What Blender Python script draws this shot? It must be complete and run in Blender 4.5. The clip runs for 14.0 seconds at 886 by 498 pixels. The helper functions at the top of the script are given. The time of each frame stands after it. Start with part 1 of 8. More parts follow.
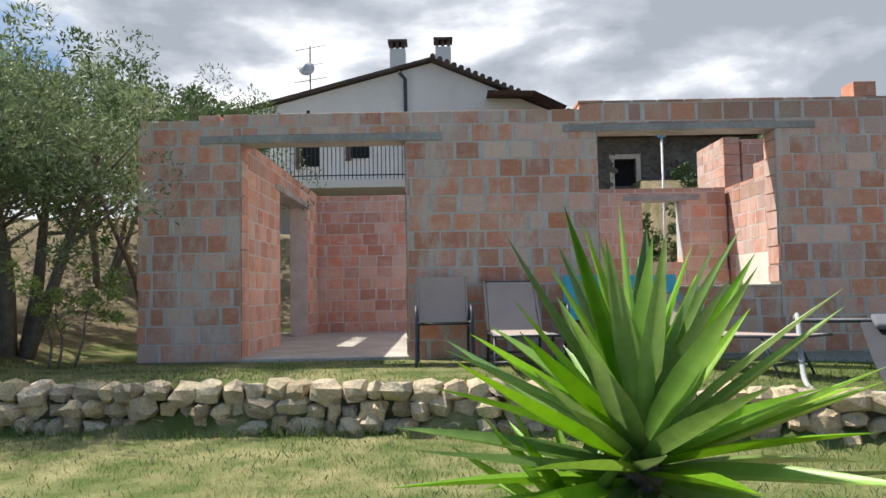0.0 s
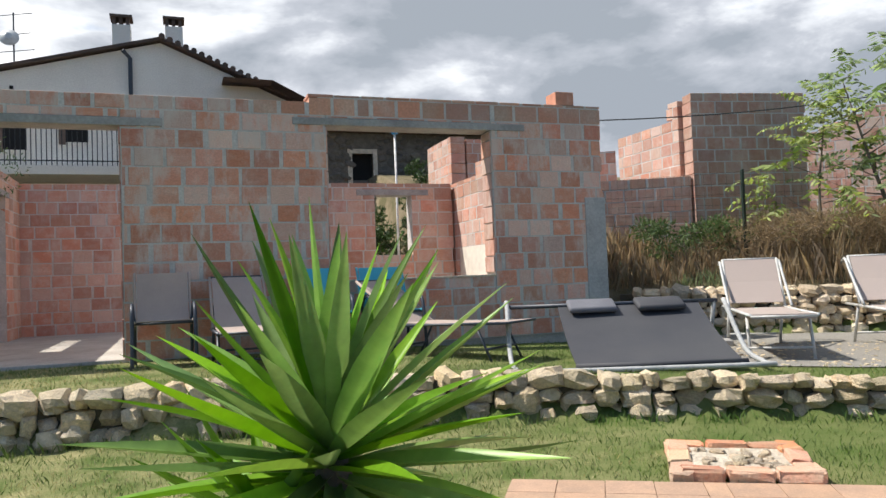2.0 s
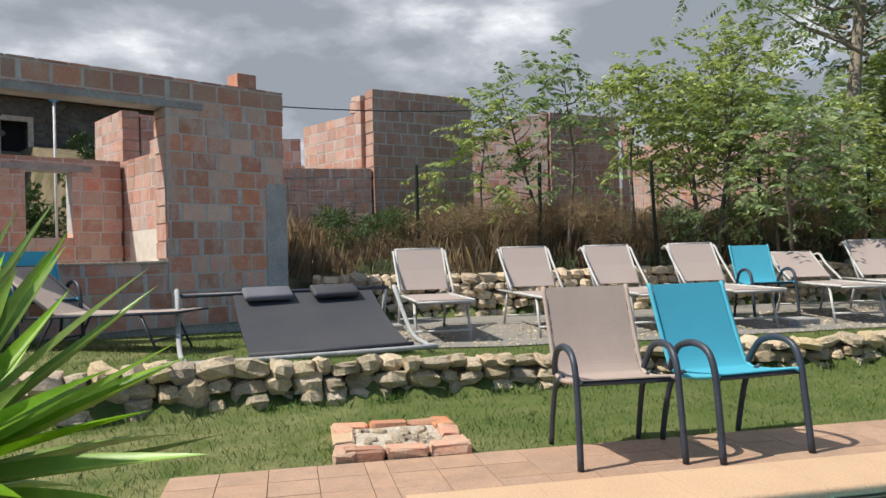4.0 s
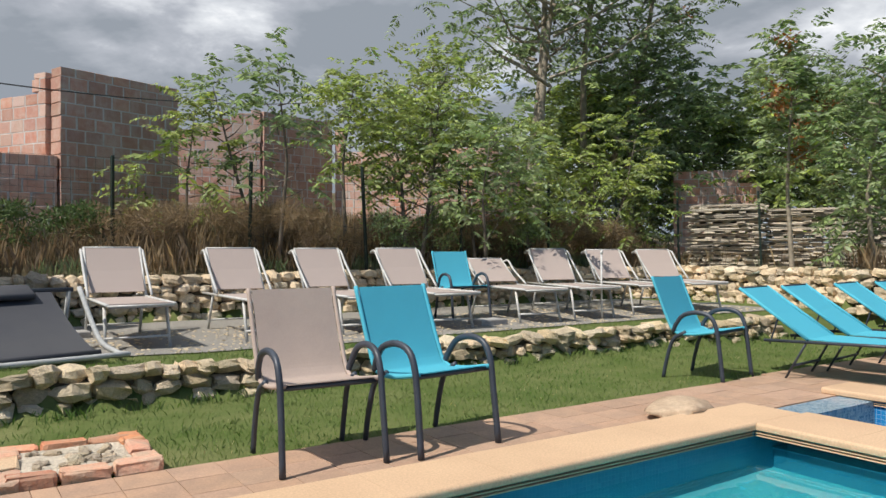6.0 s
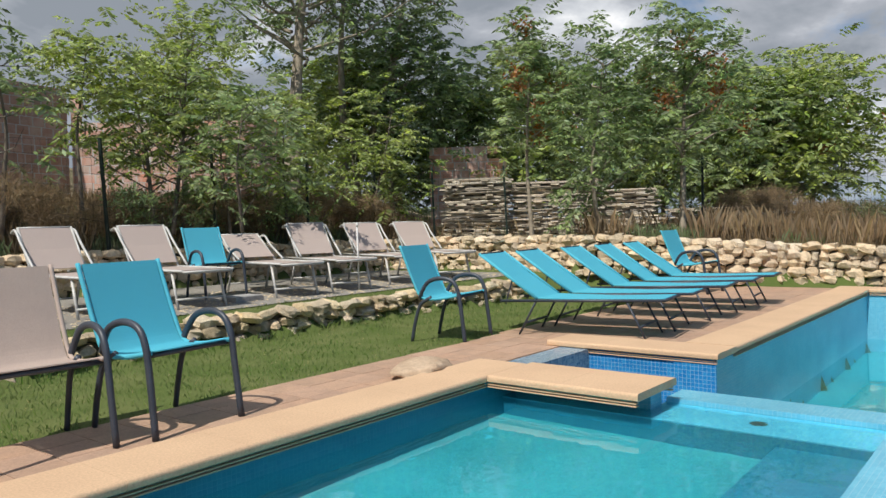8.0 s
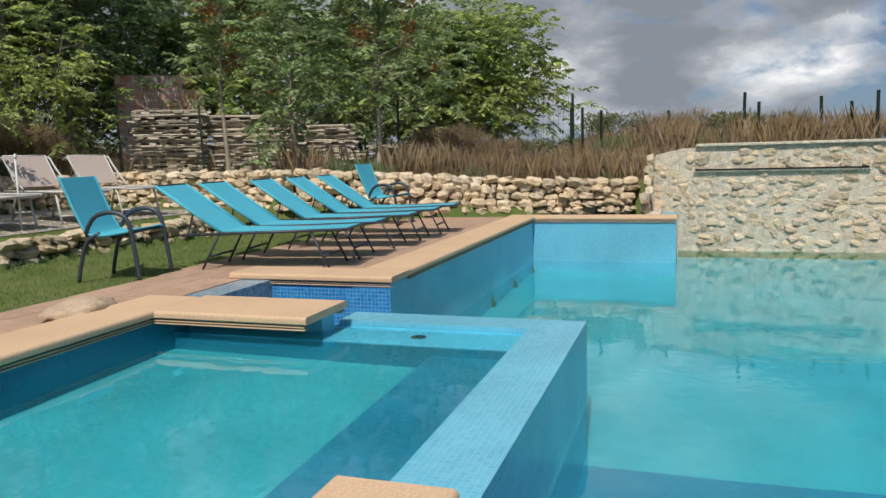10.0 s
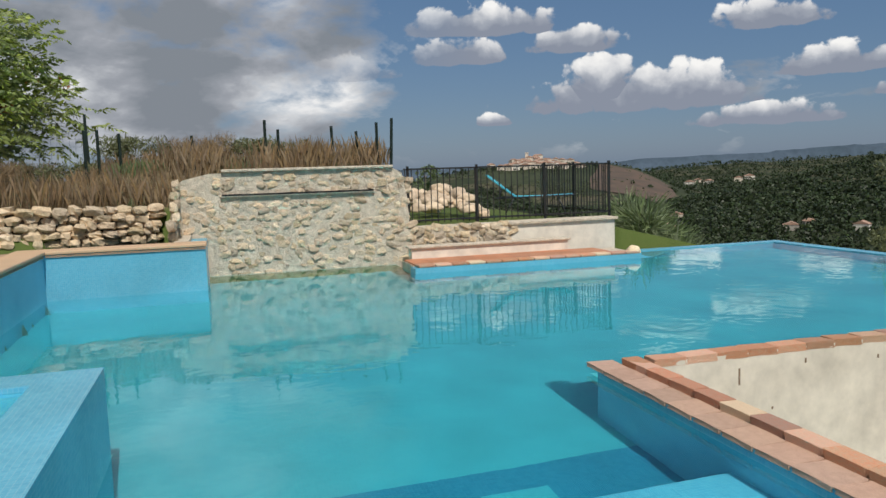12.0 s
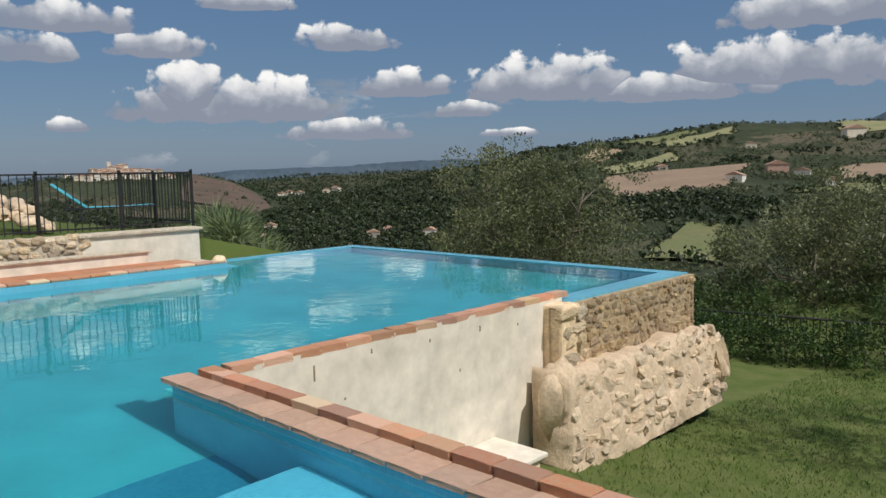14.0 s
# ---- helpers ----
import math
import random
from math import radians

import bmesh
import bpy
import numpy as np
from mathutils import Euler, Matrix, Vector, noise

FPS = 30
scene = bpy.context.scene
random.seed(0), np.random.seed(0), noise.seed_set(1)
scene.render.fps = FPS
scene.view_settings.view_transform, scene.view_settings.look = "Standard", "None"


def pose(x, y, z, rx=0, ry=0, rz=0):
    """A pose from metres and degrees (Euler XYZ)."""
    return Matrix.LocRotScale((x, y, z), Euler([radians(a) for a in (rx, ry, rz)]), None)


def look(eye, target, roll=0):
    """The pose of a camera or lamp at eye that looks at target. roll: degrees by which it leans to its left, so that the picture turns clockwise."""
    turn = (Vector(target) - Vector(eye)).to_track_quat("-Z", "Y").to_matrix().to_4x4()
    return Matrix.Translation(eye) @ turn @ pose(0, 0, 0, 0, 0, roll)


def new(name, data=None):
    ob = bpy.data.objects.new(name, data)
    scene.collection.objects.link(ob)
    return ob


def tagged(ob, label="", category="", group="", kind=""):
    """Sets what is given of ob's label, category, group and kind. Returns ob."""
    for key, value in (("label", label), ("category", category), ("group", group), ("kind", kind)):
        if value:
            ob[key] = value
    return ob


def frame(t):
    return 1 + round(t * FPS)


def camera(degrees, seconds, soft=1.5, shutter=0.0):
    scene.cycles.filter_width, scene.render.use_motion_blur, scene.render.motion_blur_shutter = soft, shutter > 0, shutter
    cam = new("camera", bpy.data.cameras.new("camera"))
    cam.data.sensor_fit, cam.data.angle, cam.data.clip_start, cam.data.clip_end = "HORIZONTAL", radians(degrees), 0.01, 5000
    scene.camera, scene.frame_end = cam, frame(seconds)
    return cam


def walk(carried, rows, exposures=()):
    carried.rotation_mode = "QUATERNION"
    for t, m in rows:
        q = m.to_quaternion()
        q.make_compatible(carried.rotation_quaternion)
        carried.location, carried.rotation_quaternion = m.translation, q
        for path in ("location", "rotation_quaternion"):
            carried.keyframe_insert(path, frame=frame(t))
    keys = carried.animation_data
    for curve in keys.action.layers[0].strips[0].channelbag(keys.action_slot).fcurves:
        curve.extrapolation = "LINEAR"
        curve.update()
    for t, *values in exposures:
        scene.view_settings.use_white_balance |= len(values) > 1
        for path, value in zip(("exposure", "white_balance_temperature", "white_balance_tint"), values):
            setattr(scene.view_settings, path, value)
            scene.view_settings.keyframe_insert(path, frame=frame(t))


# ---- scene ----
cam = camera(61.0, 14.0)
METRES, EYE, TILT, LEAN, TURN = 1.25, 1.06, 3.2, 1.0, 0.0
ROWS = [
    (0.0, 0.0, 0.0, 0.0, 0.0, 0.0, 0.0),
    (0.5, 0.0252, 0.0012, 0.0033, -4.48, -0.17, 0.1),
    (1.0, 0.0549, 0.0036, 0.0065, -9.5, -0.14, 0.24),
    (1.5, 0.0895, 0.0039, 0.0078, -14.22, -0.29, 0.36),
    (2.0, 0.1215, -0.0, 0.0087, -19.27, -0.59, 0.15),
    (2.5, 0.1488, -0.0045, 0.0074, -24.14, -1.06, -0.18),
    (3.0, 0.1692, -0.0093, 0.0101, -29.61, -1.41, -0.37),
    (3.5, 0.1864, -0.0117, 0.0093, -36.08, -1.35, -0.84),
    (6.0, 0.2799, 0.0168, -0.0044, -64.24, -0.14, -3.0),
    (6.5, 0.2734, -0.0034, 0.0028, -68.15, 0.52, -2.98),
    (7.0, 0.2679, -0.0454, 0.0023, -73.11, 0.58, -2.84),
    (7.5, 0.2781, -0.0807, -0.0112, -77.56, -0.05, -2.11),
    (10.0, 0.316, -0.3517, -0.0915, -102.95, -5.2, -1.42),
    (10.5, 0.3176, -0.4104, -0.0816, -111.13, -4.9, -0.8),
    (11.0, 0.3515, -0.4314, -0.0751, -119.65, -4.22, -0.26),
    (11.5, 0.3744, -0.4467, -0.0778, -127.73, -3.76, 0.46),
    (12.0, 0.375, -0.4755, -0.0775, -137.28, -2.98, 0.33),
    (12.5, 0.3546, -0.5066, -0.0771, -147.07, -2.02, 0.17),
    (13.0, 0.3201, -0.535, -0.0781, -155.99, -1.63, 0.36),
    (13.5, 0.2898, -0.5491, -0.0922, -162.38, -1.85, 0.65),
    (14.0, 0.2616, -0.5543, -0.1104, -167.4, -2.58, 1.44),
]
walk(cam, [(t, pose(0, 0, EYE, TILT, LEAN, TURN) @ pose(METRES * x, METRES * y, METRES * z, 90 + pitch, roll, yaw)) for t, x, y, z, yaw, pitch, roll in ROWS],
     exposures=[(0, 0.90), (2, 0.80), (3.5, 0.56), (6, 0.45), (7.5, 0.38), (10, 0.12), (12, -0.06), (14, -0.02)])

# ---- light, sky ----
SUN = Vector((-0.52, 0.25, 0.81)).normalized()
world = bpy.data.worlds.new("sky")
scene.world = world
world.use_nodes = True
wn, wl = world.node_tree.nodes, world.node_tree.links
wn.clear()


def node(nt, kind, **kw):
    n = nt.nodes.new(kind)
    for k, v in kw.items():
        if k in n.inputs:
            n.inputs[k].default_value = v
    return n


def math_node(nt, op, a, b=None, clamp=False):
    n = nt.nodes.new("ShaderNodeMath")
    n.operation, n.use_clamp = op, clamp
    for i, v in enumerate((a, b)):
        if v is None:
            continue
        if isinstance(v, (int, float)):
            n.inputs[i].default_value = v
        else:
            nt.links.new(v, n.inputs[i])
    return n.outputs[0]


def ramp(nt, fac, stops):
    n = nt.nodes.new("ShaderNodeValToRGB")
    el = n.color_ramp.elements
    while len(el) < len(stops):
        el.new(0.5)
    for e, (p, c) in zip(el, stops):
        e.position = p
        e.color = (*c, 1) if len(c) == 3 else c
    nt.links.new(fac, n.inputs[0])
    return n.outputs[0]


def mix_col(nt, fac, a, b, mode="MIX"):
    n = nt.nodes.new("ShaderNodeMix")
    n.data_type, n.blend_type = "RGBA", mode
    for i, v in ((0, fac), (6, a), (7, b)):
        if isinstance(v, (int, float)):
            n.inputs[i].default_value = v
        elif isinstance(v, tuple):
            n.inputs[i].default_value = (*v, 1)
        else:
            nt.links.new(v, n.inputs[i])
    return n.outputs[2]


def build_sky():
    nt = world.node_tree
    sky = nt.nodes.new("ShaderNodeTexSky")
    sky.sky_type, sky.sun_disc = "NISHITA", False
    sky.sun_elevation = math.asin(SUN.z)
    sky.sun_rotation = math.atan2(SUN.x, SUN.y)
    sky.air_density, sky.dust_density, sky.ozone_density = 1.0, 0.6, 1.6
    co = nt.nodes.new("ShaderNodeTexCoord").outputs["Generated"]
    sep = nt.nodes.new("ShaderNodeSeparateXYZ")
    nt.links.new(co, sep.inputs[0])
    x, y, z = sep.outputs
    # a cloud deck: direction cut by a plane overhead, flattened towards the horizon
    den = math_node(nt, "ADD", math_node(nt, "MAXIMUM", z, 0.0), 0.42)
    comb = nt.nodes.new("ShaderNodeCombineXYZ")
    nt.links.new(math_node(nt, "DIVIDE", x, den), comb.inputs[0])
    nt.links.new(math_node(nt, "DIVIDE", y, den), comb.inputs[1])
    nt.links.new(math_node(nt, "MULTIPLY", z, 2.0), comb.inputs[2])
    big = node(nt, "ShaderNodeTexNoise", Scale=2.9, Detail=10.0, Roughness=0.58, Distortion=0.25)
    nt.links.new(comb.outputs[0], big.inputs["Vector"])
    shade = node(nt, "ShaderNodeTexNoise", Scale=2.9, Detail=6.0, Roughness=0.5)
    off = nt.nodes.new("ShaderNodeVectorMath")
    off.operation = "ADD"
    off.inputs[1].default_value = (3.16, 0.07, 0.1)
    nt.links.new(comb.outputs[0], off.inputs[0])
    nt.links.new(off.outputs[0], shade.inputs["Vector"])
    # more cover to the north and east, single heaps of cloud over the valley
    north = math_node(nt, "ADD", math_node(nt, "MULTIPLY", math_node(nt, "ADD", y, math_node(nt, "MULTIPLY", math_node(nt, "MAXIMUM", y, 0.0), 1.6)), 0.075), math_node(nt, "MULTIPLY", x, 0.10))
    bearing = math_node(nt, "MULTIPLY", math_node(nt, "ARCTAN2", y, x), 180 / math.pi)
    height = math_node(nt, "MULTIPLY", math_node(nt, "ARCSINE", z), 180 / math.pi)
    open_sky = math_node(nt, "MULTIPLY", ramp(nt, math_node(nt, "DIVIDE", math_node(nt, "ADD", bearing, 180.0), 180.0), [(0.30, (0, 0, 0)), (0.40, (1, 1, 1)), (0.72, (1, 1, 1)), (0.80, (0, 0, 0))]), math_node(nt, "LESS_THAN", y, 0.0))
    dens = math_node(nt, "SUBTRACT", math_node(nt, "ADD", big.outputs[0], north), math_node(nt, "MULTIPLY", open_sky, 0.16))
    cover = ramp(nt, dens, [(0.43, (0, 0, 0)), (0.55, (1, 1, 1))])
    # the deck is thickest in the east
    east = math_node(nt, "ADD", math_node(nt, "MULTIPLY", x, 0.13), math_node(nt, "MULTIPLY", y, 0.125))
    thick = math_node(nt, "ADD", math_node(nt, "ADD", big.outputs[0], east), math_node(nt, "MULTIPLY", math_node(nt, "SUBTRACT", shade.outputs[0], 0.5), 1.25))
    body = ramp(nt, thick, [(0.36, (0.84, 0.84, 0.84)), (0.47, (0.54, 0.56, 0.59)), (0.59, (0.33, 0.35, 0.39)), (0.74, (0.22, 0.245, 0.28))])
    low = ramp(nt, z, [(0.0, (0.0, 0.0, 0.0)), (0.05, (1, 1, 1))])
    # heaps: bearing and height of the base's middle, half width, height, in degrees
    at = nt.nodes.new("ShaderNodeCombineXYZ")
    nt.links.new(bearing, at.inputs[0])
    nt.links.new(height, at.inputs[1])
    puff = node(nt, "ShaderNodeTexNoise", Scale=0.50, Detail=8.0, Roughness=0.56, Distortion=0.2)
    nt.links.new(at.outputs[0], puff.inputs["Vector"])
    cell = node(nt, "ShaderNodeTexVoronoi", Scale=0.62)
    cell.feature = "SMOOTH_F1"
    warped = nt.nodes.new("ShaderNodeVectorMath")
    warped.operation = "ADD"
    nt.links.new(at.outputs[0], warped.inputs[0])
    nt.links.new(puff.outputs["Color"], warped.inputs[1])
    nt.links.new(warped.outputs[0], cell.inputs["Vector"])
    best, rise = -1.0, 0.0
    for caz, cel, cw, ch in ((-62.0, 4.3, 9.2, 3.3), (-59.5, 4.9, 3.6, 3.8), (-74.8, 5.9, 4.3, 2.0), (-70.4, 9.2, 3.8, 2.0), (-70.8, 2.7, 5.2, 1.7), (-86.0, 5.5, 7.2, 3.4), (-51.4, 3.3, 1.7, 0.9),
                             (-50.5, 10.0, 6.5, 2.2), (-63.2, 11.8, 3.8, 1.3), (-101.5, 6.0, 9.5, 3.4), (-94.0, 5.0, 7.5, 2.2), (-79.2, 4.2, 2.6, 1.3), (-57.5, 8.5, 3.6, 2.0), (-48.6, 8.0, 3.6, 2.2),
                             (-40.0, 7.0, 4.2, 1.8), (-34.0, 6.6, 5.0, 1.9), (-23.0, 7.6, 8.0, 3.2), (-104.0, 9.5, 7.0, 3.0), (-82.5, 2.6, 2.4, 0.6), (-112.0, 5.5, 8.0, 3.4)):
        rel = nt.nodes.new("ShaderNodeVectorMath")
        rel.operation = "MULTIPLY_ADD"
        ch *= 0.92
        rel.inputs[1].default_value = (1 / cw, 1 / ch, 0)
        rel.inputs[2].default_value = (-caz / cw, -cel / ch, 0)
        nt.links.new(at.outputs[0], rel.inputs[0])
        part_of = nt.nodes.new("ShaderNodeSeparateXYZ")
        nt.links.new(rel.outputs[0], part_of.inputs[0])
        up = math_node(nt, "MAXIMUM", part_of.outputs[1], math_node(nt, "MULTIPLY", part_of.outputs[1], -5.0))
        r2 = math_node(nt, "ADD", math_node(nt, "MULTIPLY", part_of.outputs[0], part_of.outputs[0]), math_node(nt, "MULTIPLY", up, up))
        fill = math_node(nt, "SUBTRACT", 1.0, r2)
        if best == -1.0:
            best, rise = fill, part_of.outputs[1]
        else:
            win = math_node(nt, "GREATER_THAN", fill, best)
            rise = mix_col(nt, win, rise, part_of.outputs[1])
            best = math_node(nt, "MAXIMUM", best, fill)
    lump = math_node(nt, "ADD", math_node(nt, "MULTIPLY", math_node(nt, "SUBTRACT", puff.outputs[0], 0.5), 2.6), math_node(nt, "MULTIPLY", math_node(nt, "SUBTRACT", 0.55, cell.outputs["Distance"]), 0.75))
    full = math_node(nt, "ADD", math_node(nt, "MAXIMUM", best, -1.5), lump)
    heap = ramp(nt, full, [(0.22, (0, 0, 0)), (0.46, (1, 1, 1))])
    sunny = math_node(nt, "ADD", math_node(nt, "MULTIPLY", rise, 0.80), math_node(nt, "ADD", math_node(nt, "MULTIPLY", lump, 0.36), 0.0))
    heap_col = ramp(nt, sunny, [(0.14, (0.25, 0.28, 0.35)), (0.36, (0.36, 0.39, 0.45)), (0.60, (0.68, 0.69, 0.71)), (0.86, (0.92, 0.91, 0.89))])
    skyc = nt.nodes.new("ShaderNodeVectorMath")
    skyc.operation = "SCALE"
    skyc.inputs[3].default_value = 0.058
    nt.links.new(sky.outputs[0], skyc.inputs[0])
    blue = mix_col(nt, 0.55, skyc.outputs[0], (0.085, 0.185, 0.36))
    col = mix_col(nt, math_node(nt, "MULTIPLY", cover, low), blue, body)
    col = mix_col(nt, math_node(nt, "MULTIPLY", heap, open_sky), col, heap_col)
    bg = nt.nodes.new("ShaderNodeBackground")
    bg.inputs[1].default_value = 1.05
    nt.links.new(col, bg.inputs[0])
    out = nt.nodes.new("ShaderNodeOutputWorld")
    nt.links.new(bg.outputs[0], out.inputs[0])


build_sky()
sun_lamp = new("sun", bpy.data.lights.new("sun", "SUN"))
sun_lamp.data.energy, sun_lamp.data.angle, sun_lamp.data.color = 3.6, radians(0.6), (1.0, 0.95, 0.87)
sun_lamp.matrix_world = look(SUN * 50, (0, 0, 0))

# ---- materials ----


def material(name, base, rough=0.8, second=None, scale=6.0, fine=60.0, bump=0.2, metal=0.0, vary=0.0, island=0.0, spec=0.5, stops=(0.35, 0.65), dist=0.02, coords="Object", pale=None):
    m = bpy.data.materials.new(name)
    m.use_nodes = True
    nt = m.node_tree
    b = nt.nodes["Principled BSDF"]
    co = nt.nodes.new("ShaderNodeTexCoord").outputs[coords]
    if coords == "Object" and vary:
        # a shift of its own for every object, so that alike pieces do not repeat
        info = nt.nodes.new("ShaderNodeObjectInfo")
        sh = nt.nodes.new("ShaderNodeVectorMath")
        sh.operation = "ADD"
        sc = math_node(nt, "MULTIPLY", info.outputs["Random"], 37.0)
        nt.links.new(co, sh.inputs[0])
        nt.links.new(sc, sh.inputs[1])
        co = sh.outputs[0]
    n1 = node(nt, "ShaderNodeTexNoise", Scale=scale, Detail=6.0, Roughness=0.6)
    n2 = node(nt, "ShaderNodeTexNoise", Scale=fine, Detail=4.0, Roughness=0.6)
    nt.links.new(co, n1.inputs["Vector"])
    nt.links.new(co, n2.inputs["Vector"])
    second = second or tuple(0.72 * c for c in base)
    col = mix_col(nt, ramp(nt, n1.outputs[0], [(stops[0], (0, 0, 0)), (stops[1], (1, 1, 1))]), base, second)
    if pale:
        # some pieces are paler than the others
        odd = math_node(nt, "FRACT", math_node(nt, "MULTIPLY", nt.nodes.new("ShaderNodeObjectInfo").outputs["Random"], 5.37))
        col = mix_col(nt, ramp(nt, odd, [(0.60, (0, 0, 0)), (0.92, (0.65, 0.65, 0.65))]), col, pale)
    grain = ramp(nt, n2.outputs[0], [(0.25, (0.80, 0.80, 0.80)), (0.75, (1.15, 1.15, 1.15))])
    col = mix_col(nt, 1.0, col, grain, "MULTIPLY")
    for amount, socket in ((vary, "info"), (island, "geo")):
        if amount:
            src = nt.nodes.new("ShaderNodeObjectInfo").outputs["Random"] if socket == "info" else nt.nodes.new("ShaderNodeNewGeometry").outputs["Random Per Island"]
            hsv = nt.nodes.new("ShaderNodeHueSaturation")
            nt.links.new(math_node(nt, "ADD", math_node(nt, "MULTIPLY", src, 2 * amount), 1 - amount), hsv.inputs["Value"])
            sat = math_node(nt, "FRACT", math_node(nt, "MULTIPLY", src, 7.13))
            nt.links.new(math_node(nt, "ADD", math_node(nt, "MULTIPLY", sat, amount), 1 - 0.5 * amount), hsv.inputs["Saturation"])
            hue = math_node(nt, "FRACT", math_node(nt, "MULTIPLY", src, 13.7))
            nt.links.new(math_node(nt, "ADD", math_node(nt, "MULTIPLY", hue, 0.05 * amount), 0.5 - 0.025 * amount), hsv.inputs["Hue"])
            nt.links.new(col, hsv.inputs["Color"])
            col = hsv.outputs[0]
    nt.links.new(col, b.inputs["Base Color"])
    b.inputs["Roughness"].default_value, b.inputs["Metallic"].default_value = rough, metal
    b.inputs["Specular IOR Level"].default_value = spec
    if bump:
        bp = node(nt, "ShaderNodeBump", Strength=bump, Distance=dist)
        h = math_node(nt, "ADD", math_node(nt, "MULTIPLY", n1.outputs[0], 1.0), math_node(nt, "MULTIPLY", n2.outputs[0], 0.5))
        nt.links.new(h, bp.inputs["Height"])
        nt.links.new(bp.outputs[0], b.inputs["Normal"])
    return m


def smeared(name, amount, film=(0.62, 0.545, 0.48), **kw):
    """Clay with a thin film of mortar wiped over it in upright streaks."""
    m = material(name, kw.pop("base"), 0.9, kw.pop("second"), 1.9, 14, 0.3, **kw)
    nt = m.node_tree
    b = nt.nodes["Principled BSDF"]
    geo = nt.nodes.new("ShaderNodeNewGeometry")
    st = nt.nodes.new("ShaderNodeVectorMath")
    st.operation = "MULTIPLY"
    st.inputs[1].default_value = (5.5, 5.5, 2.2)
    nt.links.new(geo.outputs["Position"], st.inputs[0])
    wide = node(nt, "ShaderNodeTexNoise", Scale=0.55, Detail=6.0, Roughness=0.62, Distortion=0.3)
    streak = node(nt, "ShaderNodeTexNoise", Scale=3.2, Detail=5.0, Roughness=0.7)
    nt.links.new(st.outputs[0], wide.inputs["Vector"])
    nt.links.new(st.outputs[0], streak.inputs["Vector"])
    f = ramp(nt, math_node(nt, "ADD", wide.outputs[0], math_node(nt, "MULTIPLY", math_node(nt, "SUBTRACT", streak.outputs[0], 0.5), 0.45)), [(0.47, (0, 0, 0)), (0.64, (amount, amount, amount))])
    nt.links.new(mix_col(nt, f, b.inputs["Base Color"].links[0].from_socket, film), b.inputs["Base Color"])
    return m


def leafy(name, base, second, vary=0.35, trans=0.35, rough=0.5, fine=12, each=0.0):
    m = material(name, base, rough, second, 0.7, fine, 0.0, island=vary, spec=0.3, vary=each)
    nt = m.node_tree
    b = nt.nodes["Principled BSDF"]
    t = nt.nodes.new("ShaderNodeBsdfTranslucent")
    nt.links.new(b.inputs["Base Color"].links[0].from_socket, t.inputs[0])
    mx = nt.nodes.new("ShaderNodeMixShader")
    mx.inputs[0].default_value = trans
    nt.links.new(b.outputs[0], mx.inputs[1])
    nt.links.new(t.outputs[0], mx.inputs[2])
    nt.links.new(mx.outputs[0], nt.nodes["Material Output"].inputs[0])
    return m


M = {}
M["block"] = smeared("clay_block", 0.42, base=(0.56, 0.285, 0.205), second=(0.60, 0.41, 0.33), vary=0.20, stops=(0.46, 0.74), pale=(0.58, 0.46, 0.39))
M["block_front"] = smeared("smeared_clay_block", 0.72, base=(0.60, 0.275, 0.185), second=(0.64, 0.38, 0.29), vary=0.20, stops=(0.46, 0.72), pale=(0.66, 0.54, 0.46))
# clay block again, with the bank walls' shade put into its browner colour
M["block_bank"] = smeared("shaded_clay_block", 0.30, base=(0.47, 0.265, 0.20), second=(0.52, 0.36, 0.28), vary=0.14, stops=(0.42, 0.72))
M["mortar_front"] = material("grey_mortar", (0.60, 0.57, 0.53), 0.95, (0.47, 0.45, 0.42), 4, 50, 0.5)
M["block_far"] = material("clay_block_wall", (0.50, 0.27, 0.19), 0.9, (0.52, 0.40, 0.32), 2.2, 40, 0.3, island=0.25, stops=(0.45, 0.72))
M["mortar"] = material("mortar", (0.62, 0.60, 0.57), 0.95, (0.48, 0.46, 0.43), 4, 50, 0.4)
M["concrete"] = material("concrete", (0.40, 0.39, 0.37), 0.9, (0.27, 0.26, 0.25), 3, 40, 0.3)
M["slab"] = material("floor_slab", (0.50, 0.47, 0.42), 0.9, (0.38, 0.34, 0.29), 2, 40, 0.2)
M["plaster"] = material("white_plaster", (0.86, 0.82, 0.74), 0.9, (0.78, 0.73, 0.65), 0.8, 30, 0.1)
M["render"] = material("cream_render", (0.76, 0.70, 0.60), 0.9, (0.68, 0.61, 0.51), 0.9, 5, 0.06, stops=(0.5, 0.85))
M["stone"] = material("lime_stone", (0.80, 0.645, 0.43), 0.95, (0.56, 0.45, 0.31), 9, 42, 0.9, vary=0.34, dist=0.03)
M["stone_pale"] = material("pale_rubble", (0.80, 0.65, 0.455), 0.95, (0.58, 0.46, 0.32), 7, 34, 0.8, vary=0.28, dist=0.03)
M["stone_brown"] = material("brown_rubble", (0.50, 0.37, 0.22), 0.95, (0.33, 0.24, 0.15), 7, 34, 0.7, vary=0.36, dist=0.03)
M["bedding"] = material("lime_bedding", (0.78, 0.68, 0.54), 0.95, (0.58, 0.50, 0.39), 9, 50, 1.0, dist=0.05)
M["bedding_dark"] = material("soil_bedding", (0.12, 0.10, 0.07), 0.95, (0.07, 0.06, 0.04), 9, 50, 0.8, dist=0.03)
M["coping"] = material("coping_stone", (0.62, 0.42, 0.26), 0.75, (0.55, 0.365, 0.225), 2, 90, 0.03, stops=(0.4, 0.75))
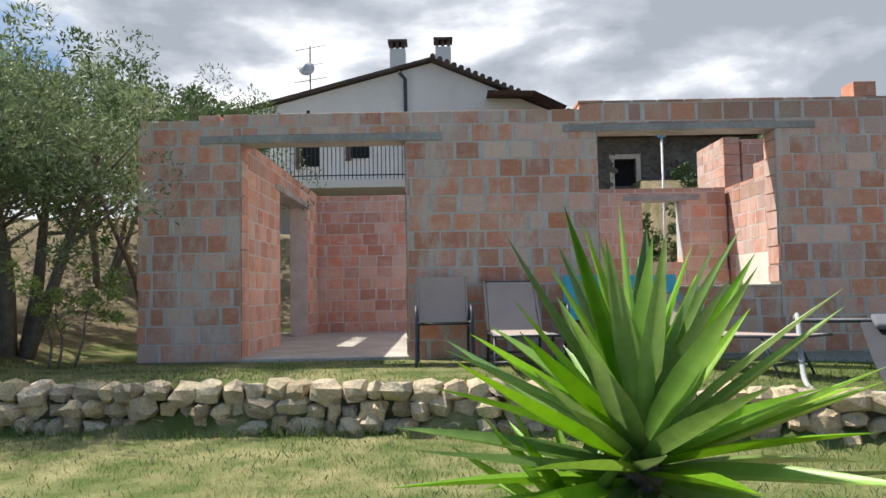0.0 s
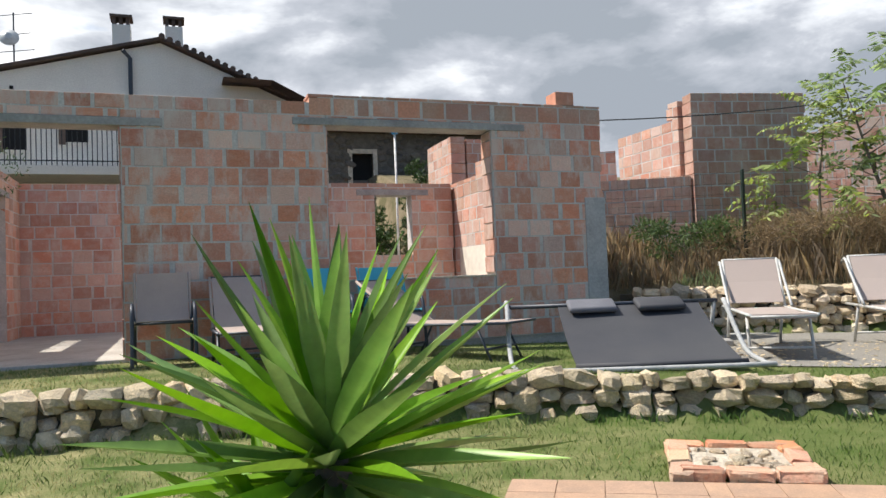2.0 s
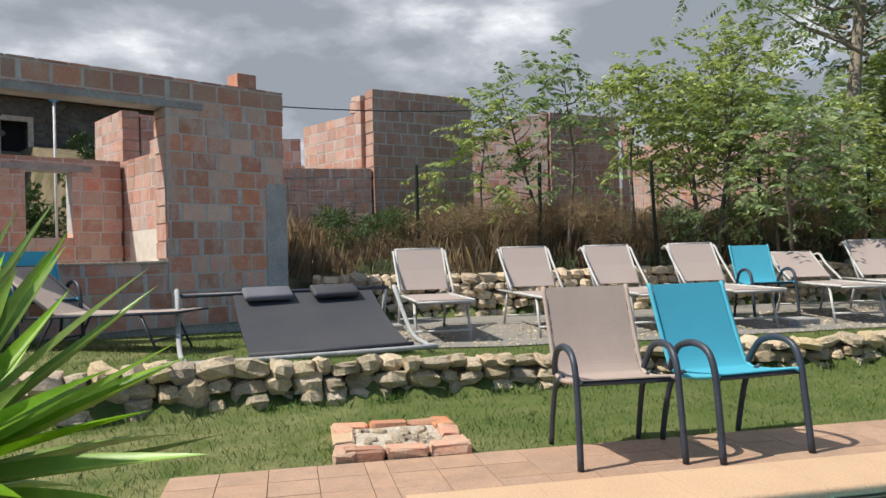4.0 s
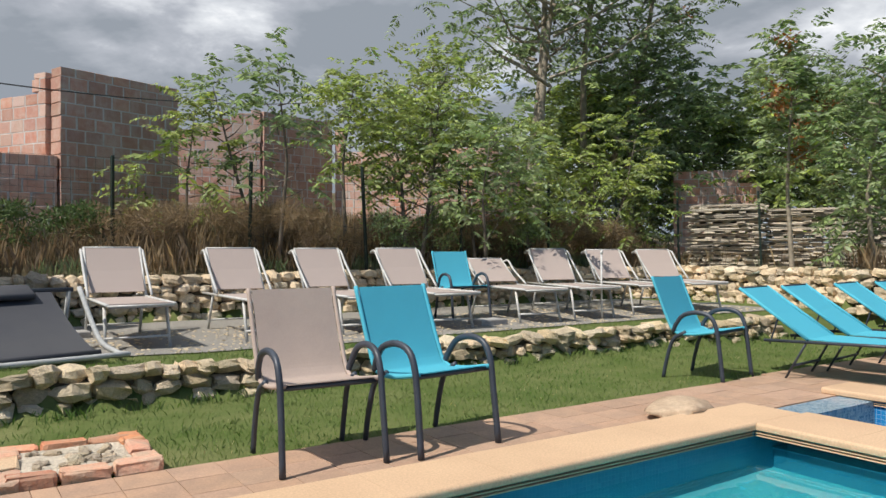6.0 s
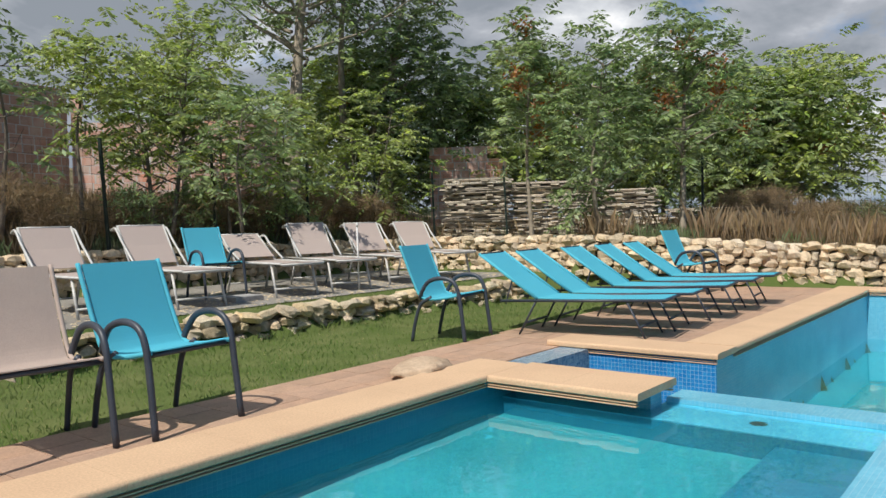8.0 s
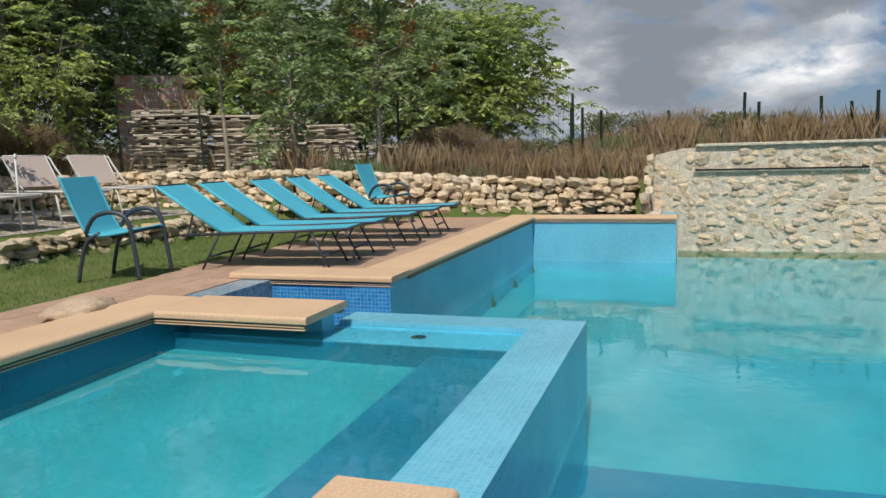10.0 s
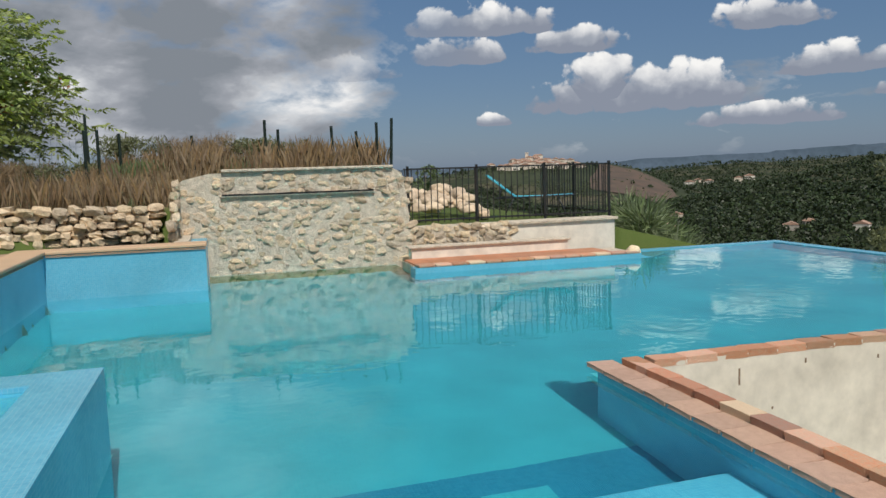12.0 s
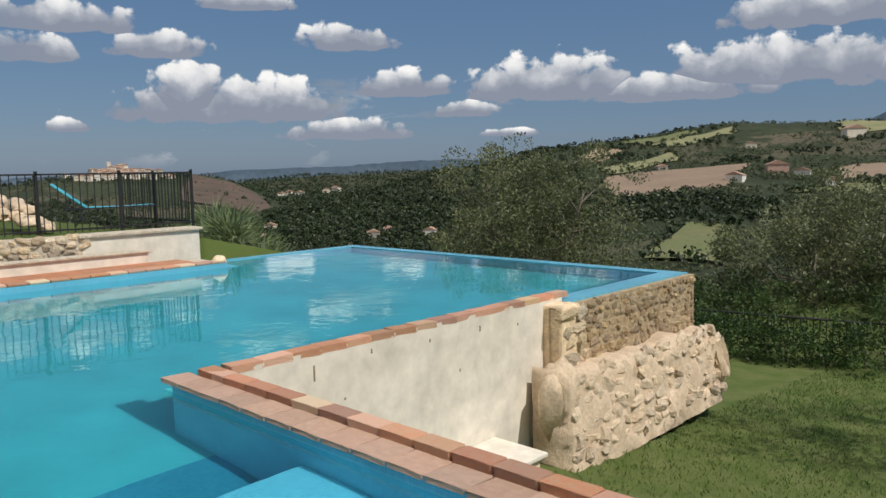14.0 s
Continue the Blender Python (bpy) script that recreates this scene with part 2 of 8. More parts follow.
M["paver"] = material("terracotta_paver", (0.47, 0.30, 0.20), 0.75, (0.38, 0.25, 0.175), 1.5, 20, 0.12, vary=0.07)
M["brick_edge"] = material("old_brick", (0.64, 0.285, 0.17), 0.85, (0.56, 0.36, 0.24), 9, 60, 0.5, vary=0.28, pale=(0.72, 0.57, 0.37))
M["brick_flat"] = material("pink_brick_paving", (0.53, 0.35, 0.26), 0.85, (0.46, 0.30, 0.22), 5, 60, 0.3, vary=0.10)
M["bedding_brown"] = material("brown_bedding", (0.52, 0.40, 0.25), 0.95, (0.40, 0.30, 0.18), 9, 50, 0.9, dist=0.04)
M["rust"] = material("rust_stain", (0.22, 0.15, 0.10), 0.9, (0.30, 0.22, 0.15), 20, 90, 0.1)
M["metal_dark"] = material("anthracite_metal", (0.045, 0.055, 0.075), 0.45, None, 8, 80, 0.05)
M["alu"] = material("white_aluminium", (0.62, 0.61, 0.58), 0.4, None, 8, 60, 0.05)
M["sling_beige"] = material("beige_sling", (0.45, 0.355, 0.30), 0.85, (0.40, 0.315, 0.27), 3, 300, 0.25, dist=0.002)
M["sling_pale"] = leafy("pale_sling", (0.53, 0.44, 0.39), (0.49, 0.40, 0.36), vary=0.0, trans=0.2, rough=0.85, fine=400)
M["sling_blue"] = leafy("turquoise_sling", (0.11, 0.56, 0.70), (0.10, 0.50, 0.65), vary=0.0, trans=0.22, rough=0.75, fine=400)
M["sling_grey"] = material("charcoal_sling", (0.045, 0.046, 0.055), 0.7, (0.06, 0.06, 0.066), 2, 300, 0.25, dist=0.002)
M["pillow_grey"] = material("grey_pillow", (0.17, 0.17, 0.19), 0.8, (0.13, 0.13, 0.15), 4, 200, 0.1)
M["fence"] = material("green_black_steel", (0.015, 0.03, 0.022), 0.5, None, 8, 60, 0.0)
M["rail"] = material("black_iron", (0.02, 0.02, 0.02), 0.5, None, 8, 60, 0.0)
M["wood"] = material("weathered_board", (0.74, 0.66, 0.54), 0.9, (0.50, 0.43, 0.34), 6, 60, 0.4, vary=0.35)
M["wood_stack"] = material("weathered_boards", (0.74, 0.66, 0.54), 0.9, (0.50, 0.43, 0.34), 6, 60, 0.4, island=0.35)
M["bark"] = material("bark", (0.22, 0.18, 0.14), 0.95, (0.13, 0.11, 0.09), 9, 60, 0.6)
M["bark_pale"] = material("pale_bark", (0.36, 0.31, 0.24), 0.95, (0.24, 0.20, 0.15), 9, 60, 0.5)
M["leaf"] = leafy("ailanthus_leaf", (0.33, 0.41, 0.19), (0.20, 0.285, 0.115), vary=0.5, trans=0.40, rough=0.5)
M["leaf_light"] = leafy("young_leaf", (0.41, 0.47, 0.155), (0.24, 0.33, 0.095), vary=0.5, trans=0.40, rough=0.5)
M["leaf_bush"] = leafy("grey_bush_leaf", (0.23, 0.245, 0.125), (0.13, 0.155, 0.075), trans=0.35)
M["leaf_deep"] = leafy("deep_green_leaf", (0.11, 0.165, 0.055), (0.07, 0.115, 0.04), trans=0.35)
M["grass_dry"] = leafy("yellow_blade", (0.42, 0.38, 0.16), (0.50, 0.43, 0.24), vary=0.25, trans=0.3, rough=0.8)
M["leaf_olive"] = leafy("olive_leaf", (0.24, 0.29, 0.15), (0.16, 0.22, 0.10), trans=0.35)
M["leaf_dark"] = leafy("hedge_leaf", (0.05, 0.095, 0.022), (0.03, 0.06, 0.016), trans=0.25)
M["leaf_red"] = leafy("dry_seed", (0.46, 0.19, 0.07), (0.34, 0.17, 0.07), trans=0.3)
M["yucca"] = leafy("yucca_leaf", (0.115, 0.24, 0.042), (0.29, 0.47, 0.09), vary=0.0, each=0.42, trans=0.26, rough=0.36)
M["dry"] = leafy("dry_grass", (0.36, 0.265, 0.155), (0.24, 0.17, 0.10), trans=0.25, rough=0.8)
M["grass"] = leafy("lawn_blade", (0.105, 0.195, 0.042), (0.19, 0.235, 0.075), vary=0.3, trans=0.3, rough=0.7)
M["roof"] = material("roof_tile", (0.12, 0.08, 0.062), 0.9, (0.075, 0.056, 0.048), 4, 30, 0.3, island=0.3)
M["dark"] = material("dark_opening", (0.012, 0.011, 0.010), 0.9, None, 4, 30, 0.0)
M["shutter"] = material("brown_shutter", (0.16, 0.11, 0.085), 0.7, None, 4, 30, 0.05)
M["terracotta"] = material("orange_terracotta", (0.52, 0.24, 0.13), 0.85, (0.45, 0.20, 0.11), 5, 40, 0.15, vary=0.12)
M["white"] = material("white_plastic", (0.75, 0.74, 0.71), 0.5, None, 5, 40, 0.02)
M["gravel"] = material("gravel_bed", (0.40, 0.37, 0.32), 0.95, (0.28, 0.26, 0.23), 40, 160, 0.9, dist=0.02)
M["rock"] = material("rock", (0.74, 0.595, 0.43), 0.95, (0.56, 0.43, 0.30), 5, 26, 0.6, vary=0.14, dist=0.025)
M["plaster_grey"] = material("grey_plaster", (0.46, 0.46, 0.45), 0.9, (0.35, 0.355, 0.35), 3, 40, 0.15)


def tiled(name, a, b, size, rough=0.25, joint=0.45):
    """Glass mosaic: small square tiles with pale joints."""
    m = bpy.data.materials.new(name)
    m.use_nodes = True
    nt = m.node_tree
    p = nt.nodes["Principled BSDF"]
    co = nt.nodes.new("ShaderNodeTexCoord").outputs["Object"]
    sep = nt.nodes.new("ShaderNodeSeparateXYZ")
    nt.links.new(co, sep.inputs[0])
    cells = []
    edge = None
    for ax in sep.outputs:
        s = math_node(nt, "DIVIDE", math_node(nt, "ADD", ax, 0.0037), size)
        fr = math_node(nt, "FRACT", math_node(nt, "ADD", s, 400.0))
        e = math_node(nt, "LESS_THAN", fr, 0.09)
        cells.append(math_node(nt, "FLOOR", s))
        edge = e if edge is None else math_node(nt, "MAXIMUM", edge, e)
    comb = nt.nodes.new("ShaderNodeCombineXYZ")
    for c, i in zip(cells, comb.inputs):
        nt.links.new(c, i)
    wnz = nt.nodes.new("ShaderNodeTexWhiteNoise")
    nt.links.new(comb.outputs[0], wnz.inputs["Vector"])
    col = mix_col(nt, wnz.outputs["Value"], a, b)
    big = node(nt, "ShaderNodeTexNoise", Scale=1.3, Detail=4.0)
    nt.links.new(co, big.inputs["Vector"])
    col = mix_col(nt, 1.0, col, ramp(nt, big.outputs[0], [(0.3, (0.85, 0.85, 0.85)), (0.7, (1.1, 1.1, 1.1))]), "MULTIPLY")
    col = mix_col(nt, math_node(nt, "MULTIPLY", edge, joint), col, (0.55, 0.68, 0.72))
    nt.links.new(col, p.inputs["Base Color"])
    p.inputs["Roughness"].default_value = rough
    bp = node(nt, "ShaderNodeBump", Strength=0.3, Distance=0.002)
    nt.links.new(math_node(nt, "SUBTRACT", 1.0, edge), bp.inputs["Height"])
    nt.links.new(bp.outputs[0], p.inputs["Normal"])
    return m


M["tile_light"] = tiled("light_mosaic", (0.11, 0.41, 0.57), (0.14, 0.46, 0.61), 0.025, joint=0.25)
M["tile_blue"] = tiled("blue_mosaic", (0.012, 0.19, 0.50), (0.03, 0.27, 0.58), 0.03)
M["tile_slot"] = tiled("mottled_mosaic", (0.10, 0.20, 0.30), (0.32, 0.40, 0.46), 0.02)
M["tile_pool"] = tiled("pool_mosaic", (0.045, 0.32, 0.375), (0.055, 0.34, 0.395), 0.025, 0.4, joint=0.06)
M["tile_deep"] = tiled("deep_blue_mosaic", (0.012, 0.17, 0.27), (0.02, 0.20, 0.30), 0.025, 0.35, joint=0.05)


def water_material():
    m = bpy.data.materials.new("pool_water")
    m.use_nodes = True
    nt = m.node_tree
    p = nt.nodes["Principled BSDF"]
    p.inputs["Base Color"].default_value = (0.24, 0.67, 0.73, 1)
    p.inputs["Roughness"].default_value = 0.02
    p.inputs["IOR"].default_value = 1.33
    p.inputs["Transmission Weight"].default_value = 1.0
    co = nt.nodes.new("ShaderNodeTexCoord").outputs["Object"]
    a = node(nt, "ShaderNodeTexNoise", Scale=1.6, Detail=3.0, Roughness=0.5, Distortion=0.6)
    b = node(nt, "ShaderNodeTexNoise", Scale=9.0, Detail=2.0, Roughness=0.5)
    nt.links.new(co, a.inputs["Vector"])
    nt.links.new(co, b.inputs["Vector"])
    h = math_node(nt, "ADD", a.outputs[0], math_node(nt, "MULTIPLY", b.outputs[0], 0.12))
    bp = node(nt, "ShaderNodeBump", Strength=0.05, Distance=0.1)
    nt.links.new(h, bp.inputs["Height"])
    nt.links.new(bp.outputs[0], p.inputs["Normal"])
    return m


M["water"] = water_material()

# ---- mesh helpers ----


def part(name, bm, mat, parent=None, label="", smooth=False):
    me = bpy.data.meshes.new(name)
    bm.normal_update()
    bm.to_mesh(me)
    bm.free()
    if smooth:
        me.shade_smooth()
    me.materials.append(M[mat])
    ob = new(name, me)
    if parent is not None:
        ob.parent = parent
    if label:
        ob["label"] = label
    return ob


def raw(name, verts, faces, mat, parent=None, smooth=False):
    me = bpy.data.meshes.new(name)
    me.from_pydata(np.asarray(verts).tolist() if not isinstance(verts, list) else verts, [], np.asarray(faces).tolist() if not isinstance(faces, list) else faces)
    if smooth:
        me.shade_smooth()
    me.materials.append(M[mat])
    ob = new(name, me)
    if parent is not None:
        ob.parent = parent
    return ob


def thing(name, m, label, category, group="", kind=""):
    ob = tagged(new(name), label, category, group, kind)
    ob.matrix_basis = m
    return ob


def box(bm, lo, hi, bevel=0.0, m=None):
    lo, hi = Vector(lo), Vector(hi)
    g = bmesh.ops.create_cube(bm, size=1.0)["verts"]
    for v in g:
        v.co = Vector((lo[i] + (v.co[i] + 0.5) * (hi[i] - lo[i]) for i in range(3)))
    if bevel:
        es = list({e for v in g for e in v.link_edges})
        r = bmesh.ops.bevel(bm, geom=es, offset=bevel, segments=2, affect="EDGES", profile=0.5)
        g = r["verts"]
    if m is not None:
        bmesh.ops.transform(bm, matrix=m, verts=list({v for v in g}))
    return bm


def boxes(*items, bevel=0.0):
    bm = bmesh.new()
    for lo, hi in items:
        box(bm, lo, hi, bevel)
    return bm


def tube(bm, pts, r, n=8, flat=1.0, cap=True, up=(0, 0, 1)):
    """A tube along points; r: a radius or one for each point. flat squeezes it along the second axis."""
    pts = [Vector(p) for p in pts]
    rs = [r] * len(pts) if isinstance(r, (int, float)) else r
    rings = []
    side = None
    for i, p in enumerate(pts):
        d = (pts[min(i + 1, len(pts) - 1)] - pts[max(i - 1, 0)]).normalized()
        ref = Vector(up) if abs(d.dot(Vector(up))) < 0.95 else Vector((1, 0, 0))
        s = d.cross(ref).normalized() if side is None else (side - d * side.dot(d)).normalized()
        side = s
        t = d.cross(s)
        rings.append([bm.verts.new(p + rs[i] * (math.cos(2 * math.pi * k / n) * s + flat * math.sin(2 * math.pi * k / n) * t)) for k in range(n)])
    for a, b in zip(rings, rings[1:]):
        for k in range(n):
            bm.faces.new((a[k], a[(k + 1) % n], b[(k + 1) % n], b[k]))
    if cap:
        bm.faces.new(rings[0][::-1])
        bm.faces.new(rings[-1])
    return bm


def sheet(bm, pts, width, thick=0.004, across=(0, 1, 0)):
    """A taut cloth: a strip that follows points, with a thickness."""
    a = Vector(across).normalized() * (width / 2)
    pts = [Vector(p) for p in pts]
    rows = []
    for i, p in enumerate(pts):
        d = (pts[min(i + 1, len(pts) - 1)] - pts[max(i - 1, 0)]).normalized()
        n = d.cross(a).normalized() * (thick / 2)
        rows.append([bm.verts.new(p + q) for q in (a + n, -a + n, -a - n, a - n)])
    for r, s in zip(rows, rows[1:]):
        for k in range(4):
            bm.faces.new((r[k], r[(k + 1) % 4], s[(k + 1) % 4], s[k]))
    bm.faces.new(rows[0][::-1])
    bm.faces.new(rows[-1])
    bmesh.ops.recalc_face_normals(bm, faces=bm.faces[:])
    return bm


def smooth_line(pts, n=6):
    """A Catmull-Rom line through points."""
    pts = [Vector(p) for p in pts]
    q = [2 * pts[0] - pts[1], *pts, 2 * pts[-1] - pts[-2]]
    out = []
    for i in range(1, len(q) - 2):
        for k in range(n):
            t = k / n
            out.append(0.5 * ((2 * q[i]) + (q[i + 1] - q[i - 1]) * t + (2 * q[i - 1] - 5 * q[i] + 4 * q[i + 1] - q[i + 2]) * t * t + (3 * q[i] - q[i - 1] - 3 * q[i + 1] + q[i + 2]) * t ** 3))
    return out + [pts[-1]]


# the pool's own directions: u along its long side, v across
PU, PV = Vector((0.858, -0.514, 0)), Vector((0.514, 0.858, 0))
TURN_UV = math.degrees(math.atan2(-0.514, 0.858))


def uv(u, v, z=0.0):
    return PU * u + PV * v + Vector((0, 0, z))


POOL = pose(0, 0, 0, 0, 0, TURN_UV)
WATER = -0.60
LOW = -2.15

# ---- the ground, one sheet to the horizon ----
LOW_WALL = [(-9.0, 6.6), (-6.0, 6.15), (-3.1, 6.0), (-0.4, 5.8), (1.2, 5.5), (2.6, 5.08), (4.9, 3.85), (6.8, 2.85), (9.1, 1.55), (9.9, 0.75), (10.6, 0.35)]
UPPER_WALL = [(5.55, 8.5), (8.2, 6.85), (11.2, 5.0), (13.4, 3.6), (14.4, 2.5), (13.6, 0.9), (12.2, -0.6), (11.75, -2.2), (11.95, -4.0), (11.35, -6.0)]


def signed(poly, x, y):
    """Distance from a polyline, positive on its left as one walks along it (towards the building and the bank)."""
    best = np.full(x.shape, 1e9)
    sgn = np.ones(x.shape)
    for (ax, ay), (bx, by) in zip(poly, poly[1:]):
        dx, dy = bx - ax, by - ay
        t = np.clip(((x - ax) * dx + (y - ay) * dy) / (dx * dx + dy * dy), 0, 1)
        ex, ey = x - ax - t * dx, y - ay - t * dy
        d = np.hypot(ex, ey)
        s = np.where(dx * (y - ay) - dy * (x - ax) >= 0, 1.0, -1.0)
        upd = d < best
        best, sgn = np.where(upd, d, best), np.where(upd, s, sgn)
    return best * sgn


def step(a, b, x):
    t = np.clip((x - a) / (b - a), 0, 1)
    return t * t * (3 - 2 * t)


def terrace(x, y):
    """Height of the terrace's own surface, a little lower away from the building."""
    return 0.35 - 0.14 * step(1.0, 6.0, x)


# crest lines of the far land: bearing in degrees, height of the crest above the eye in degrees, distance in metres
FARM_RIDGE = [(-50, -4.0, 600), (-62, -4.2, 620), (-66, -3.1, 680), (-69, -2.2, 760), (-74, -0.7, 920), (-77.5, -0.15, 1020), (-81, 0.45, 1120), (-84.6, 1.45, 1200), (-90.8, 2.05, 1300), (-97.8, 3.0, 1400), (-102, 2.85, 1400), (-107.5, 2.75, 1400), (-118, 3.0, 1400), (-132, 2.4, 1300), (-150, 0.0, 1200), (-170, -2.5, 1000)]
VILLAGE_HILL = [(-30, -2.5, 1300), (-40, -1.4, 1350), (-46, -0.7, 1400), (-49.5, -0.05, 1450), (-51.5, 0.12, 1480), (-54.5, 0.42, 1500), (-57, 0.30, 1500), (-59.3, 0.20, 1480), (-61.5, -0.25, 1430), (-63, -0.95, 1380), (-64.8, -2.05, 1300), (-67.5, -3.5, 1250), (-75, -4.5, 1200)]
FAR_RIDGE = [(-30, -1.6, 2800), (-55, -1.2, 2800), (-62, -0.6, 2800), (-67, -0.15, 2800), (-72, -0.05, 2900), (-78, 0.15, 2900), (-86, -0.2, 2900), (-100, -1.0, 2900)]


def hills(x, y):
    """The land beyond the garden: it drops to a valley and rises to the ridges."""
    d = np.hypot(x, y)
    az = np.degrees(np.arctan2(y, x))
    az = np.where(az > 90, az - 360, az)
    valley = -2.2 * step(12, 20, d) - 9 * step(18, 60, d) - 31 * step(50, 300, d) - 30 * step(500, 1000, d)
    z = valley
    for crest, foot, power in ((FARM_RIDGE, 210.0, 1.45), (VILLAGE_HILL, 420.0, 1.6), (FAR_RIDGE, 1700.0, 1.6)):
        c = np.array(sorted(crest))
        el, dist = np.interp(az, c[:, 0], c[:, 1]), np.interp(az, c[:, 0], c[:, 2])
        top = np.maximum(0.9 + dist * np.tan(np.radians(el)), -70.0)
        t = np.clip((d - foot) / (dist - foot), 0, 1)
        back = np.clip((d - dist) / 900.0, 0, 1)
        h = valley + (top - valley) * t ** power
        h = np.where(d > dist, top + (np.minimum(valley, top) - top) * back ** 1.5, h)
        z = np.maximum(z, h)
    roll = step(90, 450, d) * (1 - 0.75 * step(900, 1300, d))
    return z + roll * (3.0 * np.sin(x / 75.0 + 1.2 * np.sin(y / 110)) * np.cos(y / 92.0) + 3.0 * np.sin(x / 210.0 + 2) * np.sin(y / 170.0 + x / 400.0) - 2.0)


def ground_height(x, y):
    x, y = np.asarray(x, float), np.asarray(y, float)
    u, v = 0.858 * x - 0.514 * y, 0.514 * x + 0.858 * y
    lo, up = signed(LOW_WALL, x, y), signed(UPPER_WALL, x, y)
    z = -0.02 + 0 * x
    on = step(-0.02, 0.16, lo)
    z = z * (1 - on) + terrace(x, y) * on
    # the bank above the upper wall, and the ground that goes on behind it
    rise = step(2.2, 5.0, y)
    bank = step(0.02, 0.2, up) * (0.22 + 0.30 * step(1.0, 6.0, v) + rise * (0.55 * step(0.2, 2.2, up) + 0.25 * step(2, 7, up))) * step(-12, -5.8, v - 0)
    z = np.where((up > 0) & (x > 5.0), np.maximum(z, bank + 0.25 * step(0.02, 0.2, up)), z)
    z = z + np.where(y > 13.3, 2.2 * step(13.3, 19, y), 0)
    z = z + np.where((x < -3.6), 0.5 * step(3.8, 6.5, -x), 0)
    # under the pool, and the lower garden beyond it
    inside = (u > 1.05) & (u < 12.9) & (v < 2.0) & (v > -10.2)
    spa = (u > 0.95) & (u < 5.7) & (v < 3.0) & (v > 0.3)
    z = np.where(inside | spa, -3.2, z)
    garden = (v < -2.9) & (u < 5.4)
    z = np.where(garden, LOW - 0.085 * np.maximum(0, -6 - v), z)
    z = np.where((v < -10.1) & (u > 5.4), np.minimum(LOW - 0.085 * np.maximum(0, -6 - v), z), z)
    beyond = (u >= 12.9) & (v < -2.6) & (v > -10.2)
    z = np.where(beyond, -0.05 - 0.25 * np.maximum(0, -v - 6.5), z)
    mound = (u > 13.36) & (v < 4.2) & (v > -3.3)
    z = np.where(mound, np.maximum(z, 1.05 * step(13.3, 14.4, u) * (1 - step(1.0, 4.2, v))), z)
    # the land falls away to the south and rolls to the hills
    south = np.where(-v > 15.5, step(15.5, 20.0, -v), 0)
    far = np.maximum(step(22, 45, np.hypot(x, y)) * (v < 8), south)
    z = np.where(far > 0, z * (1 - far) + far * hills(x, y), z)
    return z


def ground_sheet():
    def axis(lo, hi, s, most_low, most_high):
        mid = list(np.arange(lo, hi + 1e-6, s))
        a, st = lo, s
        left, right = [], []
        while a > -4300:
            st *= 1.13
            a -= min(st, most_low if a > -1700 else 160)
            left.append(a)
        a, st = hi, s
        while a < 4300:
            st *= 1.13
            a += min(st, most_high if a < 1300 else 160)
            right.append(a)
        return np.array(left[::-1] + mid + right)

    xs, ys = axis(-6.0, 15.0, 0.2, 30, 30), axis(-13.0, 11.0, 0.2, 26, 160)
    gx, gy = np.meshgrid(xs, ys)
    gz = ground_height(gx, gy)
    nx, ny = len(xs), len(ys)
    idx = np.arange(nx * ny).reshape(ny, nx)
    f = np.stack([idx[:-1, :-1], idx[:-1, 1:], idx[1:, 1:], idx[1:, :-1]], -1).reshape(-1, 4)
    ob = raw("ground", np.stack([gx, gy, gz], -1).reshape(-1, 3), f, "ground", smooth=True)
    return tagged(ob, "mown patchy green lawn running out to fields and wooded hills", "ground", kind="structure")


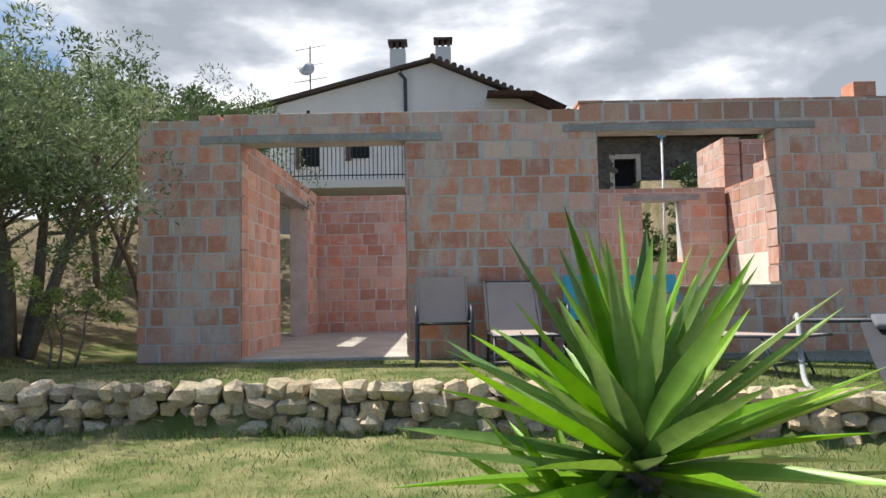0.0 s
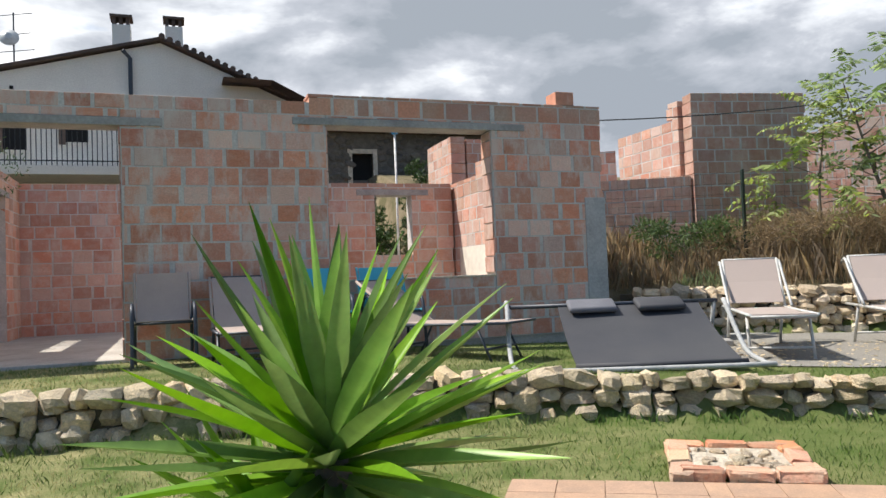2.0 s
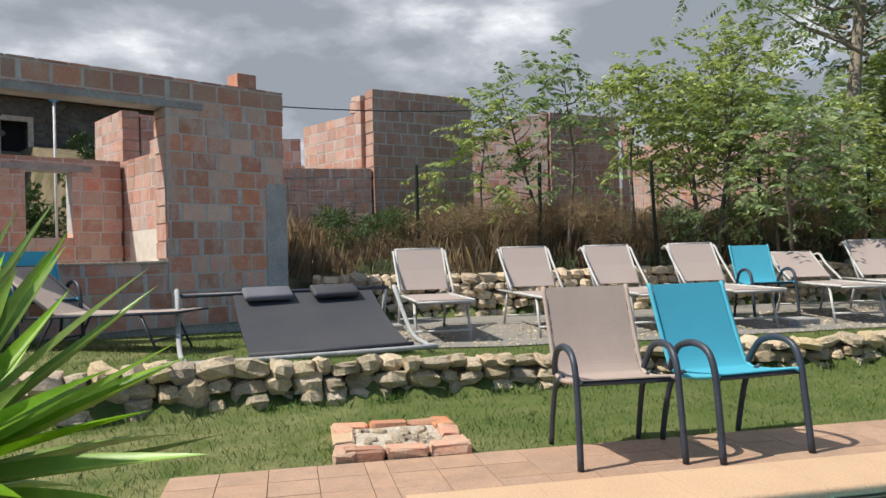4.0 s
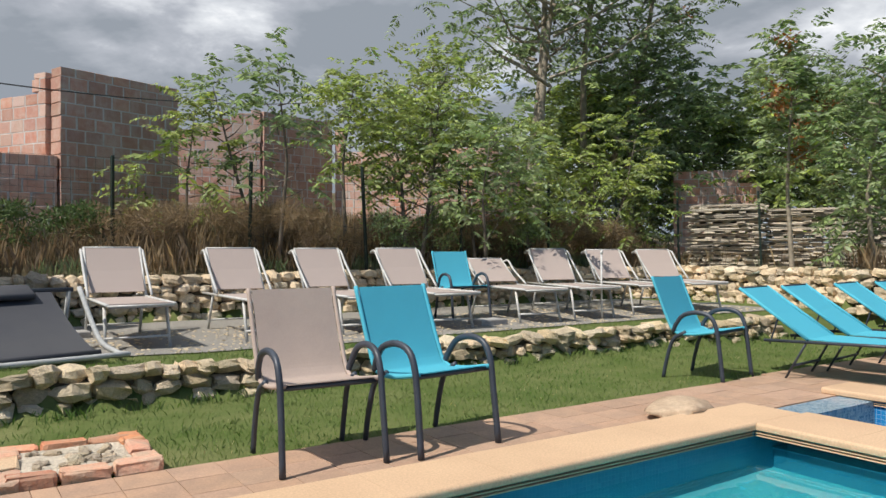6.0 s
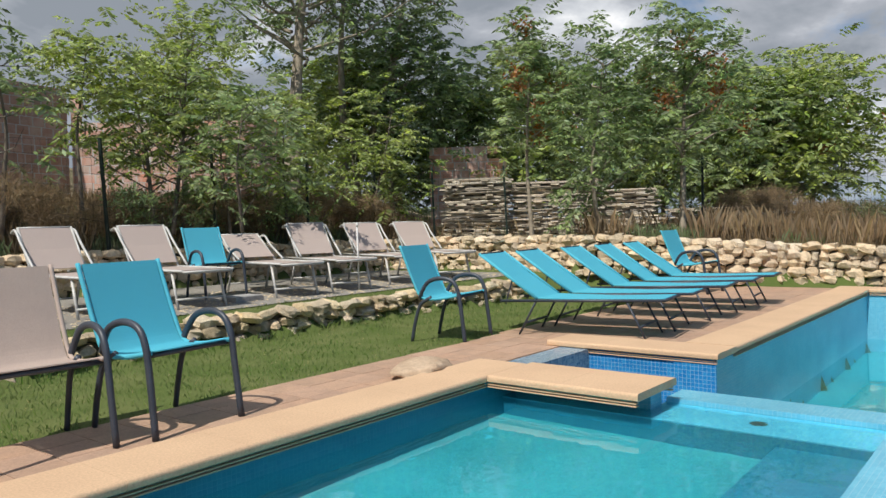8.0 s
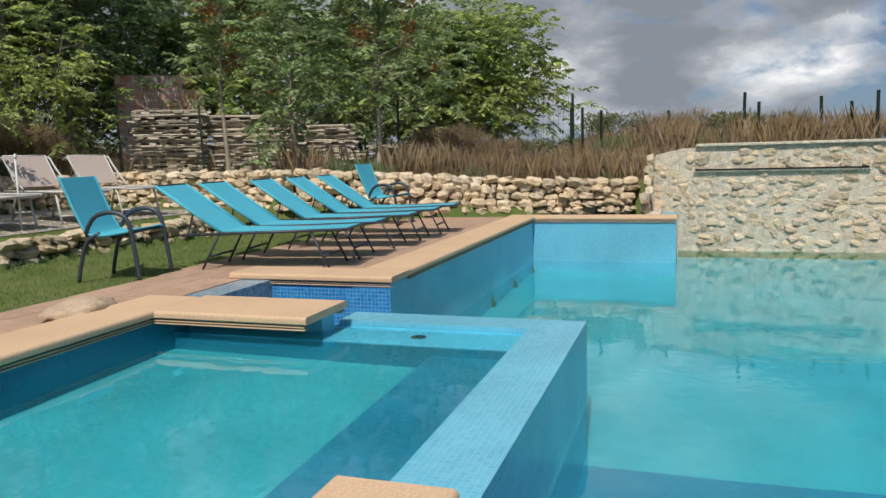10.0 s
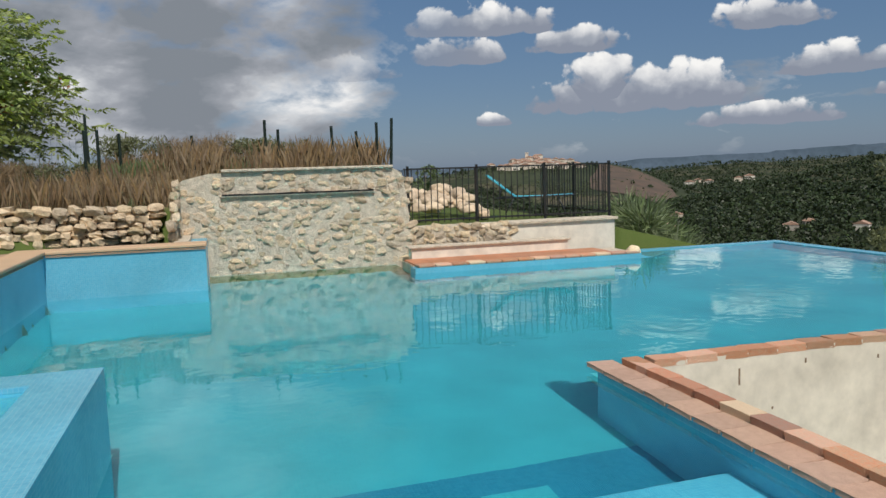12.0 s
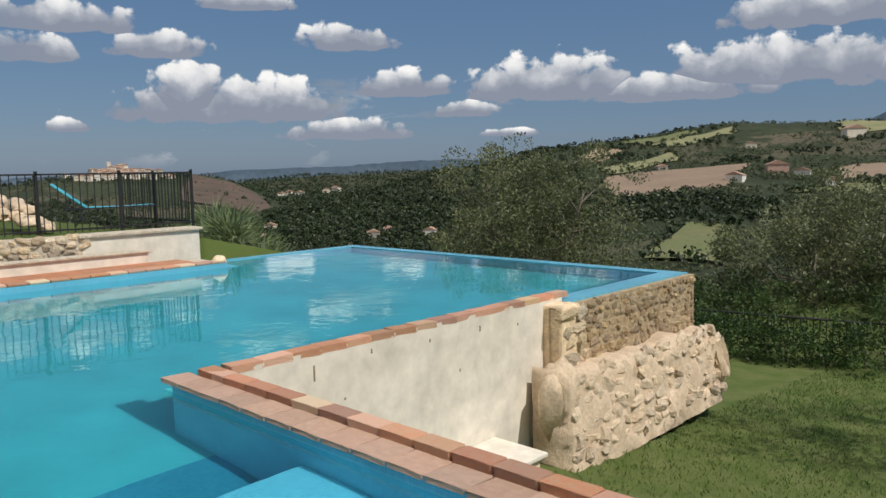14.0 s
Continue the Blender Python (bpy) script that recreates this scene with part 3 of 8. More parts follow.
def ground_material():
    m = bpy.data.materials.new("lawn_and_land")
    m.use_nodes = True
    nt = m.node_tree
    p = nt.nodes["Principled BSDF"]
    co = nt.nodes.new("ShaderNodeTexCoord").outputs["Object"]

    def noise_at(scale, detail=5.0, dist=0.0):
        n = node(nt, "ShaderNodeTexNoise", Scale=scale, Detail=detail, Roughness=0.6, Distortion=dist)
        nt.links.new(co, n.inputs["Vector"])
        return n.outputs[0]

    fine, mid, big = noise_at(55.0), noise_at(2.2), noise_at(0.35)
    across = nt.nodes.new("ShaderNodeSeparateXYZ")
    nt.links.new(co, across.inputs[0])
    sere = ramp(nt, math_node(nt, "DIVIDE", math_node(nt, "ADD", across.outputs[0], 6.0), 12.0), [(0.60, (1, 1, 1)), (0.82, (0.25, 0.25, 0.25))])
    sere = math_node(nt, "MULTIPLY", sere, ramp(nt, math_node(nt, "DIVIDE", math_node(nt, "ADD", across.outputs[1], 10.0), 12.0), [(0.60, (0.25, 0.25, 0.25)), (0.85, (1, 1, 1))]))
    lawn = mix_col(nt, math_node(nt, "MULTIPLY", sere, ramp(nt, mid, [(0.38, (0, 0, 0)), (0.66, (1, 1, 1))])), (0.085, 0.135, 0.03), (0.38, 0.34, 0.17))
    lawn = mix_col(nt, math_node(nt, "MULTIPLY", ramp(nt, fine, [(0.35, (0, 0, 0)), (0.7, (1, 1, 1))]), 0.7), lawn, (0.13, 0.145, 0.05))
    # the land: fields between woods
    vor = nt.nodes.new("ShaderNodeTexVoronoi")
    vor.inputs["Scale"].default_value = 0.0052
    warp = nt.nodes.new("ShaderNodeVectorMath")
    warp.operation = "ADD"
    nw = node(nt, "ShaderNodeTexNoise", Scale=0.004, Detail=2.0)
    nt.links.new(co, nw.inputs["Vector"])
    sc = nt.nodes.new("ShaderNodeVectorMath")
    sc.operation = "SCALE"
    sc.inputs[3].default_value = 90.0
    nt.links.new(nw.outputs[1], sc.inputs[0])
    nt.links.new(co, warp.inputs[0])
    nt.links.new(sc.outputs[0], warp.inputs[1])
    nt.links.new(warp.outputs[0], vor.inputs["Vector"])
    sepc = nt.nodes.new("ShaderNodeSeparateColor")
    nt.links.new(vor.outputs["Color"], sepc.inputs[0])
    fields = ramp(nt, sepc.outputs[0], [(0.0, (0.055, 0.066, 0.036)), (0.28, (0.085, 0.084, 0.050)), (0.45, (0.045, 0.055, 0.031)), (0.60, (0.10, 0.092, 0.058)), (0.75, (0.050, 0.060, 0.033)), (0.9, (0.125, 0.108, 0.070))])
    for e in nt.nodes:
        if e.type == "VALTORGB" and len(e.color_ramp.elements) == 6:
            e.color_ramp.interpolation = "CONSTANT"
    woods = ramp(nt, noise_at(0.011, 8.0), [(0.46, (0, 0, 0)), (0.52, (1, 1, 1))])
    land = mix_col(nt, woods, fields, (0.040, 0.050, 0.026))
    spots = ramp(nt, noise_at(0.12, 3.0), [(0.55, (0, 0, 0)), (0.60, (1, 1, 1))])
    land = mix_col(nt, math_node(nt, "MULTIPLY", spots, 0.75), land, (0.022, 0.032, 0.016))
    ln = nt.nodes.new("ShaderNodeVectorMath")
    ln.operation = "LENGTH"
    nt.links.new(co, ln.inputs[0])
    dist = math_node(nt, "DIVIDE", ln.outputs["Value"], 4000.0)
    col = mix_col(nt, ramp(nt, dist, [(0.0045, (0, 0, 0)), (0.0075, (1, 1, 1))]), lawn, land)
    # dry bare earth on the bank behind the loungers and under the olives
    sep = nt.nodes.new("ShaderNodeSeparateXYZ")
    nt.links.new(co, sep.inputs[0])
    high = math_node(nt, "MULTIPLY", ramp(nt, math_node(nt, "ADD", sep.outputs[2], math_node(nt, "MULTIPLY", mid, 0.25)), [(0.50, (0, 0, 0)), (0.66, (1, 1, 1))]), ramp(nt, dist, [(0.010, (1, 1, 1)), (0.02, (0, 0, 0))]))
    dryc = mix_col(nt, ramp(nt, mid, [(0.4, (0, 0, 0)), (0.62, (1, 1, 1))]), (0.24, 0.19, 0.12), (0.13, 0.115, 0.06))
    col = mix_col(nt, high, col, dryc)
    nt.links.new(col, p.inputs["Base Color"])
    p.inputs["Roughness"].default_value = 0.95
    p.inputs["Specular IOR Level"].default_value = 0.15
    bp = node(nt, "ShaderNodeBump", Strength=0.7, Distance=0.03)
    nt.links.new(math_node(nt, "ADD", fine, mid), bp.inputs["Height"])
    nt.links.new(bp.outputs[0], p.inputs["Normal"])
    return m


M["ground"] = ground_material()
ground_sheet()

# ---- the pool ----


def slab(name, u0, u1, v0, v1, z0, z1, mat, bevel=0.0, parent=None):
    ob = part(name, boxes(((u0, v0, z0), (u1, v1, z1)), bevel=bevel), mat, parent)
    if parent is None:
        ob.matrix_basis = POOL
    return ob


pool = thing("pool", POOL, "large turquoise infinity pool with a raised spa basin", "pool", kind="structure")
FLOOR = -1.48
slab("pool_floor", 4.96, 12.9, -2.9, 2.05, FLOOR - 0.2, FLOOR, "tile_pool", parent=pool)
# darker blue mosaic up to u 4.96, level with the rest of the floor
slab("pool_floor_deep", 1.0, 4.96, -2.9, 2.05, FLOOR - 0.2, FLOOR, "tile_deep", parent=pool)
slab("pool_floor_south", 5.5, 12.4, -10.1, -2.9, FLOOR - 0.2, FLOOR, "tile_pool", parent=pool)
# walls of the main basin, tiled inside
slab("pool_wall_north", 5.72, 11.3, 1.95, 2.25, FLOOR, -0.004, "tile_light", parent=pool)
slab("pool_wall_slot", 5.72, 6.02, 2.25, 2.95, -1.2, -0.004, "tile_blue", parent=pool)
slab("slot_end_face", 5.712, 5.722, 1.94, 2.25, -1.2, -0.006, "tile_blue", parent=pool)
slab("slot_back_wall", 4.84, 5.72, 2.95, 3.2, -1.2, -0.004, "tile_slot", parent=pool)
slab("pool_wall_east", 11.25, 11.5, -0.02, 1.95, FLOOR, -0.004, "tile_light", parent=pool)
slab("pool_wall_return", 11.5, 12.75, -0.02, 0.25, FLOOR, -0.004, "tile_light", parent=pool)
slab("pool_wall_near", 0.9, 1.2, -1.6, 0.4, FLOOR, -0.004, "tile_blue", parent=pool)
slab("pool_wall_near_low", 0.9, 1.2, -2.8, -1.6, FLOOR, WATER + 0.05, "tile_blue", parent=pool)
slab("pool_wall_platform", 11.45, 11.7, -6.75, -2.95, FLOOR, WATER + 0.075, "tile_light", parent=pool)
slab("infinity_edge", 5.3, 12.5, -10.25, -10.0, LOW, WATER + 0.012, "tile_light", parent=pool)
slab("infinity_edge_west", 5.28, 5.58, -10.0, -7.25, LOW, WATER + 0.02, "tile_light", parent=pool)
slab("infinity_edge_east", 12.25, 12.5, -10.0, -6.75, FLOOR, WATER + 0.012, "tile_light", parent=pool)
slab("pool_wall_corner", 11.7, 12.5, -6.95, -6.75, FLOOR, WATER + 0.012, "tile_light", parent=pool)
# lighter mosaic brightens this inner face, which the sun misses under water
slab("pool_wall_south", 0.9, 5.5, -2.98, -2.80, LOW, WATER + 0.055, "tile_light", parent=pool)
slab("pool_wall_west", 5.42, 5.56, -7.25, -2.98, LOW, WATER + 0.055, "tile_pool", parent=pool)
# bench under water by the brick corner, and steps
slab("pool_bench", 1.2, 4.0, -2.80, -1.95, FLOOR, -0.95, "tile_light", parent=pool)
slab("pool_bench_step", 1.2, 4.5, -1.95, -1.55, FLOOR, -1.28, "tile_pool", parent=pool)
# the spa: walls, floor, seats
SPA = -0.125
slab("spa_floor", 1.1, 4.86, 0.72, 2.92, -0.8, -0.60, "tile_pool", parent=pool)
slab("spa_wall_weir", 1.1, 5.12, 0.41, 0.72, FLOOR, -0.10, "tile_light", parent=pool)
slab("spa_wall_east", 4.86, 5.12, 0.72, 1.95, FLOOR, -0.10, "tile_light", parent=pool)
slab("spa_wall_pier", 4.62, 4.78, 1.95, 2.92, FLOOR, -0.004, "tile_light", parent=pool)
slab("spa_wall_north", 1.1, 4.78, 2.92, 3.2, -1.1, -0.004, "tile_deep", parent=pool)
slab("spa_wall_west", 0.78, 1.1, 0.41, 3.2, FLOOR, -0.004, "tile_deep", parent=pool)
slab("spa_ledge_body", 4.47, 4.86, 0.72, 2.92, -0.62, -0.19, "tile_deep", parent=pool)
slab("spa_ledge", 4.46, 4.86, 0.72, 2.92, -0.19, -0.165, "tile_light", parent=pool)
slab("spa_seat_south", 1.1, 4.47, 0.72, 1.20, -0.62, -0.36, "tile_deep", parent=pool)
for jv in (2.46, 1.34):
    jet = part("jet", tube(bmesh.new(), [(4.66, jv, -0.166), (4.66, jv, -0.158)], [0.05, 0.045], 14), "metal_dark", pool, "grey round water inlet")


def pool_water():
    bm = bmesh.new()
    outline = [(1.2, 0.40), (5.13, 0.40), (5.13, 1.94), (4.80, 1.96), (4.80, 2.94), (5.71, 2.94), (5.71, 1.94), (11.24, 1.94), (11.24, -0.03), (12.74, -0.03), (12.74, -2.95), (11.44, -2.95), (11.44, -6.96), (12.26, -6.96), (12.26, -9.99), (5.59, -9.99), (5.59, -2.79), (1.2, -2.79)]
    bm.faces.new([bm.verts.new((a, b, WATER)) for a, b in outline][::-1])
    ob = part("pool_water", bm, "water")
    ob.matrix_basis = POOL
    ob.visible_shadow = False
    bmesh_up(ob)
    tagged(ob, "calm turquoise pool water with faint ripples", "water", kind="structure")
    bm = bmesh.new()
    bm.faces.new([bm.verts.new((a, b, SPA)) for a, b in ((1.11, 0.725), (4.85, 0.725), (4.85, 1.948), (4.618, 1.948), (4.618, 2.915), (1.11, 2.915))])
    ob = part("spa_water", bm, "water")
    ob.matrix_basis = POOL
    ob.visible_shadow = False
    bmesh_up(ob)
    tagged(ob, "still turquoise water of the raised spa", "water", kind="structure")


def bmesh_up(ob):
    """Turns a water sheet's faces upwards."""
    bm = bmesh.new()
    bm.from_mesh(ob.data)
    bm.normal_update()
    for f in bm.faces:
        if f.normal.z < 0:
            f.normal_flip()
    bm.to_mesh(ob.data)
    bm.free()


pool_water()

# ---- paving, coping and walls round the pool ----


def coping(u0, u1, v0, v1, along, name="coping_stone"):
    """A run of coping stones with rounded noses along both sides, each about half a metre long."""
    length, wide = ((u1 - u0), (v1 - v0)) if along == "u" else ((v1 - v0), (u1 - u0))
    n = max(1, round(length / 0.55))
    r = 0.02
    arc = [(r - r * math.cos(a), 0.025 + r * math.sin(a)) for a in (0.0, 0.4, 0.8, 1.2, math.pi / 2)]
    prof = [(0.006, 0.0), (0.0, 0.006)] + arc + [(wide - q, z) for q, z in reversed(arc)] + [(wide, 0.006), (wide - 0.006, 0.0)]
    for i in range(n):
        a, b = length * i / n, length * (i + 1) / n - 0.0012
        bm = bmesh.new()
        ends = [[bm.verts.new((u0 + s, v0 + q, z) if along == "u" else (u0 + q, v0 + s, z)) for q, z in prof] for s in (a, b)]
        for k in range(len(prof)):
            bm.faces.new((ends[0][k], ends[0][(k + 1) % len(prof)], ends[1][(k + 1) % len(prof)], ends[1][k]))
        bm.faces.new(ends[0])
        bm.faces.new(ends[1])
        bmesh.ops.recalc_face_normals(bm, faces=bm.faces[:])
        part(name, bm, "coping", coping_run)


coping_run = thing("pool_coping", POOL, "sand-coloured coping stones with rounded edges", "coping", kind="structure")
coping(0.70, 4.72, 2.885, 3.31, "u")
coping(4.25, 4.80, 1.86, 2.885, "v")
coping(0.70, 1.13, 0.40, 2.885, "v")
coping(1.13, 2.37, 0.395, 0.765, "u")
coping(5.69, 6.11, 1.92, 3.32, "v")
coping(6.11, 11.22, 1.92, 2.33, "u")
coping(11.22, 11.62, -0.03, 2.33, "v")

for lo, hi in (((1.10, 2.895), (4.25, 2.93)), ((4.26, 1.875), (4.295, 2.90)), ((4.76, 1.875), (4.79, 2.92)), ((5.705, 1.935), (5.735, 3.2)), ((6.1, 1.93), (11.2, 1.96)), ((11.23, -0.02), (11.26, 1.93)), ((1.12, 0.75), (2.36, 0.762))):
    for z in (-0.012, -0.028):
        part("coping_lip", boxes(((*lo, z - 0.007), (*hi, z)), bevel=0.002), "coping", coping_run, "thin moulded lip below the coping")

M["paver_joint"] = material("paving_joint", (0.50, 0.345, 0.24), 0.9, (0.43, 0.29, 0.20), 4, 50, 0.3)
deck = thing("pavement", POOL, "terracotta-coloured paving round the pool", "paving", kind="structure")
part("paving_bed", boxes(((-0.36, -1.3, -0.12), (0.8, 4.03, -0.012)), ((0.8, 3.19, -0.12), (5.8, 4.03, -0.012)), ((5.8, 2.3, -0.12), (11.7, 4.1, -0.012))), "paver_joint", deck)


def pavers():
    rng = random.Random(4)
    me = None
    for u0, u1, v0, v1 in ((-0.36, 0.70, 2.0, 4.03), (0.70, 6.12, 3.32, 4.03), (4.80, 5.72, 3.21, 3.32), (6.12, 11.7, 2.34, 4.1), (-0.36, 0.70, -0.9, 2.0)):
        nv = max(1, round((v1 - v0) / 0.235))
        dv = (v1 - v0) / nv
        for j in range(nv):
            u = u0
            while u < u1 - 0.02:
                a, b = max(u, u0), min(u + 0.238, u1)
                u += 0.238
                if b - a < 0.04:
                    continue
                if me is None:
                    ob = part("paver", boxes(((-0.5, -0.5, -0.012), (0.5, 0.5, 0.0)), bevel=0.002), "paver", deck)
                    me = ob.data
                else:
                    ob = new("paver", me)
                    ob.parent = deck
                ob.matrix_basis = Matrix.LocRotScale(((a + b) / 2, v0 + (j + 0.5) * dv, rng.uniform(-0.001, 0.001)), Euler((rng.uniform(-0.002, 0.002), rng.uniform(-0.002, 0.002), 0)), (b - a - 0.0035, dv - 0.0035, 1))


def edging_bricks():
    """Old bricks along the pool's garden side: a raised row outside, a flat course towards the water."""
    wall = thing("pool_garden_wall", POOL, "cream rendered pool wall topped with old red and yellow bricks", "wall", kind="structure")
    part("render_coat", boxes(((5.36, -7.3, LOW - 0.1), (5.42, -3.18, WATER + 0.09)), ((0.9, -3.16, LOW - 0.1), (5.42, -2.98, WATER + 0.05))), "render", wall)
    rng = random.Random(8)
    base = boxes(((-0.5, -0.5, -0.5), (0.5, 0.5, 0.5)), bevel=0.07)
    for v in base.verts:
        v.co += Vector([rng.uniform(-0.03, 0.03) for _ in range(3)])
    shared = {}

    def put(x, y, z, sx, sy, sz, rz=0.0, mat="brick_edge"):
        if mat not in shared:
            ob = part("brick", base.copy(), mat, wall)
            shared[mat] = ob.data
        else:
            ob = new("brick", shared[mat])
            ob.parent = wall
        ob.matrix_basis = Matrix.LocRotScale((x, y, z), Euler((rng.uniform(-0.03, 0.03), rng.uniform(-0.02, 0.02), rz + rng.uniform(-0.03, 0.03))), (sx, sy, sz))

    u = 0.95
    while u < 5.30:
        put(u + 0.13, -3.07, WATER + 0.085, 0.266, 0.125, 0.055)
        u += 0.265
    u = 0.95
    while u < 5.56:
        put(u + 0.13, -2.90, WATER + 0.052, 0.266, 0.21, 0.03, mat="brick_flat")
        u += 0.262
    v = -3.18
    while v > -7.25:
        put(5.43, v - 0.13, WATER + 0.085, 0.15, 0.264, 0.06)
        v -= 0.265
    for v, z, h in ((-3.9, -0.62, 0.13), (-4.5, -0.60, 0.04), (-5.2, -0.64, 0.03), (-5.9, -0.63, 0.06), (-6.5, -0.70, 0.03), (-4.2, -0.95, 0.02), (-5.6, -1.0, 0.03)):
        part("rust_streak", boxes(((5.357, v - 0.008, z - h), (5.3605, v + 0.008, z)), bevel=0.001), "rust", wall, "thin rust streak on the render")
    put(5.42, -3.07, WATER + 0.085, 0.2, 0.13, 0.056)


edging_bricks()

# ---- rough stones ----


def stone_meshes(n, seed, rough=0.16, flat=1.0):
    out = []
    rng = random.Random(seed)
    for k in range(n):
        bm = bmesh.new()
        bmesh.ops.create_cube(bm, size=1.0)
        bmesh.ops.subdivide_edges(bm, edges=bm.edges[:], cuts=1, use_grid_fill=True)
        for v in bm.verts:
            c = v.co.copy()
            l = c.length
            c *= (0.60 / l) ** 0.72
            c += Vector([rng.uniform(-rough, rough) * 0.72 for _ in range(3)])
            v.co = c
        me = bpy.data.meshes.new("stone")
        bm.normal_update()
        bm.to_mesh(me)
        bm.free()
        out.append(me)
    return out


STONES = stone_meshes(14, 3)


def put_stones(parent, places, mat, most=300, stuff="rubble"):
    """places: (matrix) for every stone. The first are pieces of their own, the rest one joined part."""
    pool_of = []
    for me in STONES:
        c = me.copy()
        c.materials.append(M[mat])
        pool_of.append(c)
    rng = random.Random(len(places))
    for m in places[:most]:
        ob = new("stone", rng.choice(pool_of))
        ob.parent = parent
        ob.matrix_basis = m
    rest = places[most:]
    if rest:
        vs, fs, base = [], [], 0
        for m in rest:
            me = rng.choice(STONES)
            vs += [m @ v.co for v in me.vertices]
            fs += [[base + i for i in p.vertices] for p in me.polygons]
            base += len(me.vertices)
        ob = raw(stuff, [tuple(v) for v in vs], fs, mat, parent)
        ob["kind"] = "stuff"


def line_at(poly, dist):
    d = 0.0
    for (ax, ay), (bx, by) in zip(poly, poly[1:]):
        l = math.hypot(bx - ax, by - ay)
        if dist <= d + l:
            t = (dist - d) / l
            return ax + t * (bx - ax), ay + t * (by - ay), math.atan2(by - ay, bx - ax)
        d += l
    return bx, by, math.atan2(by - ay, bx - ax)


def line_length(poly):
    return sum(math.hypot(b[0] - a[0], b[1] - a[1]) for a, b in zip(poly, poly[1:]))


def dry_wall(name, poly, top, size, seed, mat, label, order=None, bottom=None, most=300, depth=0.26):
    """A dry stone wall along a line, in rough courses. top and bottom: heights as functions of the place."""
    rng = random.Random(seed)
    wall = thing(name, Matrix.Identity(4), label, "stone wall", kind="structure")
    length = line_length(poly)
    places = []
    # earth core behind the stones
    core = bmesh.new()
    n = int(length / 0.4)
    rings = []
    for i in range(n + 1):
        x, y, a = line_at(poly, length * i / n)
        nx, ny = -math.sin(a), math.cos(a)
        lo, hi = bottom(x, y) - 0.1, top(x, y) - 0.06
        rings.append([core.verts.new((x + nx * q, y + ny * q, z)) for q, z in ((0.05, lo), (0.07, hi), (0.32, hi), (0.32, lo))])
    for r, s in zip(rings, rings[1:]):
        for k in range(4):
            core.faces.new((r[k], r[(k + 1) % 4], s[(k + 1) % 4], s[k]))
    bmesh.ops.recalc_face_normals(core, faces=core.faces[:])
    part("earth_core", core, "bedding_dark", wall)
    h = max(top(*line_at(poly, length * i / 20)[:2]) - bottom(*line_at(poly, length * i / 20)[:2]) for i in range(21))
    rows = max(2, round(h / size))
    for r in range(rows):
        s = rng.uniform(0, 0.2)
        while s < length:
            w = size * rng.uniform(0.85, 2.1) * (1.1 if r == rows - 1 else 1.0)
            x, y, a = line_at(poly, min(length, s + w / 2))
            lo, hi = bottom(x, y), top(x, y)
            hh = (hi - lo) / rows
            sz = hh * rng.uniform(0.92, 1.42)
            z = lo + (r + 0.5) * hh + rng.uniform(-0.02, 0.02)
            q = 0.07 + rng.uniform(-0.045, 0.05)
            m = Matrix.LocRotScale((x - math.sin(a) * q, y + math.cos(a) * q, z), Euler((rng.uniform(-0.25, 0.25), rng.uniform(-0.2, 0.2), a + rng.uniform(-0.25, 0.25))), (w * rng.uniform(0.88, 1.0), depth * rng.uniform(0.7, 1.1), sz * rng.uniform(0.85, 1.0)))
            places.append((order(x, y) if order else 0, rng.random(), m))
            s += w * 0.97
    places.sort(key=lambda p: (p[0], p[1]))
    put_stones(wall, [p[2] for p in places], mat, most)
    return wall


def low_top(x, y):
    return float(terrace(np.array(x), np.array(y))) + 0.02


def upper_base(x, y):
    u, v = 0.858 * x - 0.514 * y, 0.514 * x + 0.858 * y
    return 0.20 * float(step(2.6, 5.0, v)) - 0.02


def upper_top(x, y):
    v = 0.514 * x + 0.858 * y
    return 0.52 + 0.28 * float(step(1.0, 6.0, v))


dry_wall("low_stone_wall", LOW_WALL, low_top, 0.125, 5, "stone", "low dry wall of rough pale limestone edging the terrace", bottom=lambda x, y: -0.03)
dry_wall("upper_stone_wall", UPPER_WALL, upper_top, 0.125, 6, "stone_pale", "dry stone retaining wall below the grassy bank", order=lambda x, y: 0 if 6 < x else 1, bottom=upper_base)


def rubble_face(parent, m, width, height, size, seed, mat, most=300, bulge=0.05, deep=0.11, edge=None, sink=None):
    """Stones bedded in a wall's face: local x along the wall, z up, the face looks to -y."""
    rng = random.Random(seed)
    places = []
    rows = max(1, round(height / (size * 0.72)))
    for r in range(rows):
        x = rng.uniform(-0.05, 0.05)
        while x < width:
            w = size * rng.uniform(0.65, 1.5)
            z = (r + 0.5) * height / rows + rng.uniform(-0.3, 0.3) * size * 0.6
            top = height if edge is None else edge(x)
            if z < top:
                loc = Vector((x + w / 2, (deep * 0.18 if sink is None else sink) + rng.uniform(-bulge, bulge) * 0.5, z))
                k = Matrix.LocRotScale(loc, Euler((rng.uniform(-0.3, 0.3), rng.uniform(-0.5, 0.5), rng.uniform(-0.2, 0.2))), (w * 0.95, deep, size * rng.uniform(0.5, 0.85)))
                places.append(m @ k)
            x += w * rng.uniform(0.92, 1.05)
    rng.shuffle(places)
    put_stones(parent, places, mat, most)


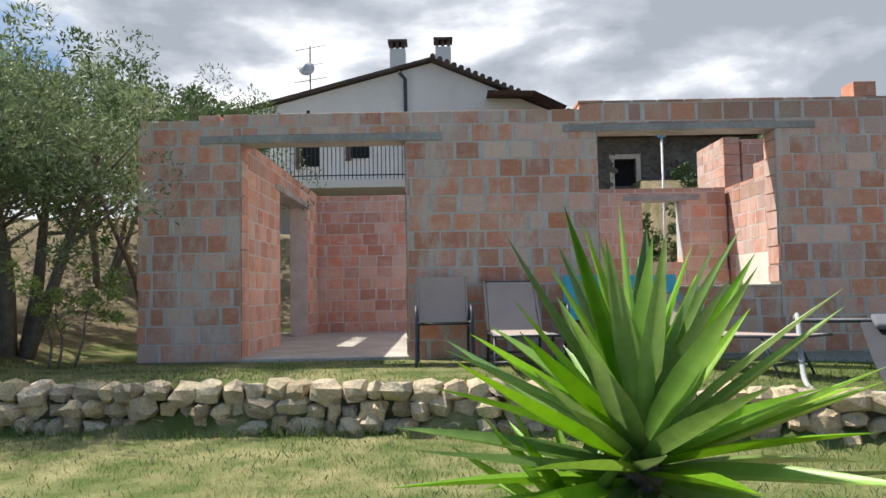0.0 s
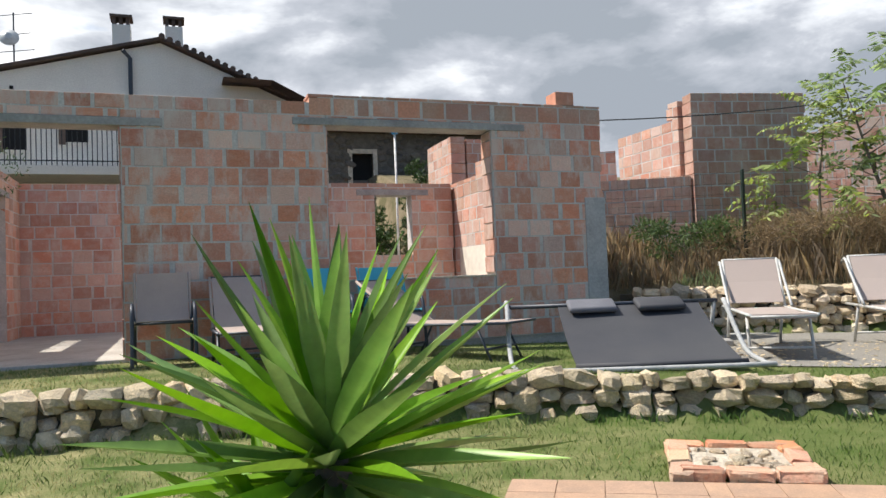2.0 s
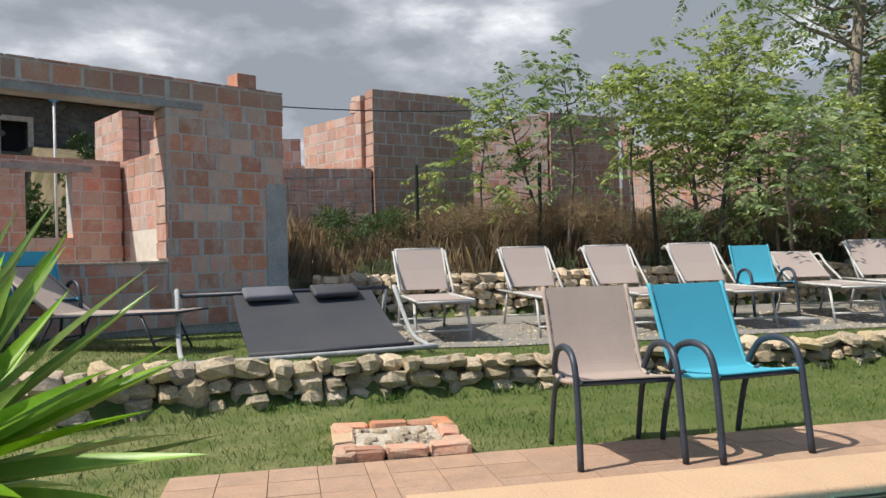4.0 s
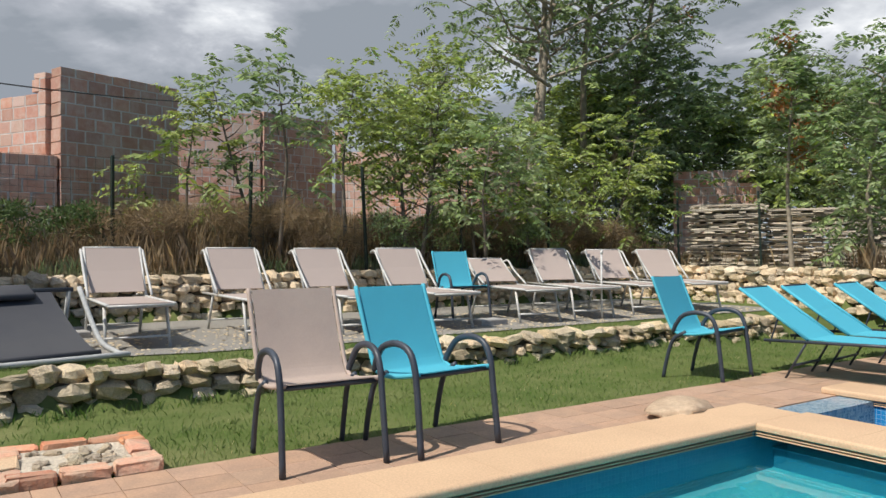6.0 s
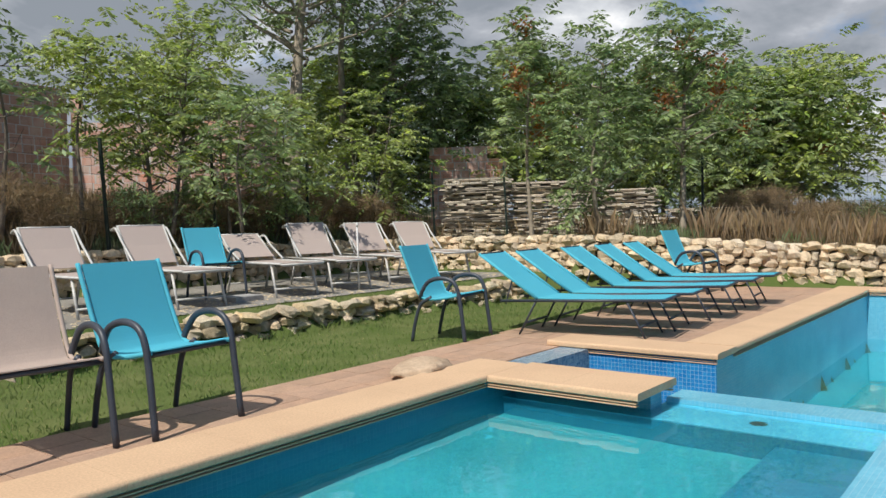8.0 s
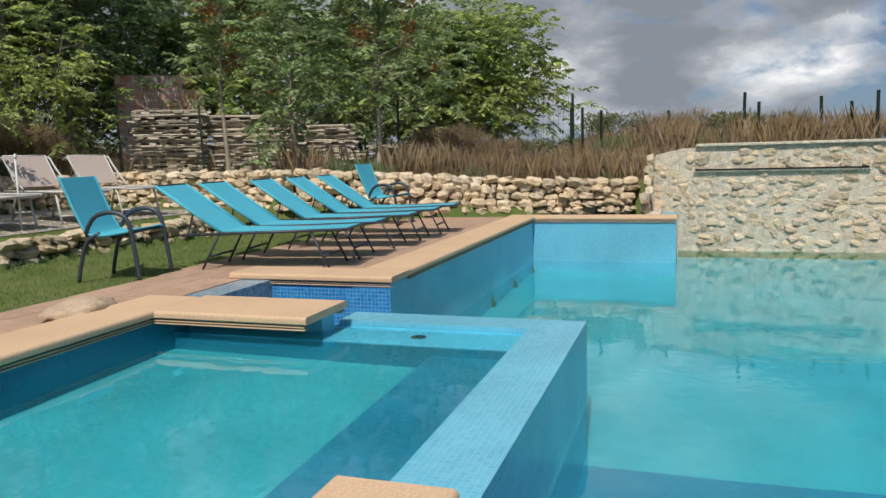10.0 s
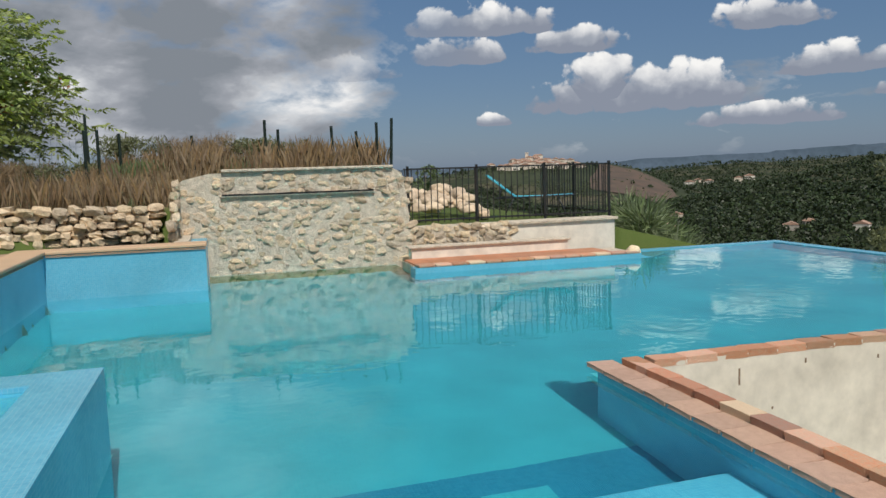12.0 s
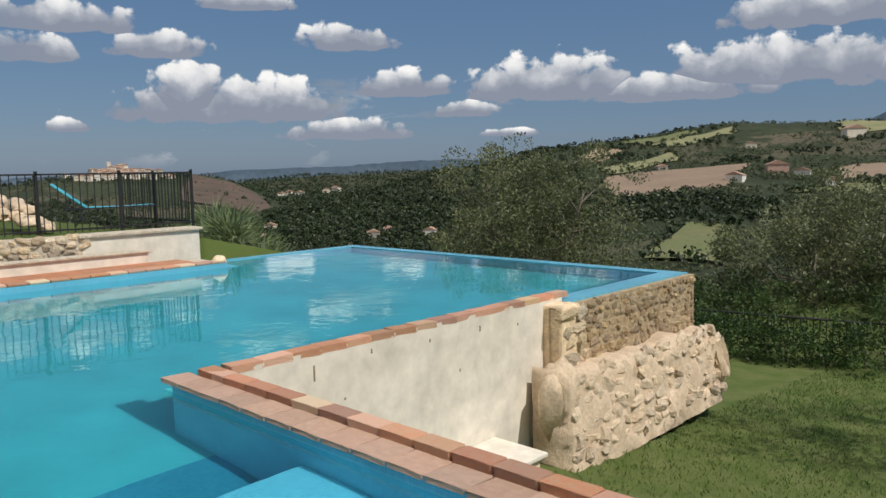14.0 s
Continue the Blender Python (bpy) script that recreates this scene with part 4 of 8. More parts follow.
def stone_tower():
    """The rubble wall at the pool's end, capped by a slab, with a dark spout slot."""
    wall = thing("rubble_wall", POOL, "thick pale rubble wall with a slab cap and a narrow water slot", "stone wall", kind="structure")
    bm = bmesh.new()
    prof = [(0.42, -0.75), (0.42, 0.72), (0.30, 0.88), (-0.1, 0.97), (-2.95, 0.99), (-3.12, 0.90), (-3.2, 0.5), (-3.28, -0.75)]
    front = [bm.verts.new((12.80, v, z)) for v, z in prof]
    back = [bm.verts.new((13.35, v, z)) for v, z in prof]
    bm.faces.new(front)
    bm.faces.new(back[::-1])
    for k in range(len(prof)):
        bm.faces.new((front[k], back[k], back[(k + 1) % len(prof)], front[(k + 1) % len(prof)]))
    bmesh.ops.recalc_face_normals(bm, faces=bm.faces[:])
    part("core", bm, "bedding", wall)
    part("cap", boxes(((12.74, -2.97, 0.985), (13.4, -0.28, 1.03)), bevel=0.012), "bedding", wall, "flat pale stone cap")
    part("slot", boxes(((12.735, -2.64, 0.625), (12.80, -0.27, 0.645))), "dark", wall, "dark water slot")
    part("slot_sill", boxes(((12.745, -2.66, 0.60), (12.80, -0.25, 0.624)), bevel=0.005), "bedding", wall)
    m = pose(12.80, 0.36, -0.66, 0, 0, -90)
    rubble_face(wall, m, 3.55, 1.6, 0.15, 11, "stone_pale", bulge=0.06, deep=0.085, sink=0.034, edge=lambda x: 1.42 if x < 0.25 else 1.6 if x < 3.3 else 1.45)
    # its short return towards the deck
    m2 = pose(12.85, 0.42, 0.02, 0, 0, 180)
    rubble_face(wall, m2, 1.1, 0.85, 0.2, 12, "stone_pale", 40, edge=lambda x: 0.85 - 0.55 * x)
    part("return_core", boxes(((11.64, 0.2, -0.1), (12.85, 0.40, 0.05))), "bedding", wall)


stone_tower()


def platform():
    """The terracotta platform beyond the pool, its planter walls and the railing above."""
    plat = thing("pool_platform", POOL, "terracotta platform behind the pool edged with old brick", "platform", kind="structure")
    part("platform_base", boxes(((11.7, -6.75, -1.0), (12.45, -3.0, WATER + 0.08))), "bedding", plat)
    part("blue_rim", boxes(((11.40, -6.72, WATER - 0.1), (11.46, -2.95, WATER + 0.085))), "tile_light", plat)
    rng = random.Random(2)
    me = None
    v = -3.0
    while v > -6.6:
        bm = boxes(((11.40, v - 0.26, WATER + 0.086), (11.62, v - 0.005, WATER + 0.125)), bevel=0.012)
        part("edge_brick", bm, "brick_edge", plat)
        v -= 0.265
    for i in range(3):
        for j in range(12):
            a, b = 11.63 + 0.26 * i, -3.02 - 0.28 * j
            if b - 0.28 < -6.4:
                continue
            bm = boxes(((a, b - 0.275, WATER + 0.081), (a + 0.255, b, WATER + 0.105)), bevel=0.003)
            part("floor_tile", bm, "terracotta", plat)
    bm = bmesh.new()
    tube(bm, [(11.52, -6.62, WATER + 0.0), (11.52, -6.66, WATER + 0.12), (11.53, -6.68, WATER + 0.19)], [0.11, 0.12, 0.07], 9)
    part("end_stone", bm, "stone_pale", plat, "rounded white stone at the platform's end", smooth=True)
    planter = thing("planter_wall", POOL, "cream rendered planter walls with brick ledges", "wall", kind="structure")
    part("front_wall", boxes(((12.40, -5.9, -0.75), (12.62, -3.15, -0.33))), "render", planter)
    part("front_ledge", boxes(((12.36, -5.95, -0.33), (12.64, -3.1, -0.295)), bevel=0.01), "bedding", planter)
    part("tall_wall", boxes(((12.85, -7.05, -1.6), (13.2, -5.05, -0.06))), "render", planter)
    part("tall_ledge", boxes(((12.80, -7.1, -0.06), (13.25, -5.0, -0.01)), bevel=0.01), "bedding", planter)
    part("rubble_core", boxes(((12.86, -5.05, -0.75), (13.2, -3.2, -0.02))), "bedding", planter)
    rubble_face(planter, pose(12.86, -3.2, -0.34, 0, 0, -90), 1.85, 0.34, 0.15, 21, "stone_pale", 40)

    rail = thing("iron_railing", POOL, "black wrought iron railing with thin upright bars", "railing", kind="")
    for z in (0.95, 0.06):
        part("rail", boxes(((13.30, -7.22, z - 0.015), (13.34, -3.28, z + 0.012))), "rail", rail)
        part("rail", boxes(((13.345, -7.22, z - 0.015), (16.4, -7.19, z + 0.012))), "rail", rail)
    bars = [(13.32, -3.3 - 0.115 * i) for i in range(35)] + [(13.34 + 0.125 * i, -7.205) for i in range(25)]
    first = None
    for k, (a, b) in enumerate(bars):
        if first is None:
            first = part("bar", boxes(((-0.007, -0.007, 0.0), (0.007, 0.007, 0.94))), "rail", rail)
            ob = first
        else:
            ob = new("bar", first.data)
            ob.parent = rail
        ob.matrix_basis = Matrix.Translation((a, b, 0.01))
    post = None
    for a, b in ((13.32, -3.35), (13.32, -4.6), (13.32, -5.9), (13.32, -7.2), (14.8, -7.2), (16.3, -7.2)):
        if post is None:
            post = part("post", boxes(((-0.02, -0.02, -0.4), (0.02, 0.02, 1.0))), "rail", rail)
            ob = post
        else:
            ob = new("post", post.data)
            ob.parent = rail
        ob.matrix_basis = Matrix.Translation((a, b, 0.0))


platform()


def garden_rock_wall():
    """Below the infinity edge: brown rubble above, pale weathered rock below, set out from it."""
    wall = thing("infinity_wall", POOL, "brown rubble pool wall above a bulging pale rock plinth", "stone wall", kind="structure")
    part("upper_core", boxes(((5.2, -10.24, LOW - 0.2), (5.29, -6.95, WATER - 0.004))), "bedding_brown", wall)
    rubble_face(wall, pose(5.20, -7.0, WATER - 1.0, 0, 0, -90), 3.2, 0.99, 0.12, 31, "stone_brown", 300, bulge=0.03, deep=0.07, sink=0.022)
    part("pilaster", boxes(((5.12, -7.32, LOW - 0.2), (5.44, -6.95, WATER + 0.02)), bevel=0.04), "stone_pale", wall)
    rubble_face(wall, pose(5.12, -6.95, LOW, 0, 0, -90), 0.35, 1.55, 0.22, 33, "stone_pale", 20)
    # the plinth: a rough bulging mass
    rng = random.Random(5)
    bm = bmesh.new()
    nv, nz = 46, 16
    grid = []
    for i in range(nv + 1):
        v = -6.66 - 3.57 * i / nv
        col = []
        h = 0.92 + 0.10 * noise.noise((v * 1.9, 0, 3)) - 0.10 * i / nv
        for k in range(nz + 1):
            t = k / nz
            z = LOW - 0.15 + (h + 0.15) * min(1, t * 1.25)
            out = 0.44 - 0.16 * t if t <= 0.8 else (0.44 - 0.16 * 0.8) * (1 - (t - 0.8) / 0.2) - 0.05
            bump = 0.05 * noise.noise((v * 3.1, z * 3.1, 0)) + 0.035 * noise.noise((v * 8, z * 8, 5)) + 0.025 * noise.noise((v * 19, z * 19, 8))
            col.append(bm.verts.new((5.2 - max(-0.03, out + bump * (t < 0.95)), v + 0.3 * bump, z + 0.5 * bump)))
        grid.append(col)
    for a, b in zip(grid, grid[1:]):
        for k in range(nz):
            bm.faces.new((a[k], b[k], b[k + 1], a[k + 1]))
    a = grid[0]
    end = [bm.verts.new((5.3, c.co.y, c.co.z)) for c in a]
    for k in range(nz):
        bm.faces.new((a[k + 1], end[k + 1], end[k], a[k]))
    a = grid[-1]
    end = [bm.verts.new((5.3, c.co.y, c.co.z)) for c in a]
    for k in range(nz):
        bm.faces.new((a[k], end[k], end[k + 1], a[k + 1]))
    bmesh.ops.recalc_face_normals(bm, faces=bm.faces[:])
    part("rock_plinth", bm, "rock", wall, "pale weathered rock plinth", smooth=True)
    rubble_face(wall, pose(4.765, -6.68, LOW - 0.02, 0, 0, -90) @ pose(0, 0, 0, -9, 0, 0), 3.5, 0.92, 0.20, 34, "rock", 200, bulge=0.04, deep=0.11, sink=0.036)
    # upright stones at its far end
    put_stones(wall, [Matrix.LocRotScale((4.95 - 0.1 * k, -10.2 - 0.10 * k, LOW + 0.3 + 0.13 * (k == 1)), Euler((0.1 * k, 0.2, k)), (0.18, 0.2, 0.38 + 0.2 * (k == 1))) for k in range(2)], "rock")
    # boulder between the rendered wall and the plinth
    bm = bmesh.new()
    bmesh.ops.create_icosphere(bm, subdivisions=3, radius=1.0)
    for v in bm.verts:
        n = 1 + 0.34 * noise.noise(v.co * 1.5) + 0.20 * noise.noise(v.co * 3.7) + 0.08 * noise.noise(v.co * 9)
        v.co = Vector((v.co.x * 0.19 * n, v.co.y * 0.22 * n, v.co.z * 0.42 * n))
    bmesh.ops.translate(bm, verts=bm.verts[:], vec=(5.06, -6.78, LOW + 0.62))
    part("boulder", bm, "rock", wall, smooth=True)
    seat = thing("stone_bench", POOL, "low rubble block with a cream slab top by the pool wall", "stone bench")
    part("block", boxes(((4.75, -6.05, LOW - 0.05), (5.355, -5.45, LOW + 0.30)), bevel=0.02), "stone_pale", seat)
    part("slab_top", boxes(((4.70, -6.1, LOW + 0.30), (5.355, -5.4, LOW + 0.345)), bevel=0.01), "render", seat)


garden_rock_wall()

# ---- the unfinished building ----
CH, CW = 0.19, 0.285
BLOCKS = {}


def block_wall(name, p0, p1, z0, top, label, thick=0.28, openings=(), most=0, seed=1, mat="block", mortar="mortar", joint=0.012):
    """A wall of hollow clay blocks from p0 to p1. openings: (from, to, sill, head) along the wall. top: a height or a function of the way along."""
    rng = random.Random(seed)
    p0, p1 = Vector((*p0, 0)), Vector((*p1, 0))
    L = (p1 - p0).length
    ang = math.atan2(p1.y - p0.y, p1.x - p0.x)
    wall = thing(name, Matrix.Translation((p0.x, p0.y, 0)) @ pose(0, 0, 0, 0, 0, math.degrees(ang)), label, "wall", kind="structure")
    topf = top if callable(top) else (lambda s: top)
    # mortar core, cut by the openings
    cuts = sorted({0.0, L, *[c for o in openings for c in o[:2]], *[L * i / 12 for i in range(13)]})
    cuts = [c for c in cuts if 0 <= c <= L]
    core = bmesh.new()
    for a, b in zip(cuts, cuts[1:]):
        if b - a < 1e-4:
            continue
        mid = (a + b) / 2
        spans = [(z0, min(topf(a + 1e-3), topf(b - 1e-3)) - 0.012)]
        for o in openings:
            if o[0] < mid < o[1]:
                spans = [q for s in spans for q in ((s[0], min(s[1], o[2] - 0.006)), (max(s[0], o[3] + 0.006), s[1])) if q[1] - q[0] > 0.01]
        lo_e = 0.03 if a < 1e-6 else 0.006 if any(abs(a - o[1]) < 1e-6 for o in openings) else 0.0
        hi_e = 0.03 if abs(b - L) < 1e-6 else 0.006 if any(abs(b - o[0]) < 1e-6 for o in openings) else 0.0
        for s in spans:
            box(core, (a + lo_e, 0.0025, s[0]), (b - hi_e, thick - 0.0025, s[1]))
    part("mortar", core, mortar, wall)
    if mat not in BLOCKS:
        bm = boxes(((-0.5, -0.5, -0.5), (0.5, 0.5, 0.5)))
        bmesh.ops.bevel(bm, geom=bm.edges[:], offset=0.022, segments=1, affect="EDGES")
        bm.normal_update()
        BLOCKS[mat] = bpy.data.meshes.new("block")
        bm.to_mesh(BLOCKS[mat])
        bm.free()
        BLOCKS[mat].materials.append(M[mat])
    rest_v, rest_f = [], []
    done = 0
    rows = int((max(topf(L * i / 40) for i in range(41)) - z0) / CH) + 1
    for r in range(rows):
        s = -rng.uniform(0.3, 0.7) * CW if r % 2 else -rng.uniform(0.0, 0.12)
        while s < L:
            w = CW * (1 if rng.random() > 0.12 else rng.uniform(0.55, 0.85))
            a, b, lo, hi = max(s, 0), min(s + w, L), z0 + r * CH, z0 + (r + 1) * CH
            s += w
            hi = min(hi, topf(min(L, max(0, (a + b) / 2))))
            pieces = [(a, b, lo, hi)]
            for o in openings:
                nxt = []
                for a1, b1, l1, h1 in pieces:
                    if b1 <= o[0] or a1 >= o[1] or h1 <= o[2] or l1 >= o[3]:
                        nxt.append((a1, b1, l1, h1))
                        continue
                    if a1 < o[0]:
                        nxt.append((a1, o[0], l1, h1))
                    if b1 > o[1]:
                        nxt.append((o[1], b1, l1, h1))
                    if l1 < o[2]:
                        nxt.append((max(a1, o[0]), min(b1, o[1]), l1, o[2]))
                    if h1 > o[3]:
                        nxt.append((max(a1, o[0]), min(b1, o[1]), o[3], h1))
                pieces = nxt
            for a1, b1, l1, h1 in pieces:
                if b1 - a1 < 0.03 or h1 - l1 < 0.03:
                    continue
                j = 0.006 + rng.uniform(0, 0.005)
                k = 0.006 + joint * rng.random() ** 1.6
                size = Vector((max(0.03, b1 - a1 - 2 * k), thick + rng.uniform(-0.004, 0.006), h1 - l1 - 2 * j + 0.004))
                loc = Vector(((a1 + b1) / 2, thick / 2, (l1 + h1) / 2))
                if done < most:
                    ob = new("block", BLOCKS[mat])
                    ob.parent = wall
                    ob.matrix_basis = Matrix.LocRotScale(loc, Euler((0, rng.uniform(-0.008, 0.008), rng.uniform(-0.006, 0.006))), size)
                    done += 1
                else:
                    k = len(rest_v)
                    for dx, dy, dz in ((-1, -1, -1), (1, -1, -1), (1, 1, -1), (-1, 1, -1), (-1, -1, 1), (1, -1, 1), (1, 1, 1), (-1, 1, 1)):
                        rest_v.append((loc.x + dx * size.x / 2, loc.y + dy * size.y / 2, loc.z + dz * size.z / 2))
                    rest_f += [[k + i for i in q] for q in ((0, 3, 2, 1), (4, 5, 6, 7), (0, 1, 5, 4), (1, 2, 6, 5), (2, 3, 7, 6), (3, 0, 4, 7))]
    if rest_f:
        ob = raw("blockwork", rest_v, rest_f, "block_far", wall)
        ob["kind"] = "stuff"
    return wall


FX0, FX1, FY = -3.22, 5.0, 7.9


def facade_top(s):
    x = FX0 + s
    return 2.92 if x < -2.5 else 2.975 if x < 1.46 else 3.06 if x < 3.9 else 3.06


def building():
    floor = tagged(part("floor_slab", boxes(((FX0, FY + 0.02, 0.1), (FX1, 13.3, 0.385)), bevel=0.01), "slab"), "bare concrete floor slab of the unfinished building", "floor", kind="structure")
    f = block_wall("facade_wall", (FX0, FY), (FX1, FY), 0.36, facade_top, "unfinished front wall of red hollow clay blocks with smeared mortar",
                   openings=((-2.12 - FX0, -0.375 - FX0, 0.36, 2.74), (1.655 - FX0, 3.55 - FX0, 1.07, 2.80)), most=300, seed=3, mat="block_front", mortar="mortar_front", joint=0.026)
    part("door_lintel", boxes(((-2.55 - FX0, -0.012, 2.66), (0.02 - FX0, 0.285, 2.742)), bevel=0.006), "concrete", f, "grey concrete lintel over the doorway")
    part("window_lintel", boxes(((1.30 - FX0, -0.012, 2.725), (3.98 - FX0, 0.285, 2.802)), bevel=0.006), "concrete", f, "grey concrete lintel over the window")
    part("cement_patch", boxes(((4.74 - FX0, -0.011, 0.30), (FX1 - FX0 + 0.012, 0.29, 1.95)), bevel=0.006), "plaster_grey", f, "grey cement coat on the corner")
    # block ends in the door and window reveals
    rr = random.Random(31)
    for s0, side, lo, hi in ((-2.12, 1, 0.40, 2.62), (-0.375, -1, 0.40, 2.62), (1.655, 1, 1.10, 2.68), (3.55, -1, 1.10, 2.68)):
        z = lo
        while z < hi:
            a, b = sorted((s0 - FX0 - side * 0.004, s0 - FX0 + side * rr.uniform(0.008, 0.014)))
            part("block", boxes(((a, 0.01, z), (b, 0.27, min(z + CH - 0.014, hi + 0.03))), bevel=0.003), "block", f)
            z += CH
    part("window_sill", boxes(((1.655 - FX0, -0.01, 1.05), (3.55 - FX0, 0.29, 1.074)), bevel=0.005), "bedding", f)
    part("loose_block", boxes(((4.42 - FX0, 0.02, 3.06), (4.66 - FX0, 0.27, 3.22)), bevel=0.006), "block", f)
    block_wall("side_wall_west", (FX0 + 0.28, FY + 0.29), (FX0 + 0.28, 13.0), 0.36, 2.85, "outer side wall of red clay blocks", seed=4, most=220)
    block_wall("partition_wall_west", (-2.15, FY + 0.29), (-2.15, 13.0), 0.36, 2.76, "inner wall of red clay blocks with a doorway", openings=((1.78, 3.8, 0.36, 2.42),), seed=5, most=120)
    part("inner_lintel", boxes(((-2.45, 9.7, 2.42), (-2.13, 12.2, 2.50)), bevel=0.005), "concrete", bpy.data.objects["partition_wall_west"])
    bpy.data.objects["inner_lintel"].matrix_basis = bpy.data.objects["partition_wall_west"].matrix_basis.inverted() @ Matrix.Identity(4)
    block_wall("back_wall", (-2.44, 13.0), (1.2, 13.0), 0.36, 2.74, "back wall of red clay blocks, unplastered", seed=6, most=200)
    block_wall("room_back_wall", (1.25, 11.0), (4.2, 11.0), 0.36, 2.52, "inner wall of red clay blocks with a window opening", openings=((1.70, 2.27, 1.43, 2.33),), seed=7, most=120)
    lint = part("inner_window_lintel", boxes(((1.42, -0.01, 2.33), (2.55, 0.27, 2.42)), bevel=0.005), "concrete", bpy.data.objects["room_back_wall"])
    block_wall("partition_wall_middle", (1.25, FY + 0.29), (1.25, 11.0), 0.36, 2.5, "inner wall of red clay blocks between two rooms", seed=8, most=220)
    block_wall("partition_wall_east", (4.50, FY + 0.29), (4.50, 11.3), 0.36, 2.52, "sunlit inner wall of red clay blocks", seed=9, most=120)
    part("lime_coat", boxes(((0.0, 0.281, 0.38), (2.6, 0.288, 1.5))), "render", bpy.data.objects["partition_wall_east"], "pale lime coat on the lower wall")
    block_wall("side_wall_east", (FX1, FY + 0.29), (FX1, 11.3), 0.36, 2.9, "outer side wall of red clay blocks", seed=10, most=220)
    block_wall("rear_wall_piece", (5.22, 13.0), (5.22, 14.4), 0.5, 3.66, "stepped rear wall of sunlit clay blocks", seed=11, most=220)
    block_wall("rear_wall_front", (5.24, 13.0), (6.2, 13.0), 0.5, 3.62, "stepped rear wall of clay blocks", seed=12, most=220)


building()


def neighbours():
    """The half-built block walls on the bank behind the fence."""
    block_wall("bank_wall_low", (6.0, 10.75), (7.73, 9.75), 1.0, 2.5, "low wall of bare clay blocks on the bank", seed=21, most=220, mat="block_bank")
    block_wall("bank_wall_tall", (7.74, 9.72), (9.67, 9.35), 1.0, 3.8, "tall half-built wall of clay blocks on the bank, browned for its shade", seed=22, most=220, mat="block_bank")
    block_wall("bank_wall_side", (8.02, 10.02), (8.02, 11.8), 1.0, lambda s: 3.75 if s < 0.25 else 3.45, "sunlit half-built wall of clay blocks", seed=23, most=220)
    block_wall("bank_pillar", (6.95, 11.3), (7.25, 11.1), 1.0, 3.12, "short clay block pillar", seed=24, most=220)
    block_wall("bank_wall_second", (12.0, 12.0), (13.28, 10.6), 1.0, lambda s: 3.6 + 0.32 * s, "half-built wall of pink clay blocks behind the trees", seed=25, most=220)
    block_wall("bank_wall_second_end", (13.30, 10.55), (15.2, 10.05), 1.0, 4.15, "half-built wall of clay blocks behind the trees, browned for its shade", seed=26, most=220, mat="block_bank")
    block_wall("bank_wall_third", (15.2, 10.0), (16.3, 5.8), 1.0, lambda s: 4.0 if s < 0.2 else 3.45, "long half-built wall of pink clay blocks", seed=27, most=220)
    block_wall("bank_wall_fourth", (18.2, 2.75), (18.5, 0.9), 1.0, lambda s: 2.9 if s < 1.55 else 2.6 if s < 1.9 else 2.3, "stepped wall end of pink clay blocks", seed=28, most=220)


neighbours()


def pole_and_cable():
    c = thing("white_pole", pose(4.04, 13.6, 0.36), "thin white pole with a blue cap behind the unfinished room", "pole")
    part("shaft", tube(bmesh.new(), [(0, 0, 0), (0, 0, 3.42)], 0.022, 8), "white", c, smooth=True)
    part("cap", tube(bmesh.new(), [(0, 0, 3.42), (0, 0, 3.44), (0, 0, 3.52), (0, 0, 3.55)], [0.03, 0.075, 0.07, 0.03], 10), "tile_blue", c, "blue plastic cap", smooth=True)
    a, b = Vector((5.05, 8.1, 2.93)), Vector((14.9, 8.6, 4.6))
    pts = [a.lerp(b, t / 16) - Vector((0, 0, 0.25 * 4 * (t / 16) * (1 - t / 16))) for t in range(17)]
    ob = part("power_cable", tube(bmesh.new(), pts, 0.008, 5), "rail")
    tagged(ob, "thin black cable strung from the building over the bank", "cable")


pole_and_cable()


